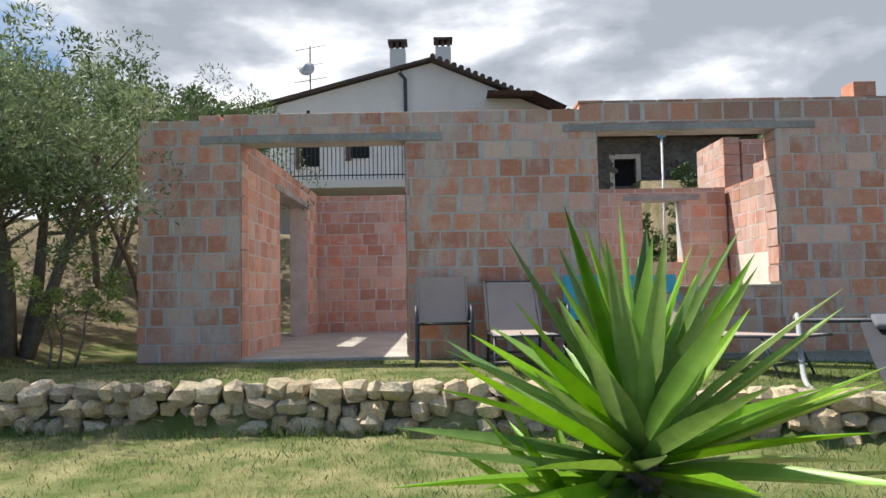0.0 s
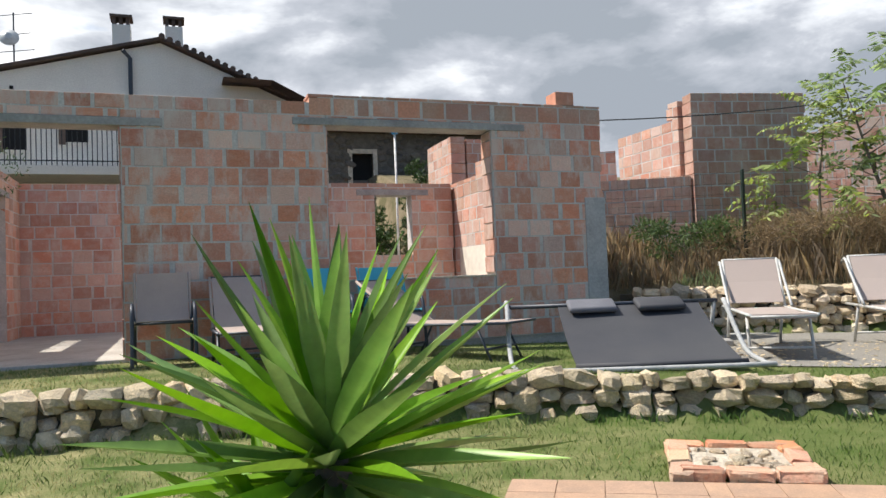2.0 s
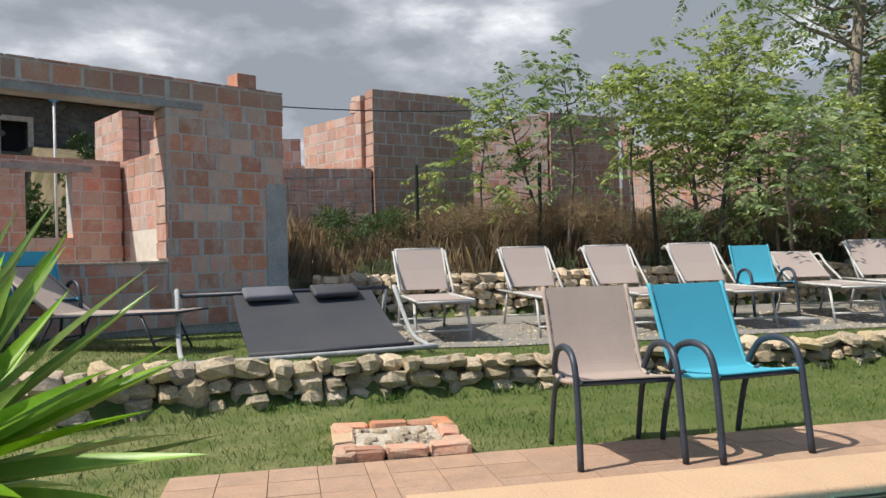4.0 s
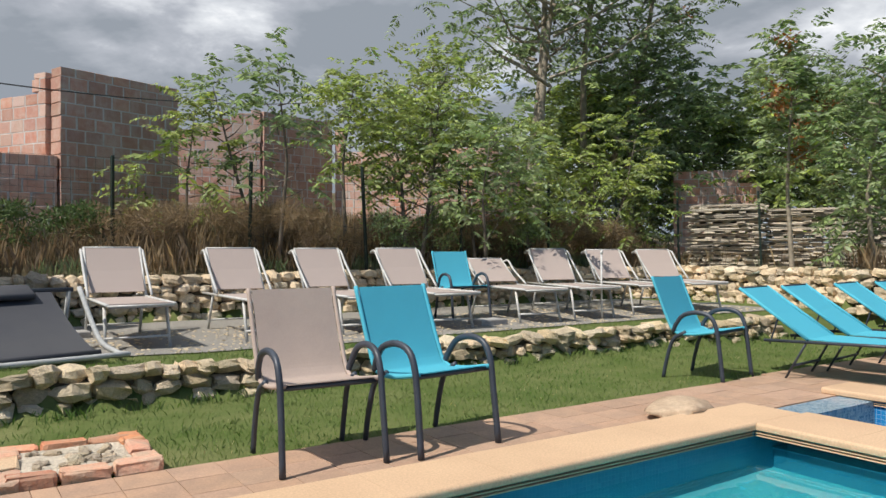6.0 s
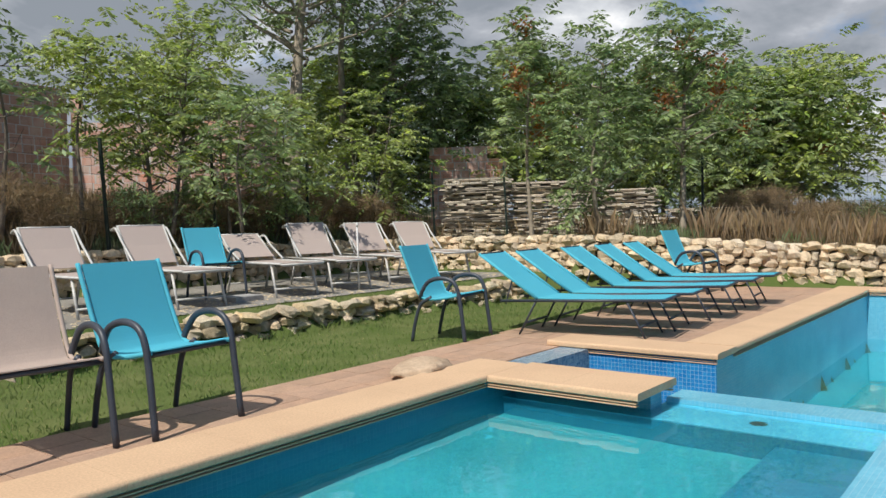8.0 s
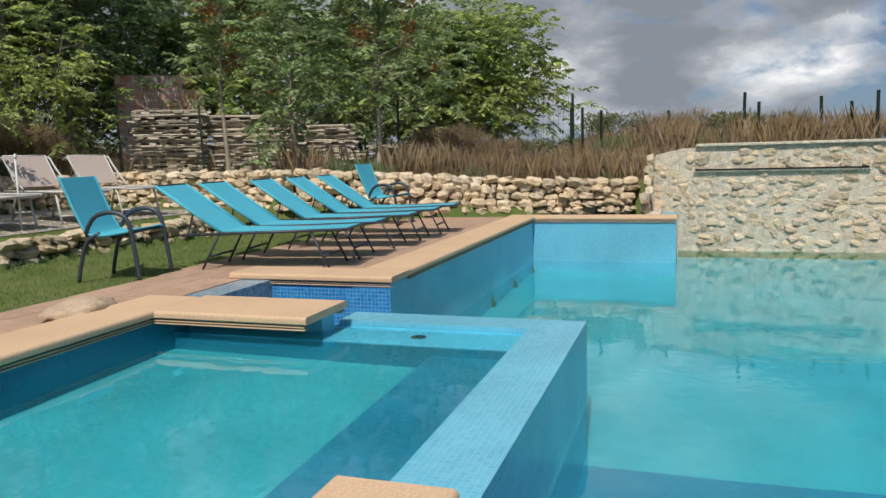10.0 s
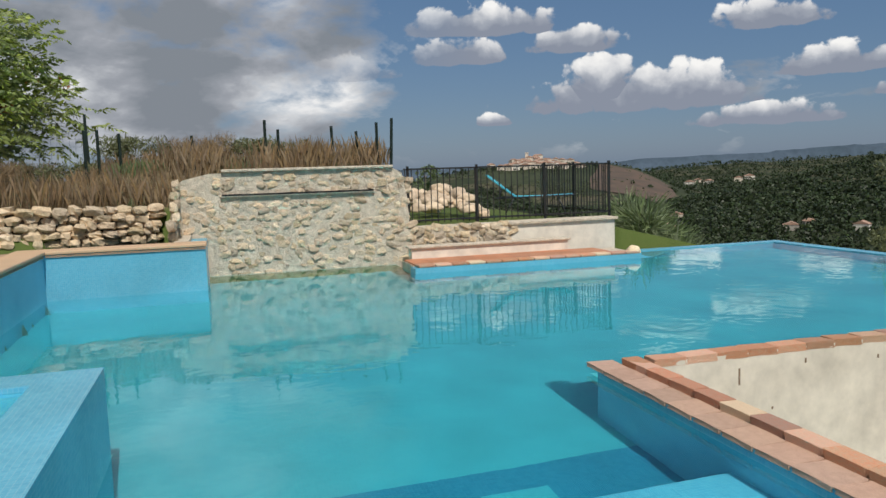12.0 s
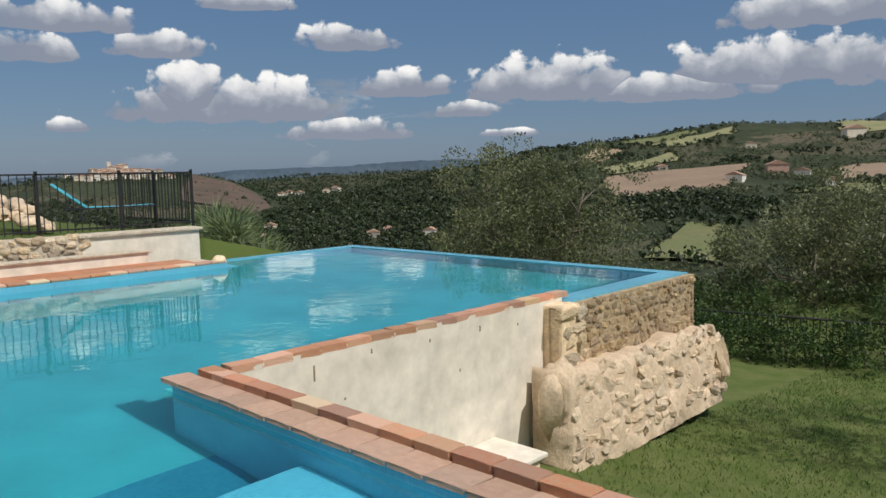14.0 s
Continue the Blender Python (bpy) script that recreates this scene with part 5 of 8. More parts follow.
def white_house():
    """The white gabled house behind, with two chimneys, a balcony and an aerial."""
    h = thing("white_house", Matrix.Identity(4), "white plastered house with tiled roof, balcony and two chimneys", "house")
    bm = bmesh.new()
    prof = [(-9.5, 1.5), (-9.5, 6.05), (-0.25, 8.45), (3.7, 6.75), (3.7, 1.5)]
    a = [bm.verts.new((x, 24.0, z)) for x, z in prof]
    b = [bm.verts.new((x, 34.0, z)) for x, z in prof]
    bm.faces.new(a)
    bm.faces.new(b[::-1])
    for k in range(5):
        bm.faces.new((a[k], b[k], b[(k + 1) % 5], a[(k + 1) % 5]))
    bmesh.ops.recalc_face_normals(bm, faces=bm.faces[:])
    part("wall", bm, "plaster", h)
    bm = bmesh.new()
    for (x0, z0), (x1, z1) in (((-10.0, 6.0), (-0.25, 8.5)), ((-0.25, 8.5), (4.2, 6.62))):
        vs = [bm.verts.new((x, y, z + dz)) for x, z in ((x0, z0), (x1, z1)) for y in (23.8, 34.2) for dz in (0.0, 0.09)]
        for q in ((0, 2, 6, 4), (1, 5, 7, 3), (0, 4, 5, 1), (2, 3, 7, 6), (0, 1, 3, 2), (4, 6, 7, 5)):
            bm.faces.new([vs[i] for i in q])
    bmesh.ops.recalc_face_normals(bm, faces=bm.faces[:])
    roof = part("roof", bm, "roof", h, "brown tiled roof")
    bm = bmesh.new()
    for i in range(20):
        t = i / 19
        x, z = -0.2 + 4.3 * t, 8.62 - 1.86 * t
        tube(bm, [(x, 23.72, z - 0.03), (x, 24.4, z - 0.03)], 0.09, 8)
    part("verge_tiles", bm, "roof", roof)
    bm = bmesh.new()
    tube(bm, [(-1.1, 23.9, 5.0), (-1.1, 23.9, 7.9), (-1.3, 23.75, 8.1)], 0.06, 8)
    part("downpipe", bm, "metal_dark", h, "dark downpipe")
    for cx, cz in ((-1.42, 8.55), (0.15, 8.6)):
        bm = boxes(((cx - 0.27, 25.4, cz - 0.6), (cx + 0.27, 25.95, cz + 0.85)), bevel=0.01)
        c = part("chimney", bm, "plaster", h, "white chimney with vented cap")
        bm = boxes(((cx - 0.33, 25.34, cz + 1.08), (cx + 0.33, 26.0, cz + 1.16)))
        for dx in (-0.26, -0.06, 0.14):
            box(bm, (cx + dx, 25.4, cz + 0.85), (cx + dx + 0.1, 25.95, cz + 1.08))
        part("chimney_cap", bm, "roof", c)
    # windows on the upper floor
    for wx, wz in ((-6.35, 4.85), (-4.55, 5.05), (-2.95, 5.3)):
        w = part("window", boxes(((wx, 23.93, wz), (wx + 0.75, 24.02, wz + 1.0))), "plaster", h)
        part("pane", boxes(((wx + 0.08, 23.91, wz + 0.06), (wx + 0.67, 23.94, wz + 0.94))), "dark", w, "dark window pane")
        part("shutter", boxes(((wx - 0.10, 23.88, wz - 0.02), (wx + 0.08, 23.93, wz + 1.02))), "shutter", w, "brown shutter")
    for vx, vz in ((-5.2, 6.55), (-3.4, 6.55), (-4.3, 6.85)):
        part("vent", boxes(((vx, 23.97, vz), (vx + 0.1, 24.0, vz + 0.1))), "dark", h, "small round vent")
    bal = part("balcony", boxes(((-8.2, 22.2, 4.18), (-0.9, 24.0, 4.42))), "plaster", h, "white balcony slab")
    bm = bmesh.new()
    tube(bm, [(-8.2, 22.25, 5.5), (-0.9, 22.25, 5.58)], 0.025, 6)
    tube(bm, [(-8.2, 22.25, 4.55), (-0.9, 22.25, 4.55)], 0.02, 6)
    part("balcony_rail", bm, "rail", bal)
    for i in range(60):
        x = -8.2 + 7.3 * i / 59
        part("balcony_bar", boxes(((x - 0.012, 22.24, 4.42), (x + 0.012, 22.26, 5.52))), "rail", bal)
    bm = bmesh.new()
    tube(bm, [(-4.35, 25.0, 7.2), (-4.35, 25.0, 9.4)], 0.025, 6)
    for dz, l in ((2.1, 0.5), (1.0, 0.55), (1.5, 0.45)):
        tube(bm, [(-4.35 - l, 25.0, 7.2 + dz - 0.05), (-4.35 + l, 25.0, 7.2 + dz + 0.12)], 0.014, 5)
    part("aerial", bm, "metal_dark", h, "thin aerial mast")
    bm = bmesh.new()
    bmesh.ops.create_cone(bm, cap_ends=True, segments=18, radius1=0.27, radius2=0.1, depth=0.09)
    bmesh.ops.transform(bm, matrix=pose(-4.45, 24.85, 8.62, 75, 0, 0), verts=bm.verts[:])
    part("dish", bm, "white", h, "small white satellite dish")
    # lower shed roof at its right
    s = thing("brown_shed", Matrix.Identity(4), "low outbuilding with dark brown corrugated roof", "shed")
    part("shed_wall", boxes(((3.72, 24.6, 1.5), (3.9, 30, 6.5))), "plaster", s)
    bm = bmesh.new()
    vs = [bm.verts.new(p) for p in ((1.5, 23.0, 7.25), (2.95, 23.0, 7.22), (3.95, 23.0, 6.72), (3.95, 30, 6.72), (2.95, 30, 7.22), (1.5, 30, 7.25))]
    bm.faces.new((vs[0], vs[1], vs[4], vs[5]))
    bm.faces.new((vs[1], vs[2], vs[3], vs[4]))
    bmesh.ops.solidify(bm, geom=bm.faces[:], thickness=0.12)
    part("shed_roof", bm, "roof", s)


white_house()


def stone_house():
    h = thing("stone_house", Matrix.Identity(4), "old rubble stone house with a dark small window and tiled eaves", "house")
    x0, x1, y, z0, z1 = 2.6, 9.6, 19.6, 1.5, 5.0
    wx0, wx1, wz0, wz1 = 4.55, 5.12, 3.72, 4.44
    part("wall", boxes(((x0, y, z0), (wx0, y + 0.5, z1)), ((wx1, y, z0), (x1, y + 0.5, z1)), ((wx0, y, z0), (wx1, y + 0.5, wz0)), ((wx0, y, wz1), (wx1, y + 0.5, z1)), ((x0, y + 0.5, z0), (x0 + 0.4, y + 6, z1)), ((x1 - 0.4, y + 0.5, z0), (x1, y + 6, z1))), "stone_dark", h)
    part("window_surround", boxes(((wx0 - 0.12, y - 0.03, wz0 - 0.1), (wx0, y + 0.1, wz1 + 0.12)), ((wx1, y - 0.03, wz0 - 0.1), (wx1 + 0.12, y + 0.1, wz1 + 0.12)), ((wx0, y - 0.03, wz1), (wx1, y + 0.1, wz1 + 0.12))), "bedding", h)
    part("window", boxes(((wx0, y + 0.2, wz0), (wx1, y + 0.26, wz1))), "dark", h, "dark empty window")
    bm = boxes(((x0 - 0.3, y - 0.35, z1 + 0.02), (x1 + 0.3, y + 6.2, z1 + 0.12)))
    for i in range(34):
        xx = x0 - 0.25 + 0.215 * i
        part("roof_tile", tube(bmesh.new(), [(xx, y - 0.42, z1 + 0.14), (xx, y + 2.5, z1 + 0.75)], 0.085, 6), "roof", h)
    part("roof", bm, "roof", h, "weathered roof tiles")
    rubble_face(h, pose(x0, y, 2.2, 0, 0, 0), 1.85, 2.8, 0.22, 41, "stone_dark", 80)
    rubble_face(h, pose(wx1 + 0.14, y, 2.2, 0, 0, 0), 4.3, 2.8, 0.22, 42, "stone_dark", 160)


M["stone_dark"] = material("old_wall_stone", (0.20, 0.175, 0.14), 0.95, (0.13, 0.115, 0.095), 7, 34, 0.7, vary=0.25, dist=0.03)
stone_house()
pavers()

# ---- furniture ----


def mirror_x(pts):
    return [(-x, y, z) for x, y, z in pts]


def sling_chair(label, sling, m, group="", frame_mat="metal_dark"):
    """A stacking garden armchair: arched flat-oval arms, stretched sling. It looks to -y."""
    c = thing("garden_chair", m, label, "chair", group)
    w = 0.245
    back = smooth_line([(0, -0.235, 0.425), (0, -0.10, 0.40), (0, 0.10, 0.385), (0, 0.165, 0.42), (0, 0.225, 0.53), (0, 0.30, 0.71), (0, 0.355, 0.855)], 5)
    part("sling", sheet(bmesh.new(), back, 2 * w - 0.035, 0.006, (1, 0, 0)), sling, c)
    for sx in (1, -1):
        x = w * sx
        arm = smooth_line([(x * 1.10, -0.285, 0.0), (x * 1.08, -0.25, 0.30), (x * 1.08, -0.225, 0.46), (x * 1.08, -0.17, 0.545), (x * 1.08, -0.06, 0.57), (x * 1.08, 0.06, 0.54), (x * 1.06, 0.13, 0.46), (x * 1.02, 0.16, 0.40)], 5)
        bm = bmesh.new()
        tube(bm, arm, 0.019, 8, 0.9, up=(1, 0, 0))
        part("front_leg", bm, frame_mat, c, smooth=True)
        bm = bmesh.new()
        tube(bm, smooth_line([(x, -0.235, 0.42), (x, 0.0, 0.385), (x, 0.15, 0.40), (x, 0.225, 0.53), (x, 0.30, 0.71), (x, 0.36, 0.86)], 5), 0.013, 8, 1.0)
        part("side_rail", bm, sling, c, smooth=True)
        bm = bmesh.new()
        tube(bm, smooth_line([(x, 0.05, 0.40), (x * 1.02, 0.16, 0.33), (x * 1.03, 0.22, 0.16), (x * 1.03, 0.255, 0.0)], 5), 0.017, 8, 0.9, up=(1, 0, 0))
        part("back_leg", bm, frame_mat, c, smooth=True)
    bm = bmesh.new()
    tube(bm, [(-w * 1.08, -0.215, 0.405), (w * 1.08, -0.215, 0.405)], 0.013, 8)
    part("front_bar", bm, frame_mat, c, smooth=True)
    bm = bmesh.new()
    tube(bm, [(-w, 0.165, 0.385), (w, 0.165, 0.385)], 0.011, 8)
    part("back_bar", bm, frame_mat, c, smooth=True)
    return c


def facing(x, y, z, rz):
    return pose(x, y, z, 0, 0, rz)


sling_chair("garden armchair with beige sling and dark metal frame on the paving", "sling_beige", facing(3.57, 2.31, 0.003, -34), "armchairs by the pool")
sling_chair("garden armchair with turquoise sling and dark metal frame on the paving", "sling_blue", facing(4.11, 1.93, 0.003, -25), "armchairs by the pool")
sling_chair("turquoise garden armchair standing alone on the lawn", "sling_blue", facing(7.13, 0.80, -0.02, -20), "armchairs by the pool")
sling_chair("turquoise garden armchair on the gravel terrace among pale loungers", "sling_blue", facing(9.15, 4.0, 0.22, -38), "armchairs on the terrace")
sling_chair("beige garden armchair with dark frame against the block wall", "sling_beige", facing(0.0, 7.38, 0.345, 2), "armchairs along the wall")
sling_chair("turquoise garden armchair against the block wall behind the yucca", "sling_blue", facing(1.47, 7.40, 0.345, -3), "armchairs along the wall")
sling_chair("turquoise garden armchair against the block wall behind the yucca", "sling_blue", facing(2.15, 7.35, 0.335, 3), "armchairs along the wall")
sling_chair("turquoise garden armchair near the stone wall behind the loungers", "sling_blue", facing(11.05, -2.05, 0.0, -32), "armchairs by the pool")


def flat_lounger(label, sling, m, group, rise=38, frame_mat="metal_dark"):
    """A low lounger of dark tube with one long sling; the foot end looks to -y, the head rises at +y."""
    c = thing("sun_lounger", m, label, "sun lounger", group)
    w = 0.255
    a = radians(rise)
    hinge = (0, 0.30, 0.33)
    head = (0, 0.30 + 0.70 * math.cos(a), 0.33 + 0.70 * math.sin(a))
    part("seat_sling", sheet(bmesh.new(), [(0, -0.82, 0.345), (0, -0.3, 0.325), (0, 0.30, 0.33)], 2 * w - 0.04, 0.008, (1, 0, 0)), sling, c)
    part("back_sling", sheet(bmesh.new(), [hinge, (0, (hinge[1] + head[1]) / 2, (hinge[2] + head[2]) / 2 - 0.012), head], 2 * w - 0.04, 0.008, (1, 0, 0)), sling, c)
    for sx in (1, -1):
        x = w * sx
        bm = bmesh.new()
        tube(bm, [(x, -0.84, 0.34), (x, 0.66, 0.30)], 0.016, 8, 0.8)
        part("side_rail", bm, frame_mat, c, smooth=True)
        bm = bmesh.new()
        tube(bm, [(x, 0.30, 0.33), (x, head[1], head[2])], 0.014, 8)
        part("back_rail", bm, sling, c, smooth=True)
        for y0, y1 in ((-0.52, -0.68), (0.30, 0.48)):
            bm = bmesh.new()
            tube(bm, [(x * 0.97, y0, 0.325), (x * 0.99, y1, 0.0)], 0.014, 8, 0.7)
            part("leg", bm, frame_mat, c, smooth=True)
        bm = bmesh.new()
        tube(bm, [(x * 0.93, 0.55, 0.31 + 0.25 * math.tan(a)), (x * 0.93, 0.62, 0.27)], 0.008, 6)
        part("strut", bm, frame_mat, c)
    for y, z in ((-0.84, 0.34), (-0.63, 0.11), (0.41, 0.11), (head[1], head[2])):
        part("cross_bar", tube(bmesh.new(), [(-w, y, z), (w, y, z)], 0.011, 6), frame_mat, c, smooth=True)
    return c


for k, (u, v, tw) in enumerate(((6.42, 3.42, 8), (7.04, 3.42, 8), (7.88, 3.40, 7), (8.63, 3.39, 8), (9.36, 3.38, 7))):
    p = uv(u, v, 0.002)
    flat_lounger("turquoise sun lounger with dark metal frame and raised back", "sling_blue", facing(p.x, p.y, p.z, TURN_UV + tw), "turquoise loungers on the deck", rise=35)
# the darker beige sling puts the wall's shade into these two loungers' colour
flat_lounger("sun lounger with dark frame by the wall, its shade in the beige sling", "sling_beige", facing(0.68, 6.95, 0.345, 0), "loungers along the wall", rise=42)
flat_lounger("sun lounger with dark frame near the block wall, shade in the beige sling", "sling_beige", facing(2.5, 6.75, 0.31, 35), "loungers along the wall", rise=36)
flat_lounger("turquoise lounger standing behind the iron railing", "sling_blue", facing(9.3, -12.7, 0.03, -54), "lounger behind the railing", rise=38)


def beach_lounger(m, label, rise=52, group="pale loungers on the terrace"):
    """A white aluminium beach lounger with pale slings, folded sunshade arms and splayed legs. The foot end looks to -y."""
    c = thing("beach_lounger", m, label, "sun lounger", group)
    w = 0.275
    a = radians(rise)
    hy, hz = 0.42, 0.40
    ty, tz = hy + 0.72 * math.cos(a), hz + 0.60 * math.sin(a)
    part("seat_sling", sheet(bmesh.new(), [(0, -0.95, 0.405), (0, -0.3, 0.385), (0, 0.45, 0.395)], 2 * w - 0.03, 0.008, (1, 0, 0)), "sling_pale", c)
    part("back_sling", sheet(bmesh.new(), [(0, hy, hz + 0.05), (0, (hy + ty) / 2, (hz + tz) / 2 + 0.01), (0, ty, tz)], 2 * w - 0.03, 0.008, (1, 0, 0)), "sling_pale", c)
    part("seat_flap", sheet(bmesh.new(), [(0, -0.955, 0.41), (0, -0.962, 0.37)], 2 * w - 0.03, 0.012, (1, 0, 0)), "sling_pale", c)
    for sx in (1, -1):
        x = w * sx
        bm = bmesh.new()
        tube(bm, [(x, -0.96, 0.40), (x, 0.95, 0.395)], 0.018, 8, 0.8)
        part("side_rail", bm, "alu", c, smooth=True)
        bm = bmesh.new()
        tube(bm, [(x, hy, hz), (x, ty, tz)], 0.014, 8)
        part("back_rail", bm, "alu", c, smooth=True)
        bm = bmesh.new()
        tube(bm, smooth_line([(x * 1.08, 0.22, 0.42), (x * 1.10, 0.62, tz * 0.80), (x * 1.10, 0.80, tz - 0.03), (x * 1.06, 0.98, tz - 0.05)], 4), 0.014, 8)
        part("shade_arm", bm, "alu", c, smooth=True)
        for y0, y1 in ((-0.66, -0.80), (0.55, 0.75)):
            bm = bmesh.new()
            tube(bm, [(x * 0.95, y0, 0.39), (x * 0.97, y1, 0.0)], 0.015, 8)
            part("leg", bm, "alu", c, smooth=True)
    for y, z in ((-0.96, 0.39), (-0.77, 0.10), (0.72, 0.10), (ty, tz)):
        part("cross_bar", tube(bmesh.new(), [(-w, y, z), (w, y, z)], 0.012, 6), "alu", c, smooth=True)
    bm = bmesh.new()
    tube(bm, [(-w * 1.06, 0.98, tz - 0.05), (w * 1.06, 0.98, tz - 0.05)], 0.03, 8, 0.6)
    part("folded_shade", bm, "sling_pale", c, "folded cream sunshade", smooth=True)
    return c


for u, v, tw, rise in ((1.72, 8.02, -2, 58), (2.96, 7.95, -3, 57), (3.98, 7.92, -5, 56), (5.02, 7.85, -8, 56), (6.40, 7.85, -14, 36), (7.35, 7.80, -20, 54), (8.45, 7.80, -22, 52), (9.55, 7.80, -24, 52)):
    p = uv(u, v)
    z = float(terrace(np.array(p.x), np.array(p.y))) + 0.012
    beach_lounger(facing(p.x, p.y, z, TURN_UV + tw), "white aluminium beach lounger with cream sling and raised back" if rise > 40 else "white aluminium beach lounger with its back half lowered", rise)


def daybed():
    """The wide double lounger, tipped on its front bar."""
    d = thing("double_daybed", pose(3.72, 5.55, 0.275, 0, 0, -21), "wide charcoal double lounger with two headrest pillows, tipped forward", "daybed")
    lo, hi = Vector((0, -0.52, 0.045)), Vector((0, 0.62, 0.47))
    mid = (lo + hi) / 2 - Vector((0, 0, 0.05))
    pts = smooth_line([lo, (lo + mid) / 2 - Vector((0, 0, 0.01)), mid, (hi + mid) / 2 - Vector((0, 0, 0.01)), hi], 5)
    part("sling", sheet(bmesh.new(), [p + Vector((0.15, 0, 0)) for p in pts], 1.30, 0.012, (1, 0, 0)), "sling_grey", d)
    bm = bmesh.new()
    tube(bm, smooth_line([(-0.98, 0.72, 0.50), (-0.98, 0.45, 0.50), (-0.99, 0.0, 0.10), (-0.97, -0.45, 0.03), (-0.85, -0.60, 0.03), (0.85, -0.60, 0.03), (0.97, -0.45, 0.03), (0.99, 0.0, 0.10), (0.98, 0.45, 0.50)], 6), 0.021, 8)
    part("frame", bm, "plaster_grey", d, "grey bent tube frame", smooth=True)
    bm = bmesh.new()
    tube(bm, [(-0.98, 0.62, 0.48), (0.98, 0.62, 0.48)], 0.02, 8)
    part("top_bar", bm, "metal_dark", d, smooth=True)
    bm = bmesh.new()
    tube(bm, [(-0.51, -0.53, 0.05), (0.82, -0.53, 0.05)], 0.025, 8)
    part("front_bar", bm, "sling_grey", d, smooth=True)
    for x, mat in ((-0.20, "pillow_grey"), (0.42, "sling_grey")):
        bm = boxes(((-0.22, -0.11, -0.03), (0.22, 0.11, 0.03)), bevel=0.025)
        bmesh.ops.transform(bm, matrix=pose(x, 0.52, 0.475, 22, 0, 3), verts=bm.verts[:])
        part("pillow", bm, mat, d, "flat headrest pillow", smooth=True)
    for x in (-0.95, 0.95):
        bm = bmesh.new()
        tube(bm, [(x, 0.62, 0.48), (x, 0.80, 0.0)], 0.02, 8)
        part("leg", bm, "plaster_grey", d, smooth=True)


daybed()


def brick_bed():
    """A small square bed edged with old bricks on the lawn."""
    c = Vector((2.97, 3.36, -0.02))
    b = thing("brick_flower_bed", pose(c.x, c.y, c.z, 0, 0, -33) @ Matrix.Diagonal((0.88, 0.88, 0.8, 1)), "small square bed edged with worn red and yellow bricks", "flower bed")
    rng = random.Random(3)
    for i in range(3):
        for side in range(4):
            bm = boxes(((-0.125, -0.068, 0), (0.125, 0.068, 0.092)), bevel=0.02)
            for v in bm.verts:
                v.co += Vector([rng.uniform(-0.009, 0.009) for _ in range(3)])
            a = side * 90
            m = pose(0, 0, 0, 0, 0, a) @ pose(-0.24 + 0.265 * i, -0.345, rng.uniform(-0.01, 0.01), rng.uniform(-4, 4), rng.uniform(-3, 3), rng.uniform(-5, 5))
            bmesh.ops.transform(bm, matrix=m, verts=bm.verts[:])
            part("brick", bm, "brick_edge", b)
    part("soil", boxes(((-0.3, -0.3, 0), (0.3, 0.3, 0.06)), bevel=0.02), "bedding", b, "stony soil")
    put_stones(b, [Matrix.LocRotScale((rng.uniform(-0.25, 0.25), rng.uniform(-0.25, 0.25), 0.065), Euler((0, 0, rng.uniform(0, 6))), (rng.uniform(0.03, 0.09), rng.uniform(0.03, 0.07), 0.04)) for _ in range(30)], "stone_pale")


brick_bed()


def boulder(name, loc, size, label, mat="rock", seed=0):
    bm = bmesh.new()
    bmesh.ops.create_icosphere(bm, subdivisions=3, radius=1.0)
    for v in bm.verts:
        n = 1 + 0.30 * noise.noise(v.co * 1.6 + Vector((seed, 0, 0))) + 0.16 * noise.noise(v.co * 4.1 + Vector((0, seed, 0)))
        v.co = Vector((v.co.x * size[0] * n, v.co.y * size[1] * n, max(-0.4, v.co.z) * size[2] * n))
    ob = part(name, bm, mat, smooth=True)
    ob.matrix_basis = pose(*loc, 0, 0, TURN_UV + 20)
    return tagged(ob, label, "stone")


M["rock_tan"] = material("tan_rock", (0.56, 0.42, 0.29), 0.95, (0.42, 0.30, 0.20), 6, 30, 0.8, dist=0.03)
boulder("flat_stone", (5.42, 0.76, 0.028), (0.33, 0.19, 0.065), "flat tan boulder on the paving beside the coping", "rock_tan", seed=3)


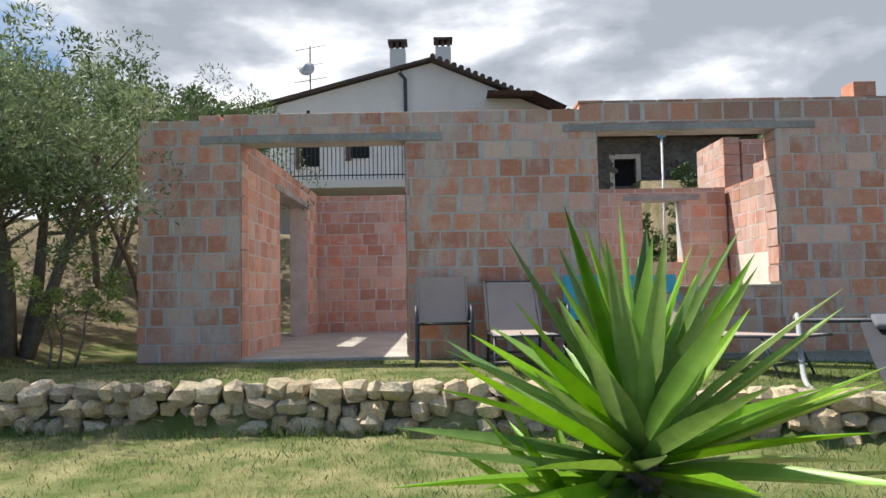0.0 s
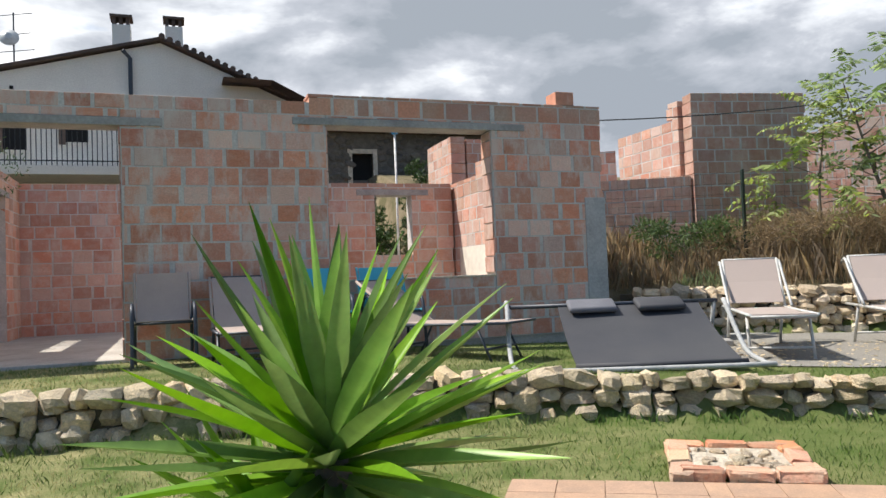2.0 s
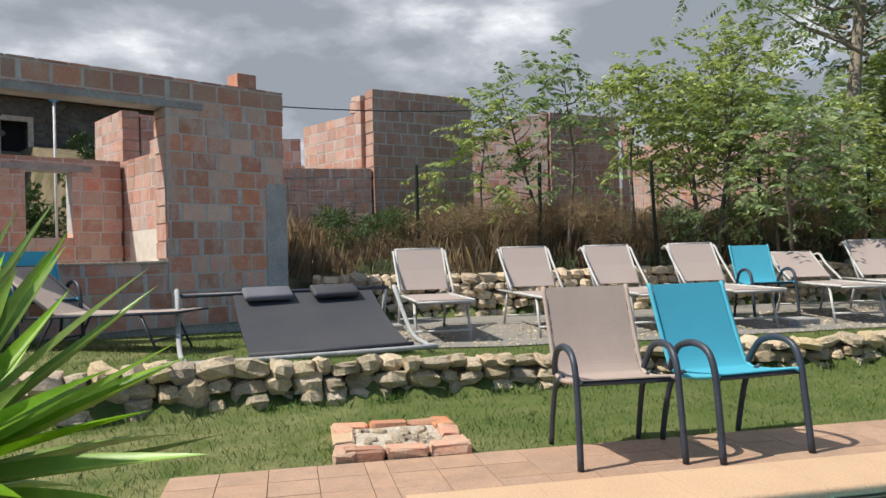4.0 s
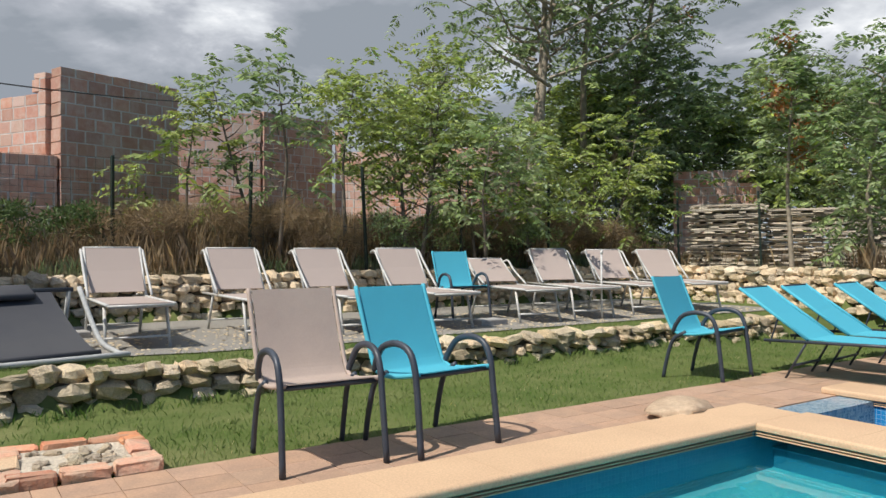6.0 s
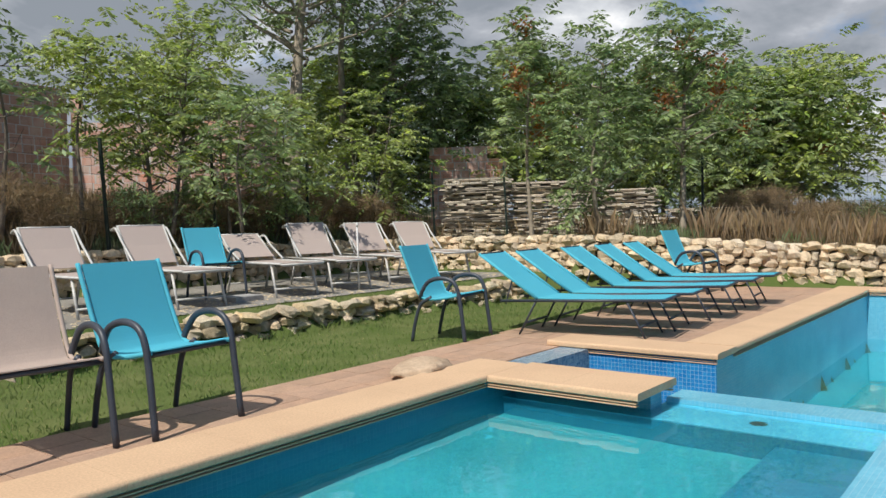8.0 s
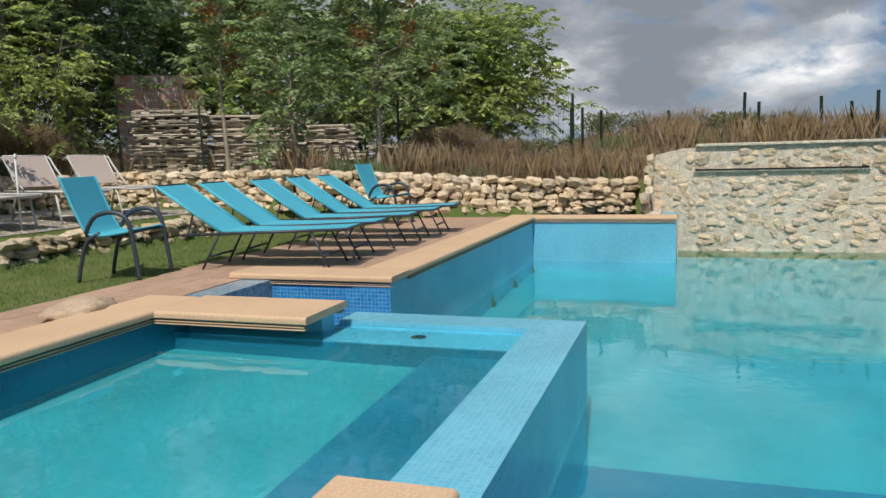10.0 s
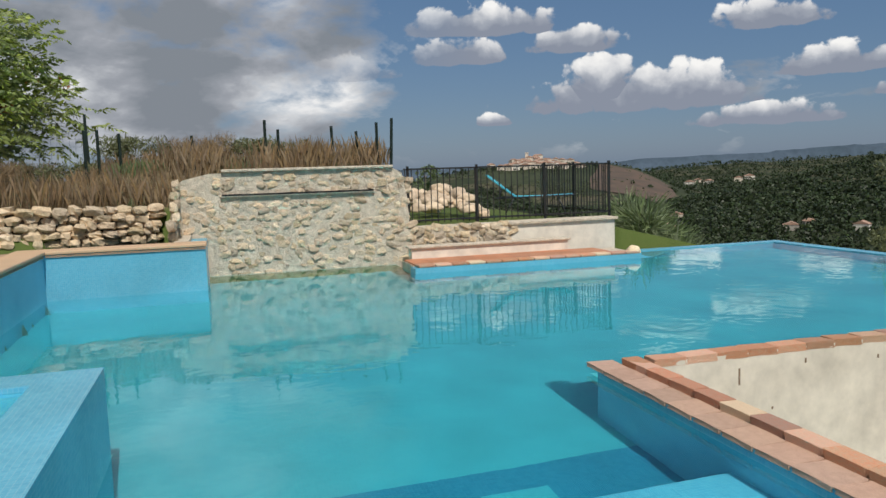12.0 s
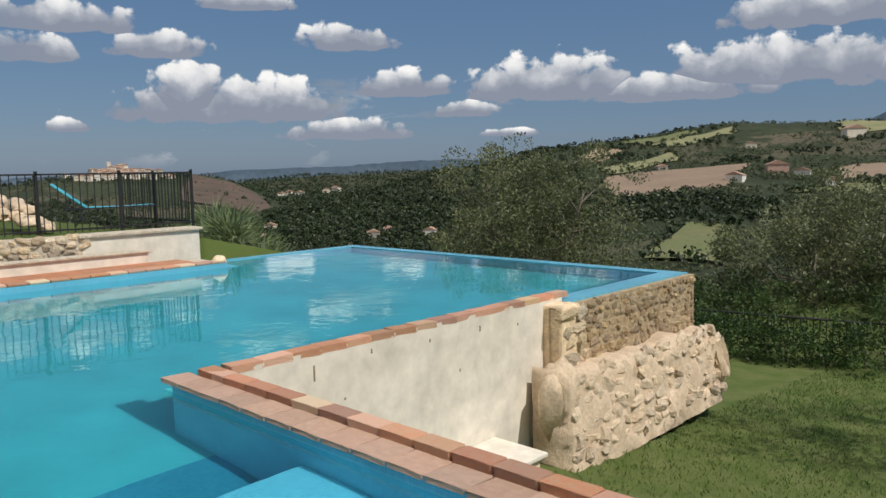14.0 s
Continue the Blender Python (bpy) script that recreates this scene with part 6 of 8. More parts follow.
def gravel_patio():
    """The gravel and slab strip under the pale loungers."""
    bm = bmesh.new()
    n = 40
    rows = []
    for i in range(n + 1):
        u = 0.9 + 9.6 * i / n
        row = []
        for k in range(11):
            v = 6.62 + 0.12 * noise.noise((u * 1.3, 0, 0)) + (9.9 - 6.62) * k / 10
            p = uv(u, v)
            row.append(bm.verts.new((p.x, p.y, float(terrace(np.array(p.x), np.array(p.y))) + 0.010)))
        rows.append(row)
    for a, b in zip(rows, rows[1:]):
        for k in range(10):
            bm.faces.new((a[k], b[k], b[k + 1], a[k + 1]))
    bmesh.ops.recalc_face_normals(bm, faces=bm.faces[:])
    ob = part("gravel_strip", bm, "gravel")
    tagged(ob, "pale gravel strip under the terrace loungers", "gravel", kind="structure")
    rng = random.Random(14)
    ps = []
    for _ in range(1500):
        p = uv(rng.uniform(0.9, 10.2), rng.uniform(6.65, 8.8))
        s = rng.uniform(0.008, 0.03)
        ps.append(Matrix.LocRotScale((p.x, p.y, float(terrace(np.array(p.x), np.array(p.y))) + 0.012), Euler((0, 0, rng.uniform(0, 6))), (s * 1.4, s, s * 0.6)))
    g = thing("gravel", Matrix.Identity(4), "loose pale gravel on the terrace", "gravel", kind="stuff")
    put_stones(g, ps, "stone_pale", 0)
    for u, v in ((1.3, 8.6), (5.55, 7.25)):
        p = uv(u, v)
        ob = part("concrete_block", boxes(((-0.19, -0.14, 0), (0.19, 0.14, 0.07)), bevel=0.01), "concrete")
        ob.matrix_basis = pose(p.x, p.y, 0.215, 0, 0, TURN_UV)
        tagged(ob, "pale concrete parasol base on the gravel", "base block")


def rock_heap():
    """Pale boulders heaped on the slope behind the iron railing."""
    rng = random.Random(61)
    for k in range(44):
        u, v = rng.uniform(14.2, 16.8), rng.uniform(-5.2, -3.5)
        size = rng.uniform(0.11, 0.26)
        z = 0.10 * size + (0.45 * max(0.0, (u - 14.0) / 2.6) + 0.25 * max(0.0, (v + 5.3) / 1.8)) * rng.uniform(0.5, 1.0)
        p = uv(u, v, 0)
        boulder("boulder", (p.x, p.y, z - 0.02), (size, size * rng.uniform(0.6, 0.9), size * rng.uniform(0.5, 0.8)), "pale boulder heaped on the slope behind the railing", "rock", seed=k)["group"] = "rock heap behind the railing"


gravel_patio()
rock_heap()


def closed_pole():
    p = uv(7.15, 7.0, 0.2)
    c = thing("shower_pole", pose(p.x, p.y, p.z), "thin white upright pole with rounded tip", "pole")
    bm = bmesh.new()
    tube(bm, [(0, 0, 0), (0, 0, 0.83)], 0.012, 8)
    part("shaft", bm, "white", c, smooth=True)
    bm = bmesh.new()
    tube(bm, [(0, 0, 0.83), (0.008, 0, 0.86), (0.012, 0, 0.885)], [0.016, 0.02, 0.008], 8)
    part("tip", bm, "white", c, smooth=True)


closed_pole()

# ---- fences, board stacks ----


def fence_posts():
    """Dark green steel posts of the wire fence on the bank."""
    f = thing("wire_fence", Matrix.Identity(4), "dark green steel posts of a thin wire fence on the bank", "fence")
    posts = [(5.9, 10.1), (7.56, 8.45), (8.85, 7.20), (9.95, 5.88), (11.2, 4.9), (12.9, 4.05), (14.9, 3.35), (15.3, 2.2), (15.35, 0.75), (14.6, -2.85), (14.25, -6.25)]
    extra = [(13.39, -5.84), (13.31, -6.03), (13.2, -6.35), (12.63, -7.42), (12.0, -8.43), (11.85, -8.6), (11.27, -9.41), (11.0, -9.8), (10.75, -10.0), (10.59, -10.17)]
    me = None
    tops = {}
    for k, (x, y) in enumerate(posts + extra):
        z = float(ground_height(np.array(x), np.array(y)))
        top = max(2.45 - 0.035 * k, 1.9) if k < len(posts) else 1.62 + 0.3 * random.Random(k).random()
        if me is None:
            ob = part("post", boxes(((-0.02, -0.02, 0), (0.02, 0.02, 1.0)), bevel=0.004), "fence", f)
            me = ob.data
        else:
            ob = new("post", me)
            ob.parent = f
        z = min(z, top - 1.0)
        ob.matrix_basis = Matrix.LocRotScale((x, y, z - 0.1), Euler((random.Random(k).uniform(-0.05, 0.05), random.Random(k + 5).uniform(-0.06, 0.06), 0)), (1, 1, top - z + 0.1))
        tops[k] = (x, y, z, top)
    bm = bmesh.new()
    for k in range(len(posts) - 1):
        (xa, ya, za, ta), (xb, yb, zb, tb) = tops[k], tops[k + 1]
        for t in np.linspace(0.12, 0.97, 9):
            tube(bm, [(xa, ya, za + (ta - za) * t), (xb, yb, zb + (tb - zb) * t)], 0.0022, 3, cap=False)
        n = int(math.hypot(xb - xa, yb - ya) / 0.1)
        for i in range(n):
            s = i / n
            x, y = xa + (xb - xa) * s, ya + (yb - ya) * s
            lo, hi = za + (zb - za) * s, ta + (tb - ta) * s
            tube(bm, [(x, y, lo + 0.12 * (hi - lo)), (x, y, lo + 0.97 * (hi - lo))], 0.0016, 3, cap=False)
    part("wire_mesh", bm, "fence", f, "thin wire mesh")


fence_posts()


def board_stack(name, loc, rz, size, seed, label, most=150):
    """A stack of weathered boards laid crosswise in layers."""
    rng = random.Random(seed)
    s = thing(name, pose(*loc, 0, 0, rz), label, "board stack")
    L, W, H = size
    z = 0.0
    me = None
    rest = bmesh.new()
    count = 0
    layer = 0
    while z < H:
        t = rng.uniform(0.022, 0.045)
        n = rng.randint(5, 8)
        for i in range(n):
            long = layer % 3 != 2
            l = (L if long else W) * rng.uniform(0.86, 1.08)
            w = rng.uniform(0.09, 0.2)
            off = ((i + 0.5) / n - 0.5) * (W if long else L)
            m = Matrix.LocRotScale((rng.uniform(-0.12, 0.12) if long else off, off + rng.uniform(-0.03, 0.03) if long else rng.uniform(-0.12, 0.12), z + t / 2), Euler((rng.uniform(-0.03, 0.03), rng.uniform(-0.02, 0.02), (0 if long else math.pi / 2) + rng.uniform(-0.06, 0.06))), (l, w, t * rng.uniform(0.5, 0.85)))
            edge = i in (0, n - 1) or z > H - 0.1
            if edge and count < most:
                if me is None:
                    ob = part("board", boxes(((-0.5, -0.5, -0.5), (0.5, 0.5, 0.5))), "wood", s)
                    me = ob.data
                else:
                    ob = new("board", me)
                    ob.parent = s
                ob.matrix_basis = m
                count += 1
            else:
                g = bmesh.ops.create_cube(rest, size=1.0)["verts"]
                bmesh.ops.transform(rest, matrix=m, verts=g)
        z += t
        layer += 1
    ob = part("board_rest", rest, "wood_stack", s)
    ob["kind"] = "stuff"


def gz(x, y):
    return float(ground_height(np.array(float(x)), np.array(float(y))))


board_stack("board_stack", (16.6, 1.45, 0.52), 92, (1.35, 1.2, 1.46), 1, "tall stack of grey weathered scaffold boards")
board_stack("board_stack", (16.8, -0.2, 0.5), 90, (1.75, 1.2, 1.38), 2, "stack of weathered boards with loose ends on top")
board_stack("board_stack", (16.9, -1.75, 0.5), 88, (1.1, 1.0, 1.15), 3, "shorter stack of brown weathered boards", 60)
board_stack("board_stack", (16.6, -3.45, 0.5), 75, (1.7, 1.0, 0.72), 4, "low stack of grey boards in dry grass", 60)


def tarp():
    """Crumpled pale netting on the upper wall."""
    bm = bmesh.new()
    n = 16
    grid = []
    for i in range(n + 1):
        row = []
        for k in range(7):
            x, y = -0.9 + 1.8 * i / n, -0.22 + 0.44 * k / 6
            z = 0.16 * (1 - abs(y) / 0.3) * (0.6 + 0.8 * noise.noise((x * 3, y * 6, 1))) + 0.06 * noise.noise((x * 9, y * 9, 4)) + 0.05
            row.append(bm.verts.new((x, y, max(0.0, z))))
        grid.append(row)
    for a, b in zip(grid, grid[1:]):
        for k in range(6):
            bm.faces.new((a[k], b[k], b[k + 1], a[k + 1]))
    bmesh.ops.solidify(bm, geom=bm.faces[:], thickness=0.01)
    ob = part("tarpaulin", bm, "sheet_pale", smooth=True)
    ob.matrix_basis = pose(13.45, 0.0, 0.62, 0, 0, 80)
    tagged(ob, "crumpled pale green tarpaulin lying on the stone wall", "tarpaulin")


M["sheet_pale"] = material("pale_tarpaulin", (0.50, 0.52, 0.43), 0.7, (0.38, 0.42, 0.34), 5, 40, 0.2)
tarp()


def water_butt():
    c = thing("white_tank", pose(16.2, -4.55, 0.5, 0, 0, 40), "white plastic crate with dark top in dry grass", "tank")
    part("body", boxes(((-0.3, -0.3, 0), (0.3, 0.3, 0.62)), bevel=0.04), "white", c)
    part("lid", boxes(((-0.18, -0.18, 0.62), (0.18, 0.18, 0.82)), bevel=0.02), "metal_dark", c)


water_butt()

# ---- plants ----


def yucca():
    y = thing("yucca", pose(0.53, 2.06, -0.02), "large yucca rosette with stiff pointed green leaves", "yucca plant")
    bm = bmesh.new()
    tube(bm, [(0, 0, 0), (0.01, 0, 0.3), (0, 0, 0.62)], [0.075, 0.07, 0.05], 10)
    part("stem", bm, "bark", y)
    rng = random.Random(12)
    shapes = []
    for k in range(7):
        bm = bmesh.new()
        n = 8
        droop = rng.uniform(-0.05, 0.10)
        side = rng.uniform(-0.03, 0.03)
        rows = []
        for i in range(n + 1):
            t = i / n
            w = 0.036 * min(1.0, 0.55 + 1.6 * t) * (1 - max(0, (t - 0.45) / 0.55) ** 1.35) + 0.0006
            x = t
            z = -droop * t * t
            yy = side * t * t
            f = 0.55 * w
            rows.append([bm.verts.new((x, yy + w, z + f)), bm.verts.new((x, yy + 0.4 * w, z)), bm.verts.new((x, yy - 0.4 * w, z)), bm.verts.new((x, yy - w, z + f))])
        for r, s in zip(rows, rows[1:]):
            for a in range(3):
                bm.faces.new((r[a], r[a + 1], s[a + 1], s[a]))
        bm.normal_update()
        me = bpy.data.meshes.new("leaf")
        bm.to_mesh(me)
        bm.free()
        me.shade_smooth()
        me.materials.append(M["yucca"])
        shapes.append(me)
    n = 104
    for i in range(n):
        t = (i + 0.5) / n
        el = 83 - 122 * t ** 0.80 + rng.uniform(-7, 7)
        az = i * 137.508 + rng.uniform(-9, 9)
        l = (0.63 if el > 45 else 0.66) * rng.uniform(0.84, 1.08)
        wide = rng.uniform(0.85, 1.1)
        m = Matrix.Translation((0, 0, 0.66 - 0.16 * t)) @ pose(0, 0, 0, 0, 0, az) @ pose(0, 0, 0, 0, -el, 0) @ pose(0.02, 0, 0, rng.uniform(-18, 18), 0, 0)
        ob = new("leaf", rng.choice(shapes))
        ob.parent = y
        ob.matrix_basis = m @ Matrix.Diagonal((l, wide, 1, 1))
    # a lower offset rosette at its foot
    for i in range(34):
        el = 70 - 95 * ((i + 0.5) / 34) + rng.uniform(-8, 8)
        m = Matrix.Translation((-0.16, 0.12, 0.38)) @ pose(0, 0, 0, 0, 0, i * 137.5 + 40) @ pose(0, 0, 0, 0, -el, 0)
        ob = new("leaf", rng.choice(shapes))
        ob.parent = y
        ob.matrix_basis = m @ Matrix.Diagonal((rng.uniform(0.36, 0.5), 0.8, 1, 1))


yucca()


def unit(v):
    return v / np.maximum(1e-9, np.linalg.norm(v, axis=-1, keepdims=True))


def leaf_quads(o, d, n, length, width):
    """Pointed leaves: base o, direction d, face normal n."""
    s = unit(np.cross(d, n)) * (np.asarray(width)[..., None] if np.ndim(width) else width)
    L = np.asarray(length)[..., None] if np.ndim(length) else length
    mid = o + d * L * 0.45
    v = np.stack([o, mid + s * 0.5, o + d * L, mid - s * 0.5], 1).reshape(-1, 3)
    f = np.arange(len(v)).reshape(-1, 4)
    return v, f


def pinnate(rng, o, d, size, pairs=8, leaflet=0.12, droop=0.35):
    """Compound leaves: leaflets in pairs along a drooping stalk."""
    k = len(o)
    up = np.array([0, 0, 1.0])
    side = unit(np.cross(d, up) + 1e-6)
    vs = []
    for i in range(pairs):
        t = (i + 1.2) / (pairs + 0.4)
        base = o + d * (size * t)[:, None] - up * (droop * size * t * t)[:, None]
        for sgn in (1, -1):
            dd = unit(side * sgn + 0.35 * d - up * (0.25 + 0.5 * rng.random((k, 1))) + 0.15 * rng.normal(size=(k, 3)))
            nn = unit(0.7 * up + 0.75 * rng.normal(size=(k, 3)))
            ll = leaflet * size / 0.45 * (1.05 - 0.45 * abs(t - 0.45)) * (0.85 + 0.3 * rng.random(k))
            vs.append(leaf_quads(base, dd, nn, ll, ll * 0.34)[0])
    v = np.concatenate(vs)
    return v, np.arange(len(v)).reshape(-1, 4)


def limb_lines(rng, base, top, count, spread, start, upward=0.5):
    """Limbs leaving a stem between start and its top."""
    out = []
    base, top = np.array(base, float), np.array(top, float)
    for i in range(count):
        t = start + (1 - start) * ((i + rng.random()) / count)
        a = i * 2.4 + rng.uniform(-0.5, 0.5)
        p = base + (top - base) * t
        l = spread * (1.15 - 0.65 * t) * rng.uniform(0.65, 1.2)
        e = p + np.array([math.cos(a) * l, math.sin(a) * l, upward * l * rng.uniform(0.5, 1.3)])
        m = (p + e) / 2 + np.array([0, 0, -0.06 * l]) + 0.07 * l * rng.normal(size=3)
        out.append((p, m, e))
    return out


def feather_tree(name, x, y, z, height, spread, leaves, seed, label, mat="leaf", bark="bark", r=0.045, start=0.35, size=0.45, pairs=9, leaflet=0.13, limbs=16, stems=1, group="", bare=0.0, red=0):
    """A tree of heaven: slim stems, open limbs and long feathered leaves."""
    rng = np.random.default_rng(seed)
    leaves = int(leaves * 1.5)
    tr = thing(name, pose(x, y, z), label, "tree", group)
    tips = []
    for s in range(stems):
        off = np.array([rng.uniform(-0.3, 0.3), rng.uniform(-0.3, 0.3), 0]) * (stems > 1)
        lean = np.array([rng.uniform(-0.08, 0.08) + off[0] * 0.9, rng.uniform(-0.08, 0.08) + off[1] * 0.9, 1.0]) * height * (1 - 0.18 * s * rng.random())
        base, top = off, off + lean
        bm = bmesh.new()
        mid = (base + top) / 2 + 0.03 * height * rng.normal(size=3) * np.array([1, 1, 0])
        line = smooth_line([base - np.array([0, 0, 0.1]), (base + mid) / 2, mid, (mid + top) / 2, top], 3)
        tube(bm, line, [r * (1 - 0.85 * i / (len(line) - 1)) for i in range(len(line))], 7)
        part("trunk", bm, bark, tr, smooth=True)
        bm = bmesh.new()
        for p, m, e in limb_lines(rng, base, top, limbs, spread, start):
            tube(bm, [p, m, e], [r * 0.32, r * 0.22, r * 0.08], 5, cap=False)
            tips += [e, e, (m + e) / 2]
        tips += [top, top, top]
        ob = part("branchwork", bm, bark, tr)
        ob["kind"] = "stuff"
    tips = np.array(tips)
    pick = tips[rng.integers(0, len(tips), leaves)]
    o = pick + rng.normal(size=(leaves, 3)) * np.array([0.22, 0.22, 0.26]) * spread
    a = rng.uniform(0, 2 * np.pi, leaves)
    d = unit(np.stack([np.cos(a), np.sin(a), rng.uniform(-0.5, 1.0, leaves)], -1) + 0.4 * unit(o - np.array([0, 0, height * 0.6])))
    v, f = pinnate(rng, o, d, size * rng.uniform(0.7, 1.2, leaves), pairs, leaflet)
    crown = raw("crown", v, f, mat, tr)
    if red:
        pk = tips[rng.integers(0, len(tips), red)]
        oo = np.repeat(pk, 60, 0) + rng.normal(size=(red * 60, 3)) * 0.10
        dd = unit(rng.normal(size=(red * 60, 3)))
        v, f = leaf_quads(oo, dd, unit(rng.normal(size=(red * 60, 3))), 0.085, 0.045)
        sc = raw("seed_tuft", v, f, "leaf_red", tr)
        sc["label"], sc["kind"] = "rusty seed clusters", "stuff"
    return tr


def bush_leaves(rng, centres, radii, count, length, width):
    c = rng.integers(0, len(centres), count)
    dirs = unit(rng.normal(size=(count, 3)))
    rad = radii[c][:, None] * (0.55 + 0.5 * rng.random((count, 1)) ** 0.5)
    o = centres[c] + dirs * rad * np.array([1, 1, 0.85])
    d = unit(dirs * 0.7 + 0.8 * rng.normal(size=(count, 3)) + np.array([0, 0, 0.25]))
    return leaf_quads(o, d, unit(rng.normal(size=(count, 3)) + dirs), length * (0.7 + 0.6 * rng.random(count)), width * (0.7 + 0.6 * rng.random(count)))


def leafy_tree(name, x, y, z, height, spread, seed, label, mat="leaf_olive", bark="bark", count=9000, length=0.07, width=0.02, clumps=40, stems=3, low=0.35, r=0.06, category="tree"):
    """An olive-like tree: several leaning stems and a loose crown of small clumps."""
    rng = np.random.default_rng(seed)
    tr = thing(name, pose(x, y, z), label, category)
    ends = []
    for s in range(stems):
        a = 2 * math.pi * s / stems + rng.uniform(-0.4, 0.4)
        q = spread * rng.uniform(0.35, 0.7)
        b = np.array([math.cos(a) * 0.12, math.sin(a) * 0.12, -0.1])
        t = np.array([math.cos(a) * q, math.sin(a) * q, height * rng.uniform(0.62, 0.85)])
        line = smooth_line([b, b * 0.6 + t * 0.3 + np.array([0.05, 0, 0.06]), b * 0.3 + t * 0.65, t], 4)
        bm = bmesh.new()
        tube(bm, line, [r * (1 - 0.75 * i / (len(line) - 1)) for i in range(len(line))], 8)
        part("trunk", bm, bark, tr, smooth=True)
        bm = bmesh.new()
        for p, m, e in limb_lines(rng, line[len(line) // 2], line[-1], 8, spread * 0.75, 0.0, 0.7):
            tube(bm, [p, m, e], [r * 0.3, r * 0.2, r * 0.06], 5, cap=False)
            ends.append(e)
        part("branchwork", bm, bark, tr)["kind"] = "stuff"
    ends = np.array(ends)
    pick = ends[rng.integers(0, len(ends), clumps)] + rng.normal(size=(clumps, 3)) * spread * 0.22
    pick[:, 2] = np.clip(pick[:, 2], low * height, height * 1.05)
    v, f = bush_leaves(rng, pick, spread * rng.uniform(0.10, 0.26, clumps), count, length, width)
    raw("crown", v, f, mat, tr)
    return tr


# the olives beside the building
leafy_tree("olive_tree", -4.6, 8.1, 0.5, 3.2, 1.3, 1, "olive tree with several leaning grey stems", count=24000, clumps=150, stems=5, low=0.2, r=0.085)
leafy_tree("olive_tree", -5.4, 7.6, 0.5, 3.6, 1.4, 2, "olive tree with loose silvery crown", count=18000, clumps=110, stems=4, low=0.2, r=0.08)
leafy_tree("olive_tree", -6.3, 9.8, 0.5, 3.9, 1.8, 3, "olive tree standing behind the building corner", count=11000, clumps=65, stems=3, low=0.15, r=0.08, mat="leaf_deep")
leafy_tree("olive_tree", -4.4, 11.5, 0.6, 3.6, 1.8, 4, "dense olive tree behind the block building", count=11000, clumps=65, stems=3, low=0.12, mat="leaf_deep")
leafy_tree("shrub", -3.85, 7.6, 0.42, 0.9, 0.45, 5, "small light green shrub at the wall corner", mat="leaf_light", count=2200, clumps=18, stems=3, low=0.1, r=0.015, category="shrub", length=0.05)
leafy_tree("shrub", -4.7, 6.9, 0.42, 0.55, 0.35, 6, "tuft of bright green weeds under the olives", mat="leaf_light", count=1800, clumps=14, stems=3, low=0.05, r=0.012, category="shrub", length=0.07)
leafy_tree("shrub", -5.4, 6.9, 0.42, 1.0, 0.6, 7, "dark green shrub under the olives", mat="leaf", count=3000, clumps=22, stems=3, low=0.05, r=0.012, category="shrub", length=0.06)
leafy_tree("green_tree", 7.2, 15.5, 1.6, 3.2, 0.9, 8, "slim green tree behind the unfinished building", mat="leaf", count=4000, clumps=26, stems=2, category="tree")

for k, (x, y, h, w) in enumerate(((-7.5, 11.5, 4.0, 2.0), (-9.5, 9.0, 3.8, 2.0), (-6.8, 15.0, 4.2, 2.2), (-11.0, 13.0, 4.5, 2.4), (-8.2, 7.6, 3.0, 1.5), (-6.0, 17.5, 3.2, 1.5))):
    leafy_tree("background_tree", x, y, gz(x, y) - 0.1, h, w, 300 + k, "dense dark green tree among the olives", mat="leaf_deep", count=12000, length=0.12, width=0.045, clumps=70, stems=4, low=0.04)
for k, (x, y) in enumerate(((4.6, 15.2), (3.6, 15.6), (5.8, 15.4), (2.6, 16.0))):
    leafy_tree("shrub", x, y, gz(x, y) - 0.1, 1.5, 0.8, 320 + k, "dark green shrub behind the unfinished rooms", mat="leaf_dark", count=3000, length=0.09, width=0.035, clumps=26, stems=4, low=0.02, r=0.02, category="shrub")

# young trees of heaven along the fence
SAP = "young trees along the fence"
feather_tree("feather_sapling", 8.6, 8.15, 1.15, 2.0, 0.6, 48, 11, "young tree of heaven with long feathered leaves", "leaf_light", r=0.03, limbs=10, group=SAP, start=0.15, size=0.55, pairs=11, leaflet=0.11)
feather_tree("feather_sapling", 9.45, 7.15, 1.15, 2.45, 0.62, 80, 12, "slim tree of heaven with dark feathered leaves", "leaf", r=0.035, limbs=14, group=SAP, start=0.25, stems=2)
feather_tree("feather_sapling", 10.05, 6.35, 1.15, 2.6, 0.6, 65, 13, "slim tree of heaven with yellowing top", "leaf_light", r=0.035, limbs=12, group=SAP, start=0.45)
feather_tree("feather_sapling", 10.7, 5.55, 1.1, 2.8, 1.0, 270, 14, "bushy tree of heaven with light green crown", "leaf_light", r=0.04, limbs=22, group=SAP, start=0.18, stems=2)
feather_tree("feather_sapling", 11.3, 4.6, 1.05, 2.0, 0.85, 130, 15, "low tree of heaven over the fence", "leaf", r=0.03, limbs=14, group=SAP, start=0.1, stems=2)
feather_tree("feather_sapling", 12.6, 4.3, 1.0, 2.0, 0.8, 120, 16, "light green sapling beside the wire fence", "leaf_light", r=0.03, limbs=12, group=SAP, start=0.1)
feather_tree("feather_sapling", 14.3, 3.6, 1.0, 2.3, 1.0, 150, 17, "green sapling between fence and board stacks", "leaf_light", r=0.03, limbs=12, group=SAP, start=0.1, stems=2)

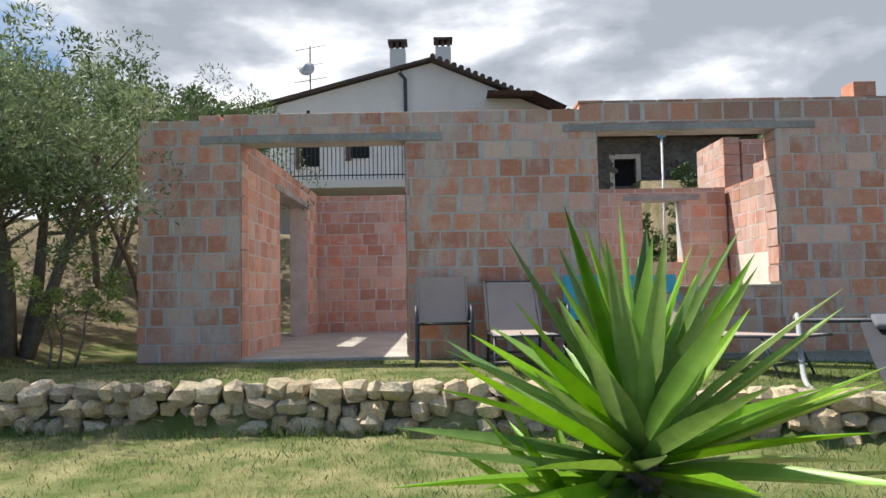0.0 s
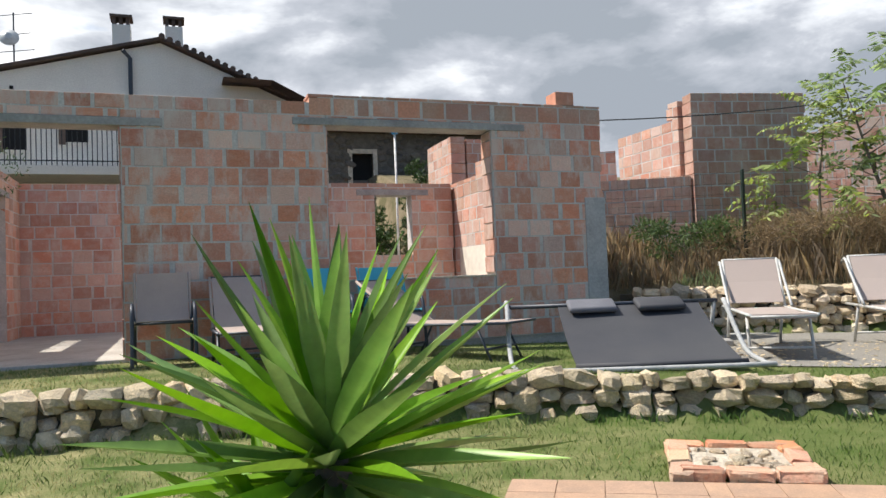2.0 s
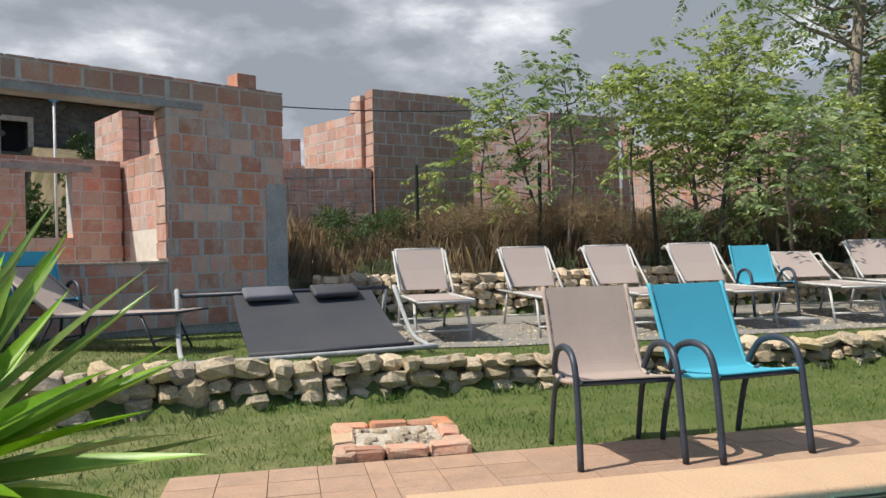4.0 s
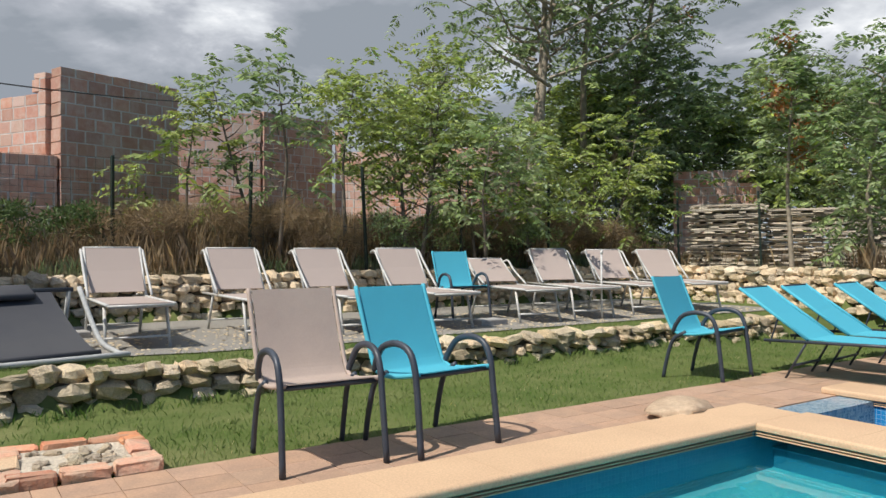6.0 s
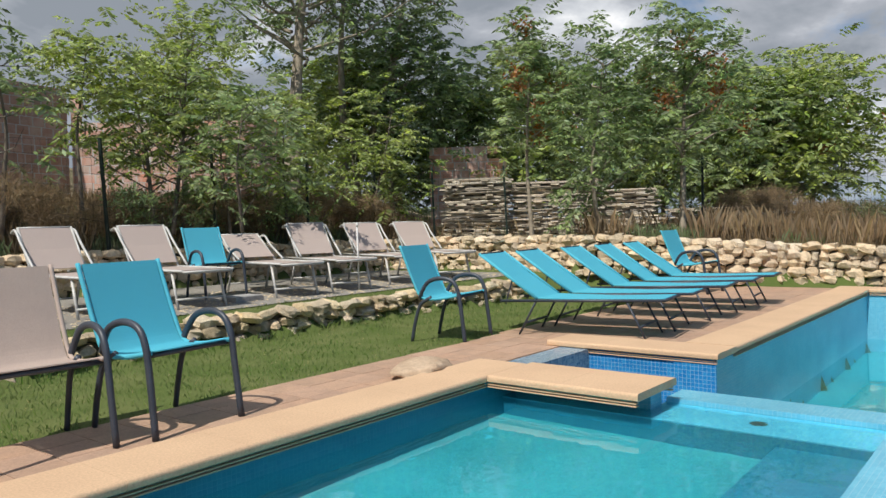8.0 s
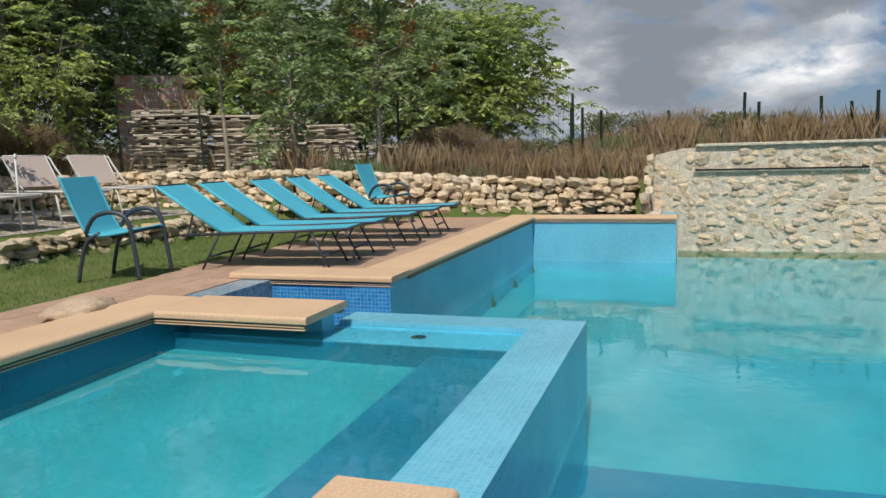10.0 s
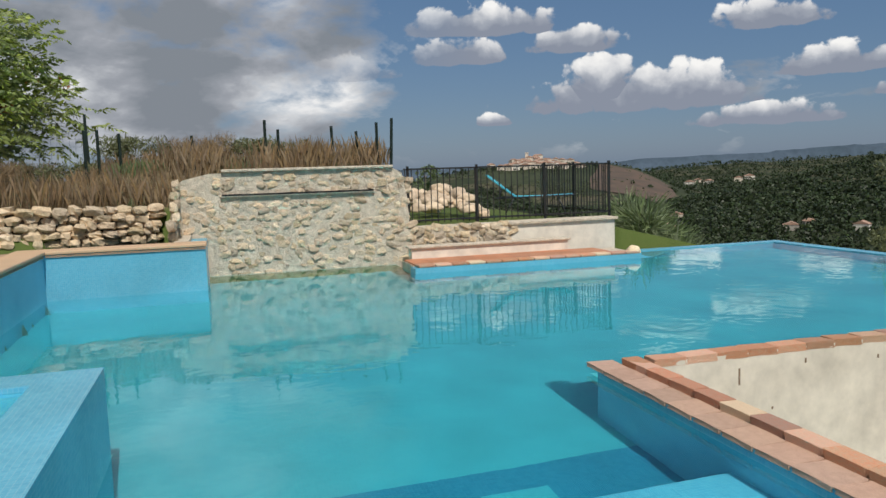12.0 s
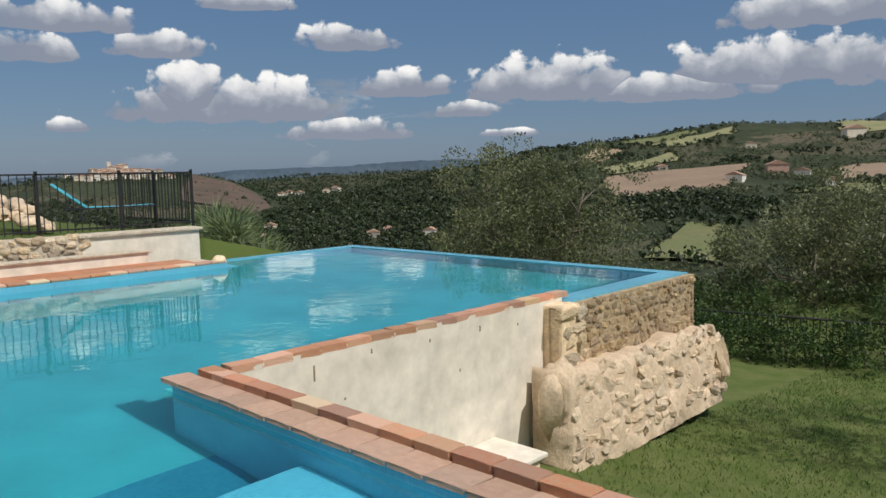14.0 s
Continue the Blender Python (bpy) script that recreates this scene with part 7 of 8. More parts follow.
# the tall trees with bare pale trunks
TALL = "tall trees behind the terrace"
feather_tree("tall_tree", 14.9, 5.2, 1.0, 8.6, 2.2, 560, 21, "tall tree of heaven with bare pale trunk", "leaf", "bark_pale", r=0.12, limbs=26, group=TALL, start=0.42, size=0.55, stems=2)
feather_tree("tall_tree", 18.2, 5.03, 1.0, 9.2, 2.0, 440, 22, "tall tree of heaven with thin upright stems", "leaf", "bark_pale", r=0.11, limbs=24, group=TALL, start=0.48, size=0.55, stems=2, red=6)
feather_tree("tall_tree", 18.6, 3.75, 1.0, 4.5, 1.5, 480, 23, "tree of heaven with dense green crown", "leaf", "bark_pale", r=0.08, limbs=22, group=TALL, start=0.4, size=0.5)
feather_tree("tall_tree", 14.2, 6.9, 1.0, 4.0, 0.9, 110, 24, "tree of heaven with yellowish crown behind the fence", "leaf_light", "bark", r=0.07, limbs=20, group=TALL, start=0.4, size=0.5)

# three young trees planted in front of the board stacks
YOUNG = "planted young trees by the stone wall"
feather_tree("young_tree", 13.35, 0.18, 0.1, 4.05, 0.62, 130, 31, "young tree with slim bare trunk and rusty seeds", "leaf", "bark_pale", r=0.05, limbs=18, group=YOUNG, start=0.52, red=9)
feather_tree("young_tree", 13.3, -0.95, 0.1, 3.6, 1.0, 250, 32, "young tree with drooping feathered leaves", "leaf", "bark_pale", r=0.055, limbs=20, group=YOUNG, start=0.33)
feather_tree("young_tree", 13.2, -2.25, 0.2, 3.8, 1.0, 260, 33, "young tree with pale trunk and orange seed clusters", "leaf", "bark_pale", r=0.07, limbs=20, group=YOUNG, start=0.42, red=10)

# the wood behind
WOOD = "wood behind the garden"
wood = [(18.6, 4.5, 4.64), (20.5, 6.8, 5.28), (19.3, 2.4, 4.16), (21.8, 3.8, 4.72), (20.0, 0.6, 4.24), (22.5, 1.4, 4.8), (20.0, -1.3, 4.0), (22.6, -1.0, 4.64), (20.6, -3.0, 4.0), (22.8, -3.4, 4.32), (21.2, -4.7, 3.76), (20.0, -5.6, 3.44), (18.9, -6.1, 3.6), (22.6, -6.2, 3.68), (18.2, 8.8, 4.0), (23.5, 9.5, 4.4), (18.3, -5.2, 3.36), (18.6, -3.9, 3.36)]
for k, (x, y, h) in enumerate(wood):
    feather_tree("wood_tree", x, y, 0.7, h * 0.90, 1.5, 340, 50 + k, "green tree of heaven in the wood behind" if k % 3 else "tree of heaven with reddish seeds in the wood", "leaf" if k % 4 else "leaf_light", "bark", r=0.07, limbs=20, group=WOOD, start=0.18, size=0.60, pairs=8, leaflet=0.14, stems=2 if k % 2 else 1, red=4 if k % 3 == 0 else 0)

# beyond the pool
leafy_tree("grey_green_tree", 2.6, -21.5, -5.0, 6.9, 2.35, 71, "loose grey-green tree with bare twigs below the pool", mat="leaf_bush", count=34000, length=0.10, width=0.042, clumps=130, stems=4, low=0.25, r=0.09)
leafy_tree("grey_green_tree", -5.4, -21.0, -5.2, 5.6, 3.0, 72, "broad grey-green bushy tree beyond the hedge", mat="leaf_bush", count=34000, length=0.11, width=0.045, clumps=100, stems=5, low=0.05, r=0.09)
leafy_tree("grey_green_tree", -9.0, -20.0, -5.2, 5.6, 2.8, 73, "grey-green bushy tree at the garden's end", mat="leaf_bush", count=26000, length=0.11, width=0.045, clumps=70, stems=4, low=0.05, r=0.09)
leafy_tree("reed_clump", 7.7, -14.6, -2.6, 2.7, 0.7, 76, "clump of tall grey-green reeds beside the planter", mat="leaf_olive", count=3200, length=0.55, width=0.035, clumps=26, stems=6, low=0.15, r=0.02, category="reeds")
leafy_tree("reed_clump", 8.6, -15.6, -3.2, 3.3, 0.95, 74, "clump of grey-green reeds below the planter", mat="leaf_olive", count=4200, length=0.55, width=0.035, clumps=20, stems=6, low=0.2, r=0.02, category="reeds")
leafy_tree("sapling", 12.86, -13.56, -2.2, 3.9, 0.42, 75, "thin sapling behind the railing", mat="leaf_olive", count=1300, length=0.10, width=0.04, clumps=26, stems=1, low=0.5, r=0.02)


leafy_tree("olive_tree", -6.4, -8.3, -2.3, 5.6, 2.4, 77, "olive tree shading the lower lawn", count=14000, length=0.09, width=0.03, clumps=80, stems=4, low=0.4, r=0.1)

for k, (x, y, z, h, w) in enumerate(((0.9, -20.3, -4.6, 2.3, 1.5), (-1.6, -19.8, -4.5, 2.7, 1.6), (-3.9, -19.2, -4.3, 2.4, 1.5), (-6.4, -18.6, -4.2, 2.8, 1.7), (-8.9, -18.0, -4.0, 2.5, 1.6), (3.2, -20.6, -4.7, 2.0, 1.4))):
    leafy_tree("shrub", x, y, z, h, w, 340 + k, "dark grey-green thicket behind the garden railing", mat="leaf_deep", count=9000, length=0.10, width=0.04, clumps=60, stems=5, low=0.05, r=0.03, category="shrub")


def hedge():
    rng = np.random.default_rng(81)
    h = thing("hedge", Matrix.Identity(4), "low dark green hedge along the lower lawn", "hedge")
    n = 150
    t = rng.random(n)
    xs, ys = 0.2 - 9.5 * t, -16.75 + 2.0 * t + rng.normal(size=n) * 0.35
    c = np.stack([xs, ys, -2.95 + 0.75 * rng.random(n)], -1)
    v, f = bush_leaves(rng, c, rng.uniform(0.22, 0.42, n), 22000, 0.07, 0.035)
    raw("foliage", v, f, "leaf_dark", h)
    bm = bmesh.new()
    for k in range(30):
        x, y = 0.2 - 9.5 * k / 29, -16.75 + 2.0 * k / 29
        tube(bm, [(x, y, -3.3), (x + 0.1, y, -2.6)], 0.02, 5)
    part("stems", bm, "bark", h).name = "stem_row"
    r = thing("garden_railing", Matrix.Identity(4), "black iron railing behind the hedge", "railing")
    a, b = Vector((0.4, -17.9, -2.15)), Vector((-9.5, -15.9, -2.45))
    part("top_rail", tube(bmesh.new(), [a, b], 0.025, 6), "rail", r)
    part("bottom_rail", tube(bmesh.new(), [a - Vector((0, 0, 0.85)), b - Vector((0, 0, 0.85))], 0.02, 6), "rail", r)
    me = None
    for k in range(85):
        p = a.lerp(b, k / 84)
        if me is None:
            ob = part("bar", boxes(((-0.009, -0.009, -0.95), (0.009, 0.009, 0))), "rail", r)
            me = ob.data
        else:
            ob = new("bar", me)
            ob.parent = r
        ob.matrix_basis = Matrix.Translation(p)


hedge()


def blades(name, x, y, z, height, width, mat, seed, label, bend=0.35):
    """Grass as separate bent blades, two faces each."""
    rng = np.random.default_rng(seed)
    n = len(x)
    a = rng.uniform(0, 2 * np.pi, n)
    h = height * rng.uniform(0.5, 1.25, n)
    w = width * rng.uniform(0.6, 1.3, n)
    sx, sy = np.cos(a) * w, np.sin(a) * w
    b = rng.uniform(0, 2 * np.pi, n)
    bx, by = np.cos(b) * h * bend * rng.random(n), np.sin(b) * h * bend * rng.random(n)
    v = np.stack([np.stack([x - sx, y - sy, z], -1), np.stack([x + sx, y + sy, z], -1), np.stack([x + 0.35 * bx + 0.6 * sx, y + 0.35 * by + 0.6 * sy, z + 0.6 * h], -1), np.stack([x + bx, y + by, z + h], -1)], 1).reshape(-1, 3)
    f = np.arange(4 * n).reshape(-1, 4)
    ob = raw(name, v, f, mat)
    return tagged(ob, label, "grass", kind="stuff")


def lawn():
    rng = np.random.default_rng(91)
    n = 230000
    x, y = rng.uniform(-5.0, 11.5, n), rng.uniform(-1.0, 7.85, n)
    keep = rng.random(n) < np.clip(3.2 / np.maximum(1.2, np.hypot(x, y)), 0.2, 1)
    x, y = x[keep], y[keep]
    u, v = 0.858 * x - 0.514 * y, 0.514 * x + 0.858 * y
    lo, up = signed(LOW_WALL, x, y), signed(UPPER_WALL, x, y)
    deckmask = ((u > -0.4) & (v < 4.06) & (u < 11.7)) | ((v < 4.06) & (u > -0.4))
    grav = (u > 0.9) & (v > 6.65)
    wall = (lo > -0.12) & (lo < 0.22)
    ok = ~deckmask & ~grav & ~wall & (up < 0) & (v > 1.0)
    # worn patches stay thin
    worn = np.sin(x * 1.7 + 2 * np.sin(y * 1.3)) * np.sin(y * 2.1 + x * 0.7) > 0.55
    ok &= ~(worn & (rng.random(len(x)) < 0.55))
    x, y = x[ok], y[ok]
    pale = rng.random(len(x)) < np.clip(0.80 - 0.24 * x, 0.05, 0.80) * (0.75 + 0.5 * np.sin(x * 2.1 + np.sin(y * 1.7)) * np.sin(y * 2.6))
    blades("lawn_grass", x[~pale], y[~pale], ground_height(x[~pale], y[~pale]) - 0.004, 0.034, 0.0026, "grass", 92, "short mown green lawn grass", 0.9)
    blades("yellowed_grass", x[pale], y[pale], ground_height(x[pale], y[pale]) - 0.004, 0.028, 0.0026, "grass_dry", 98, "short yellowed lawn grass in worn patches", 0.9)
    # lower garden
    n = 70000
    x, y = rng.uniform(-7, 4.5, n), rng.uniform(-18.3, -5.0, n)
    u, v = 0.858 * x - 0.514 * y, 0.514 * x + 0.858 * y
    ok = (v < -3.3) & (u < 4.9) & (v > -16.5)
    x, y = x[ok], y[ok]
    blades("garden_grass", x, y, ground_height(x, y) - 0.004, 0.05, 0.006, "grass", 93, "mown green grass of the lower garden", 0.9)
    # tufts at the foot of the walls
    m = 2600
    L = line_length(LOW_WALL)
    s = rng.random(m) * L
    pts = np.array([line_at(LOW_WALL, q)[:2] for q in s])
    x, y = pts[:, 0] + rng.normal(size=m) * 0.05 - 0.02, pts[:, 1] - 0.12 + rng.normal(size=m) * 0.06
    blades("wall_tufts", x, y, ground_height(x, y) - 0.01, 0.085, 0.004, "grass", 94, "longer grass tufts at the foot of the stone wall", 0.7)


lawn()


def bank_growth():
    rng = np.random.default_rng(95)
    n = 150000
    x, y = rng.uniform(5.2, 19.0, n), rng.uniform(-12.5, 11.5, n)
    u, v = 0.858 * x - 0.514 * y, 0.514 * x + 0.858 * y
    up = signed(UPPER_WALL, x, y)
    beyond = (u > 13.38) & (u < 17) & (v < 2.0) & (v > -3.25)
    ok = ((up > 0.3) & (up < 5.5) & (v > -0.5)) | beyond
    stacks = (x > 13.0) & (x < 17.6) & (y > -2.6) & (y < 2.6)
    ok &= ~(stacks & (rng.random(n) < 0.97))
    x, y = x[ok], y[ok]
    dens = np.sin(x * 2.3 + y) * np.sin(y * 1.9 - x * 0.6)
    g = dens > 0.38
    tall = 0.22 + 0.22 * np.clip(0.5 + 0.5 * np.sin(x * 3.1 + 2 * np.sin(y * 2.3)) * np.cos(y * 2.7 + x), 0, 1) + 0.10 * (x < 13)
    blades("dry_grass", x[~g], y[~g], ground_height(x[~g], y[~g]) - 0.02, tall[~g], 0.0017, "dry", 96, "tall dry brown grass and weeds on the bank", 0.42)
    blades("green_weeds", x[g], y[g], ground_height(x[g], y[g]) - 0.02, 0.22, 0.0035, "leaf_olive", 97, "green weeds growing through the dry bank", 0.5)
    # brushwood and brambles behind the upper wall
    for k, (cx, cy, w, h, mat) in enumerate(((7.0, 9.0, 0.9, 0.75, "leaf_deep"), (8.0, 8.2, 0.9, 0.8, "dry"), (9.2, 7.3, 1.0, 0.9, "dry"), (10.2, 6.5, 0.9, 0.9, "dry"), (11.0, 5.7, 1.0, 0.95, "leaf"), (11.9, 5.2, 0.9, 0.85, "dry"), (12.8, 4.7, 0.8, 0.8, "leaf"), (13.7, 4.2, 0.9, 0.9, "dry"), (14.6, 3.6, 0.8, 0.8, "dry"), (14.9, -5.0, 0.8, 0.6, "dry"), (14.4, -5.9, 0.8, 0.6, "leaf_bush"), (14.6, -7.2, 0.9, 0.7, "leaf_bush"), (13.9, -8.4, 0.8, 0.6, "dry"), (13.2, -9.2, 0.8, 0.6, "leaf_bush"), (15.4, -3.9, 0.9, 0.8, "dry"))):
        leafy_tree("bramble", cx, cy, gz(cx, cy) - 0.05, h * 0.8, w * 0.8, 200 + k, "tangled dry brushwood on the bank" if mat == "dry" else "green bramble thicket on the bank", mat=mat, count=6500 if mat == "dry" else 2600, length=0.20 if mat == "dry" else 0.085, width=0.006 if mat == "dry" else 0.022, clumps=30, stems=5, low=0.02, r=0.012, category="shrub")


bank_growth()

# ---- the far land ----


FIELDS = (("brown", "ploughed brown field on the far slope", (-89.3, 838), (-99.7, 958), (-98.2, 690), (-89.7, 595)),
          ("straw", "pale mown field between hedges on the far slope", (-89.1, 950), (-94.3, 1118), (-94.9, 1022), (-90.0, 875)),
          ("tan", "bare tan field high on the far slope", (-87.1, 1030), (-88.7, 1180), (-91.4, 1154), (-88.7, 1038)),
          ("straw", "pale stubble strip below the crest", (-92.8, 1190), (-98.5, 1349), (-98.5, 1265), (-94.3, 1162)),
          ("meadow", "green meadow strip below the crest", (-90.4, 1240), (-95.0, 1335), (-96.3, 1300), (-92.8, 1202)),
          ("brown", "ploughed brown field beside the farmhouses", (-104.6, 778), (-104.9, 946), (-111.0, 1002), (-111.0, 846)),
          ("meadow", "olive-green meadow low in the valley", (-92.4, 345), (-95.2, 457), (-98.6, 449), (-98.3, 325)),
          ("straw", "dry field by the farm on the crest", (-104.9, 1381), (-109.7, 1390), (-109.8, 1245), (-105.2, 1281)),
          ("meadow", "green meadow by the farmhouses", (-102.2, 655), (-105.6, 730), (-109.6, 705), (-105.7, 640)),
          ("earth", "bare reddish vineyard slope of the village hill", (-58.4, 1120), (-58.8, 1450), (-64.3, 1310), (-64.6, 960)))


def fields():
    M["field_brown"] = material("ploughed_earth", (0.30, 0.215, 0.145), 0.95, (0.24, 0.17, 0.115), 0.02, 0.3, 0.0)
    M["field_tan"] = material("bare_tan_earth", (0.33, 0.25, 0.155), 0.95, (0.27, 0.20, 0.12), 0.02, 0.3, 0.0)
    M["field_straw"] = material("mown_straw", (0.27, 0.255, 0.125), 0.95, (0.21, 0.215, 0.10), 0.02, 0.3, 0.0)
    M["field_meadow"] = material("far_meadow", (0.135, 0.16, 0.055), 0.95, (0.165, 0.165, 0.07), 0.02, 0.3, 0.0)
    M["field_earth"] = material("reddish_vineyard", (0.135, 0.088, 0.062), 0.95, (0.075, 0.058, 0.042), 0.03, 0.12, 0.0)
    for kind, label, *corner in FIELDS:
        n = 18
        c = np.array(corner)
        s, t = np.meshgrid(np.linspace(0, 1, n + 1), np.linspace(0, 1, n + 1))
        q = (1 - t)[..., None] * ((1 - s)[..., None] * c[0] + s[..., None] * c[1]) + t[..., None] * ((1 - s)[..., None] * c[3] + s[..., None] * c[2])
        az, d = np.radians(q[..., 0] + 0.18 * np.sin(9 * t + 5 * s)), q[..., 1] * (1 + 0.012 * np.sin(7 * s + 3 * t))
        x, y = d * np.cos(az), d * np.sin(az)
        v = np.stack([x, y, ground_height(x, y) + 1.6], -1).reshape(-1, 3)
        idx = np.arange((n + 1) ** 2).reshape(n + 1, n + 1)
        f = np.stack([idx[:-1, :-1], idx[:-1, 1:], idx[1:, 1:], idx[1:, :-1]], -1).reshape(-1, 4)
        ob = raw("field", v, f, "field_" + kind, smooth=True)
        tagged(ob, label, "field", kind="structure")


fields()


def in_field(az, d, grow=0.0):
    """Whether a place lies in one of the fields."""
    hit = np.zeros(az.shape, bool)
    for _, _, *corner in FIELDS[:-1]:
        c = np.array(corner)
        inside = np.ones(az.shape, bool)
        turn = 0.0
        for a, b in zip(c, np.roll(c, -1, 0)):
            turn += a[0] * b[1] - a[1] * b[0]
        for a, b in zip(c, np.roll(c, -1, 0)):
            inside &= ((b[0] - a[0]) * (d - a[1]) - (b[1] - a[1]) * (az - a[0])) * np.sign(turn) > -grow
        hit |= inside
    return hit


def crowns(name, x, y, size, k, mat, seed, label):
    """Far trees: each a small heap of leaf clumps."""
    rng = np.random.default_rng(seed)
    z = ground_height(x, y)
    o = np.repeat(np.stack([x, y, z + size * 0.45], -1), k, 0)
    sz = np.repeat(size, k)
    dirs = unit(rng.normal(size=(len(o), 3)))
    o = o + dirs * (sz * 0.40)[:, None] * np.array([1, 1, 0.85])
    n = unit(dirs + 0.3 * rng.normal(size=o.shape))
    along = unit(np.cross(n, rng.normal(size=o.shape)))
    L = sz * rng.uniform(0.22, 0.42, len(o))
    v, f = leaf_quads(o - along * (L * 0.5)[:, None], along, n, L, L * 0.8)
    tagged(raw(name, v, f, mat), label, "woods", kind="stuff")


def far_land():
    rng = np.random.default_rng(111)
    n = 34000
    M["leaf_grove"] = leafy("far_grove_leaf", (0.125, 0.145, 0.075), (0.085, 0.105, 0.055), vary=0.4, trans=0.2)
    M["leaf_wood"] = leafy("far_wood_leaf", (0.046, 0.068, 0.026), (0.026, 0.040, 0.018), vary=0.5, trans=0.15)
    az = rng.uniform(-125, -42, n)
    d = 70 * (1480 / 70) ** rng.random(n) ** 0.62
    x, y = np.cos(np.radians(az)) * d, np.sin(np.radians(az)) * d
    patch = np.sin(x / 70 + 2 * np.sin(y / 110)) + np.sin(y / 65 + 1.5 * np.sin(x / 90)) + 0.9 * np.sin(x / 31) * np.sin(y / 27)
    # thick woods on the near spur and in the valley's bottom, hedges and groves on the farmed slope
    wood_at = ((az > -88) & (az < -64) & (d > 330)) | ((d > 470) & (d < 575) & (az < -88) & (az > -108)) | (patch > 1.15)
    ridge = (d > 1150) & (az < -78) & (az > -98.5) & (rng.random(n) < 0.5)
    groves = np.abs(patch) < 0.85
    clear = in_field(az, d) | ((az > -65.2) & (az < -59) & (d > 1000) & (rng.random(n) < 0.8))
    dark = (wood_at | ridge) & ~clear & ~((d < 330) & (rng.random(n) < 0.5))
    grove = groves & ~dark & ~clear
    crowns("far_woods", x[dark], y[dark], (2.6 + 4.4 * rng.random(n) ** 1.6)[dark] * np.clip(d[dark] / 480, 0.5, 1.3), 30, "leaf_wood", 112, "dark woods scattered over the valley and its ridges")
    crowns("far_olives", x[grove], y[grove], (2.6 + 2.0 * rng.random(n))[grove] * np.clip(d[grove] / 500, 0.7, 1.3), 18, "leaf_grove", 113, "grey-green olive groves and hedges on the far slopes")
    m = 3600
    a2, d2 = np.radians(rng.uniform(-82, -60, m)), rng.uniform(1650, 2900, m)
    crowns("valley_woods", np.cos(a2) * d2, np.sin(a2) * d2, rng.uniform(7, 17, m), 10, "leaf_wood", 115, "dark woods and hedges far down the valley")
    # hedgerows along the fields' edges
    hx, hy, hs = [], [], []
    for _, _, *corner in FIELDS[:-1]:
        for a, b in zip(corner, corner[1:] + corner[:1]):
            m = int(max(12, math.hypot((b[0] - a[0]) * 14, b[1] - a[1]) / 9))
            t = rng.random(m)
            aa, dd = np.radians(a[0] + (b[0] - a[0]) * t + rng.normal(size=m) * 0.12), a[1] + (b[1] - a[1]) * t + rng.normal(size=m) * 5
            hx.append(np.cos(aa) * dd)
            hy.append(np.sin(aa) * dd)
            hs.append(rng.uniform(4, 9, m))
    crowns("field_hedges", np.concatenate(hx), np.concatenate(hy), np.concatenate(hs), 14, "leaf_wood", 114, "dark hedges along the edges of the fields")

    def house(cx, cy, w, l, h, wall, parent_name, label, rz):
        b = tagged(new(parent_name), label, "house")
        b.matrix_basis = pose(cx, cy, gz(cx, cy), 0, 0, rz)
        part("wall", boxes(((-w / 2, -l / 2, -3), (w / 2, l / 2, h))), wall, b)
        bm = bmesh.new()
        prof = [(-w * 0.56, h), (0, h + w * 0.22), (w * 0.56, h)]
        a = [bm.verts.new((p, -l * 0.54, q)) for p, q in prof]
        c = [bm.verts.new((p, l * 0.54, q)) for p, q in prof]
        bm.faces.new(a)
        bm.faces.new(c[::-1])
        for i in range(3):
            bm.faces.new((a[i], c[i], c[(i + 1) % 3], a[(i + 1) % 3]))
        bmesh.ops.recalc_face_normals(bm, faces=bm.faces[:])
        part("roof", bm, "far_roof", b)
        for i in range(3):
            part("window", boxes(((-w / 2 - 0.05 + w * (0.2 + 0.25 * i), l / 2, h * 0.45), (-w / 2 + w * (0.2 + 0.25 * i) + 1.1, l / 2 + 0.12, h * 0.45 + 1.5))), "dark", b)

    M["far_roof"] = material("far_roof", (0.44, 0.28, 0.20), 0.9, (0.36, 0.23, 0.17), 0.3, 3, 0.0)
    M["far_wall"] = material("far_wall", (0.86, 0.77, 0.65), 0.9, (0.76, 0.66, 0.54), 0.2, 3, 0.0)
    M["far_stone"] = material("far_stone_wall", (0.42, 0.39, 0.34), 0.9, (0.33, 0.30, 0.26), 0.3, 3, 0.0)
    M["far_red"] = material("far_red_wall", (0.55, 0.30, 0.23), 0.9, (0.60, 0.44, 0.36), 0.3, 3, 0.0)
    M["far_yellow"] = material("far_yellow_wall", (0.72, 0.55, 0.14), 0.9, None, 0.3, 3, 0.0)
    r = random.Random(9)

    def polar(az, d):
        return d * math.cos(radians(az)), d * math.sin(radians(az))

    for i in range(58):
        t = min(2.4, max(-2.2, r.gauss(0, 1)))
        cx, cy = polar(-54.2 - 1.45 * t, 1470 + r.uniform(-70, 45))
        house(cx, cy, r.uniform(9, 15), r.uniform(9, 16), r.uniform(7, 12) * math.exp(-0.12 * t * t), "far_wall" if i % 4 else "plaster", "village_house", "ochre hilltop village house far away", r.uniform(0, 90))
    tw = tagged(part("bell_tower", boxes(((-2.5, -2.5, 0), (2.5, 2.5, 21)), ((-2.9, -2.9, 21), (2.9, 2.9, 22.5))), "far_wall"), "square bell tower of the hilltop village", "tower")
    cx, cy = polar(-53.7, 1490)
    tw.matrix_basis = pose(cx, cy, gz(cx, cy) - 2, 0, 0, 20)
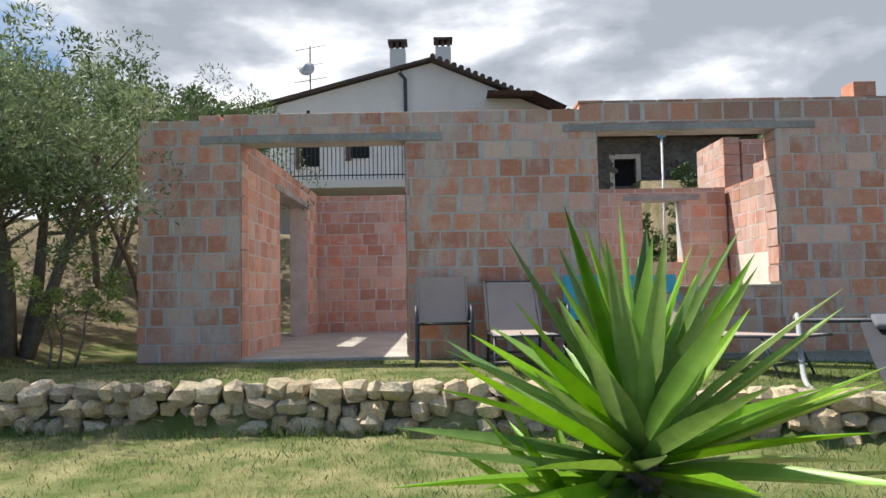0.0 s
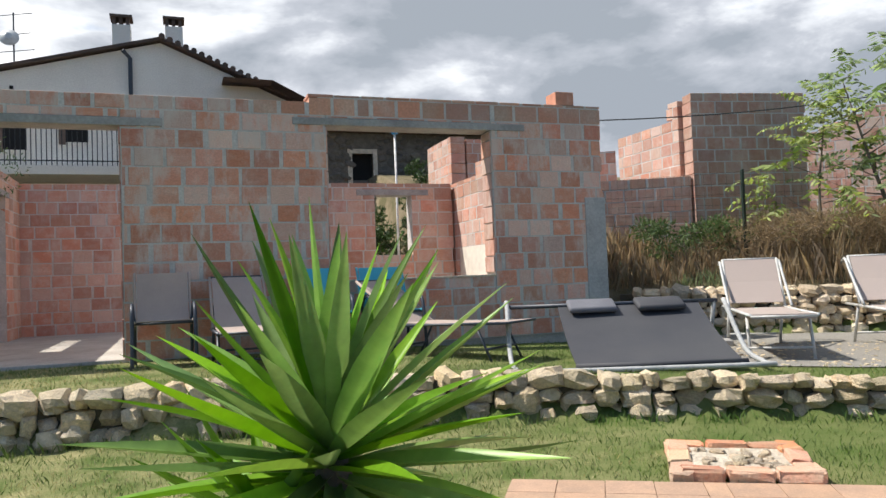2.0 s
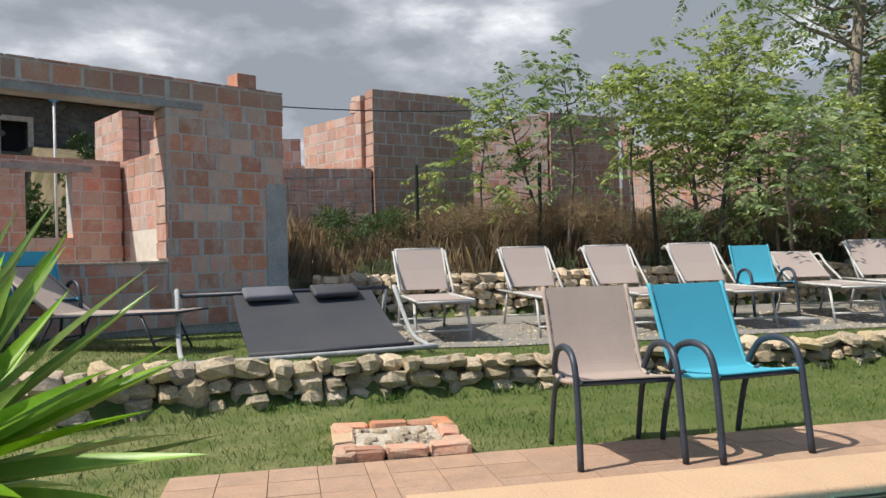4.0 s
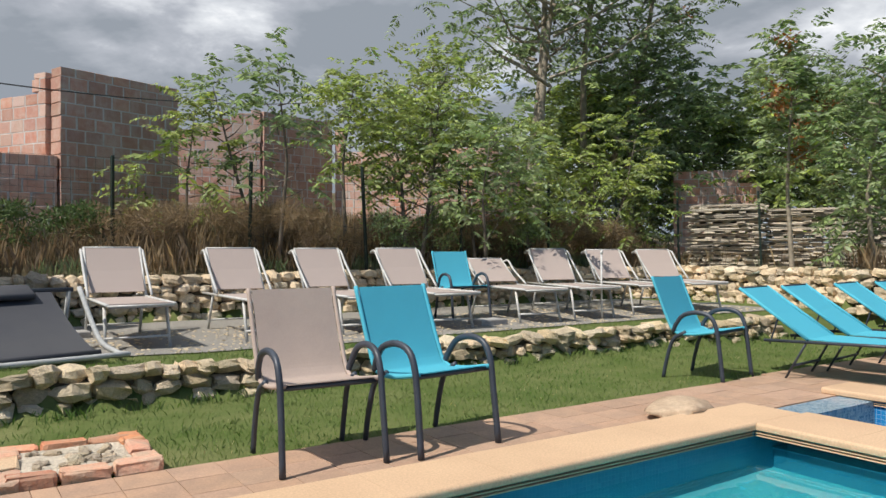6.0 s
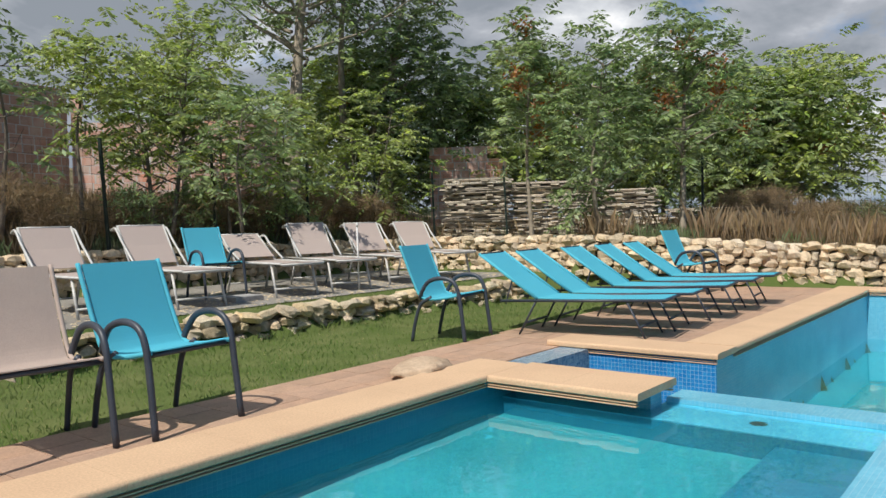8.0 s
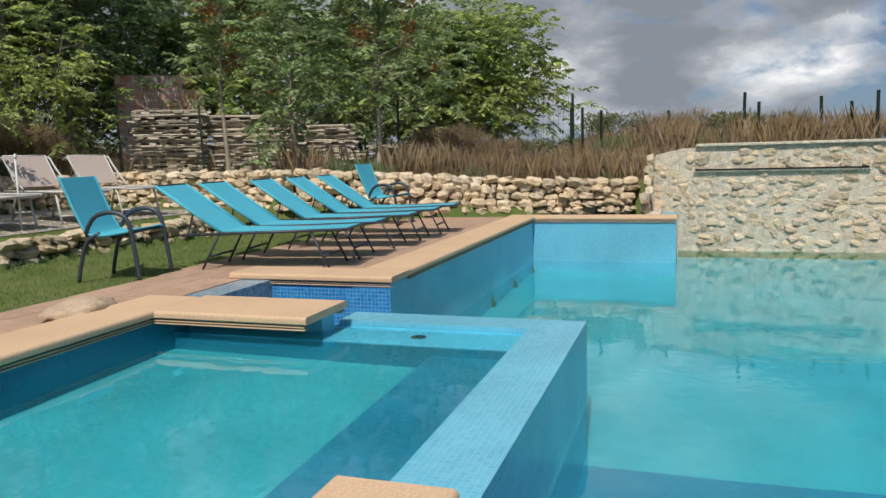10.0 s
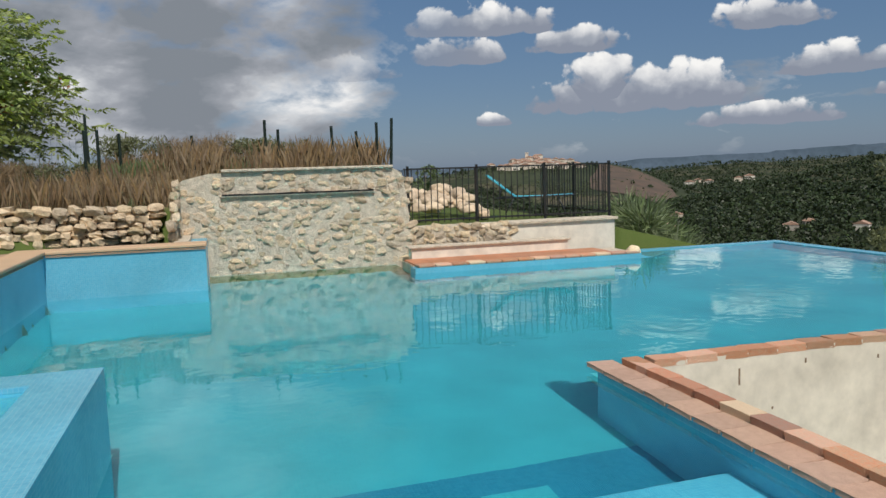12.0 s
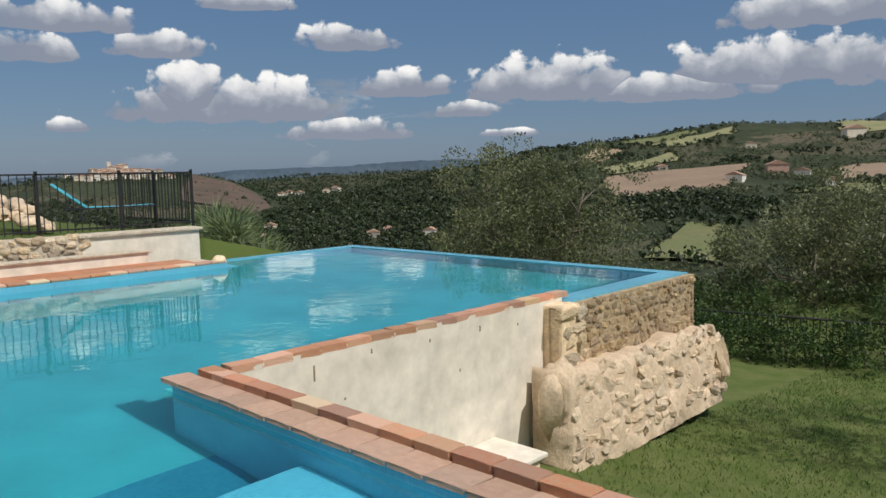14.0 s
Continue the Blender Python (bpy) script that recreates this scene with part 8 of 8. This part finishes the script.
    for az, d, w, wall, label in ((-63.6, 500, 12, "far_yellow", "yellow farmhouse in the valley"), (-76.4, 460, 8, "plaster", "white farmhouse with red roof in the valley"), (-72.1, 465, 8, "far_stone", "grey stone farmhouse in the valley"),
                                  (-73.3, 480, 7, "far_stone", "grey stone barn in the valley"), (-98.6, 746, 15, "plaster", "white farmhouse on the far slope"), (-98.9, 770, 10, "plaster", "white outbuilding on the far slope"),
                                  (-101.3, 886, 21, "far_red", "broad farmhouse with red walls on the far slope"), (-102.9, 840, 15, "plaster", "white farmhouse beside the red one"), (-104.8, 714, 13, "plaster", "small white farmhouse on the far slope"),
                                  (-105.9, 1218, 26, "far_wall", "large ochre farm below the crest"), (-93.6, 902, 12, "far_stone", "roofed stone ruin above the ploughed field"), (-69.4, 2240, 26, "plaster", "white house far down the valley"),
                                  (-68.7, 2200, 22, "far_wall", "pale house far down the valley"), (-66.7, 2120, 22, "plaster", "white house far down the valley"), (-66.0, 2180, 20, "far_wall", "pale house far down the valley"),
                                  (-65.4, 2100, 24, "plaster", "white house far down the valley"), (-64.5, 637, 10, "far_wall", "pale farmhouse below the village hill"), (-99.6, 1130, 14, "far_wall", "small farmhouse in the groves")):
        cx, cy = polar(az, d)
        house(cx, cy, w, w * 0.75, w * 0.42, wall, "valley_house", label, az - 90 + r.uniform(-25, 25))


# the blue-grey base colour carries the haze over the far ridges
M["far_ridge"] = material("haze_blue_ridge", (0.095, 0.13, 0.175), 1.0, (0.07, 0.10, 0.13), 0.004, 0.03, 0.0, spec=0.0)


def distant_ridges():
    """The last ridges and the mountain on the horizon, with haze in their blue colour."""
    for name, dist, label in (("backdrop_ridge", 4150.0, "distant ridge on the horizon, haze painted into its blue"), ("backdrop_mountain", 4250.0, "distant mountain on the horizon, haze painted into its blue")):
        bm = bmesh.new()
        rows = []
        for i in range(181):
            az = -40 - 95 * i / 180
            wob = 0.10 * noise.noise((az * 0.35, 1, 0)) + 0.05 * noise.noise((az * 1.3, 4, 0))
            if name == "backdrop_ridge":
                el = 0.15 + 0.30 * step(-59.0, -64.0, az) + 0.42 * math.exp(-((az + 77) / 6.0) ** 2) + 1.9 * wob
            else:
                el = -1.5 + 7.2 * math.exp(-((az + 115) / 11.5) ** 2) + wob
            x, y = dist * math.cos(radians(az)), dist * math.sin(radians(az))
            top = dist * math.tan(radians(el))
            rows.append([bm.verts.new((x, y, -260)), bm.verts.new((x, y, top * 0.4 - 100)), bm.verts.new((x * 1.02, y * 1.02, top)), bm.verts.new((x * 1.06, y * 1.06, -260))])
        for a, b in zip(rows, rows[1:]):
            for k in range(3):
                bm.faces.new((a[k], b[k], b[k + 1], a[k + 1]))
        bmesh.ops.recalc_face_normals(bm, faces=bm.faces[:])
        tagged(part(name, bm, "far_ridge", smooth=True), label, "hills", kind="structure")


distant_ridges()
far_land()
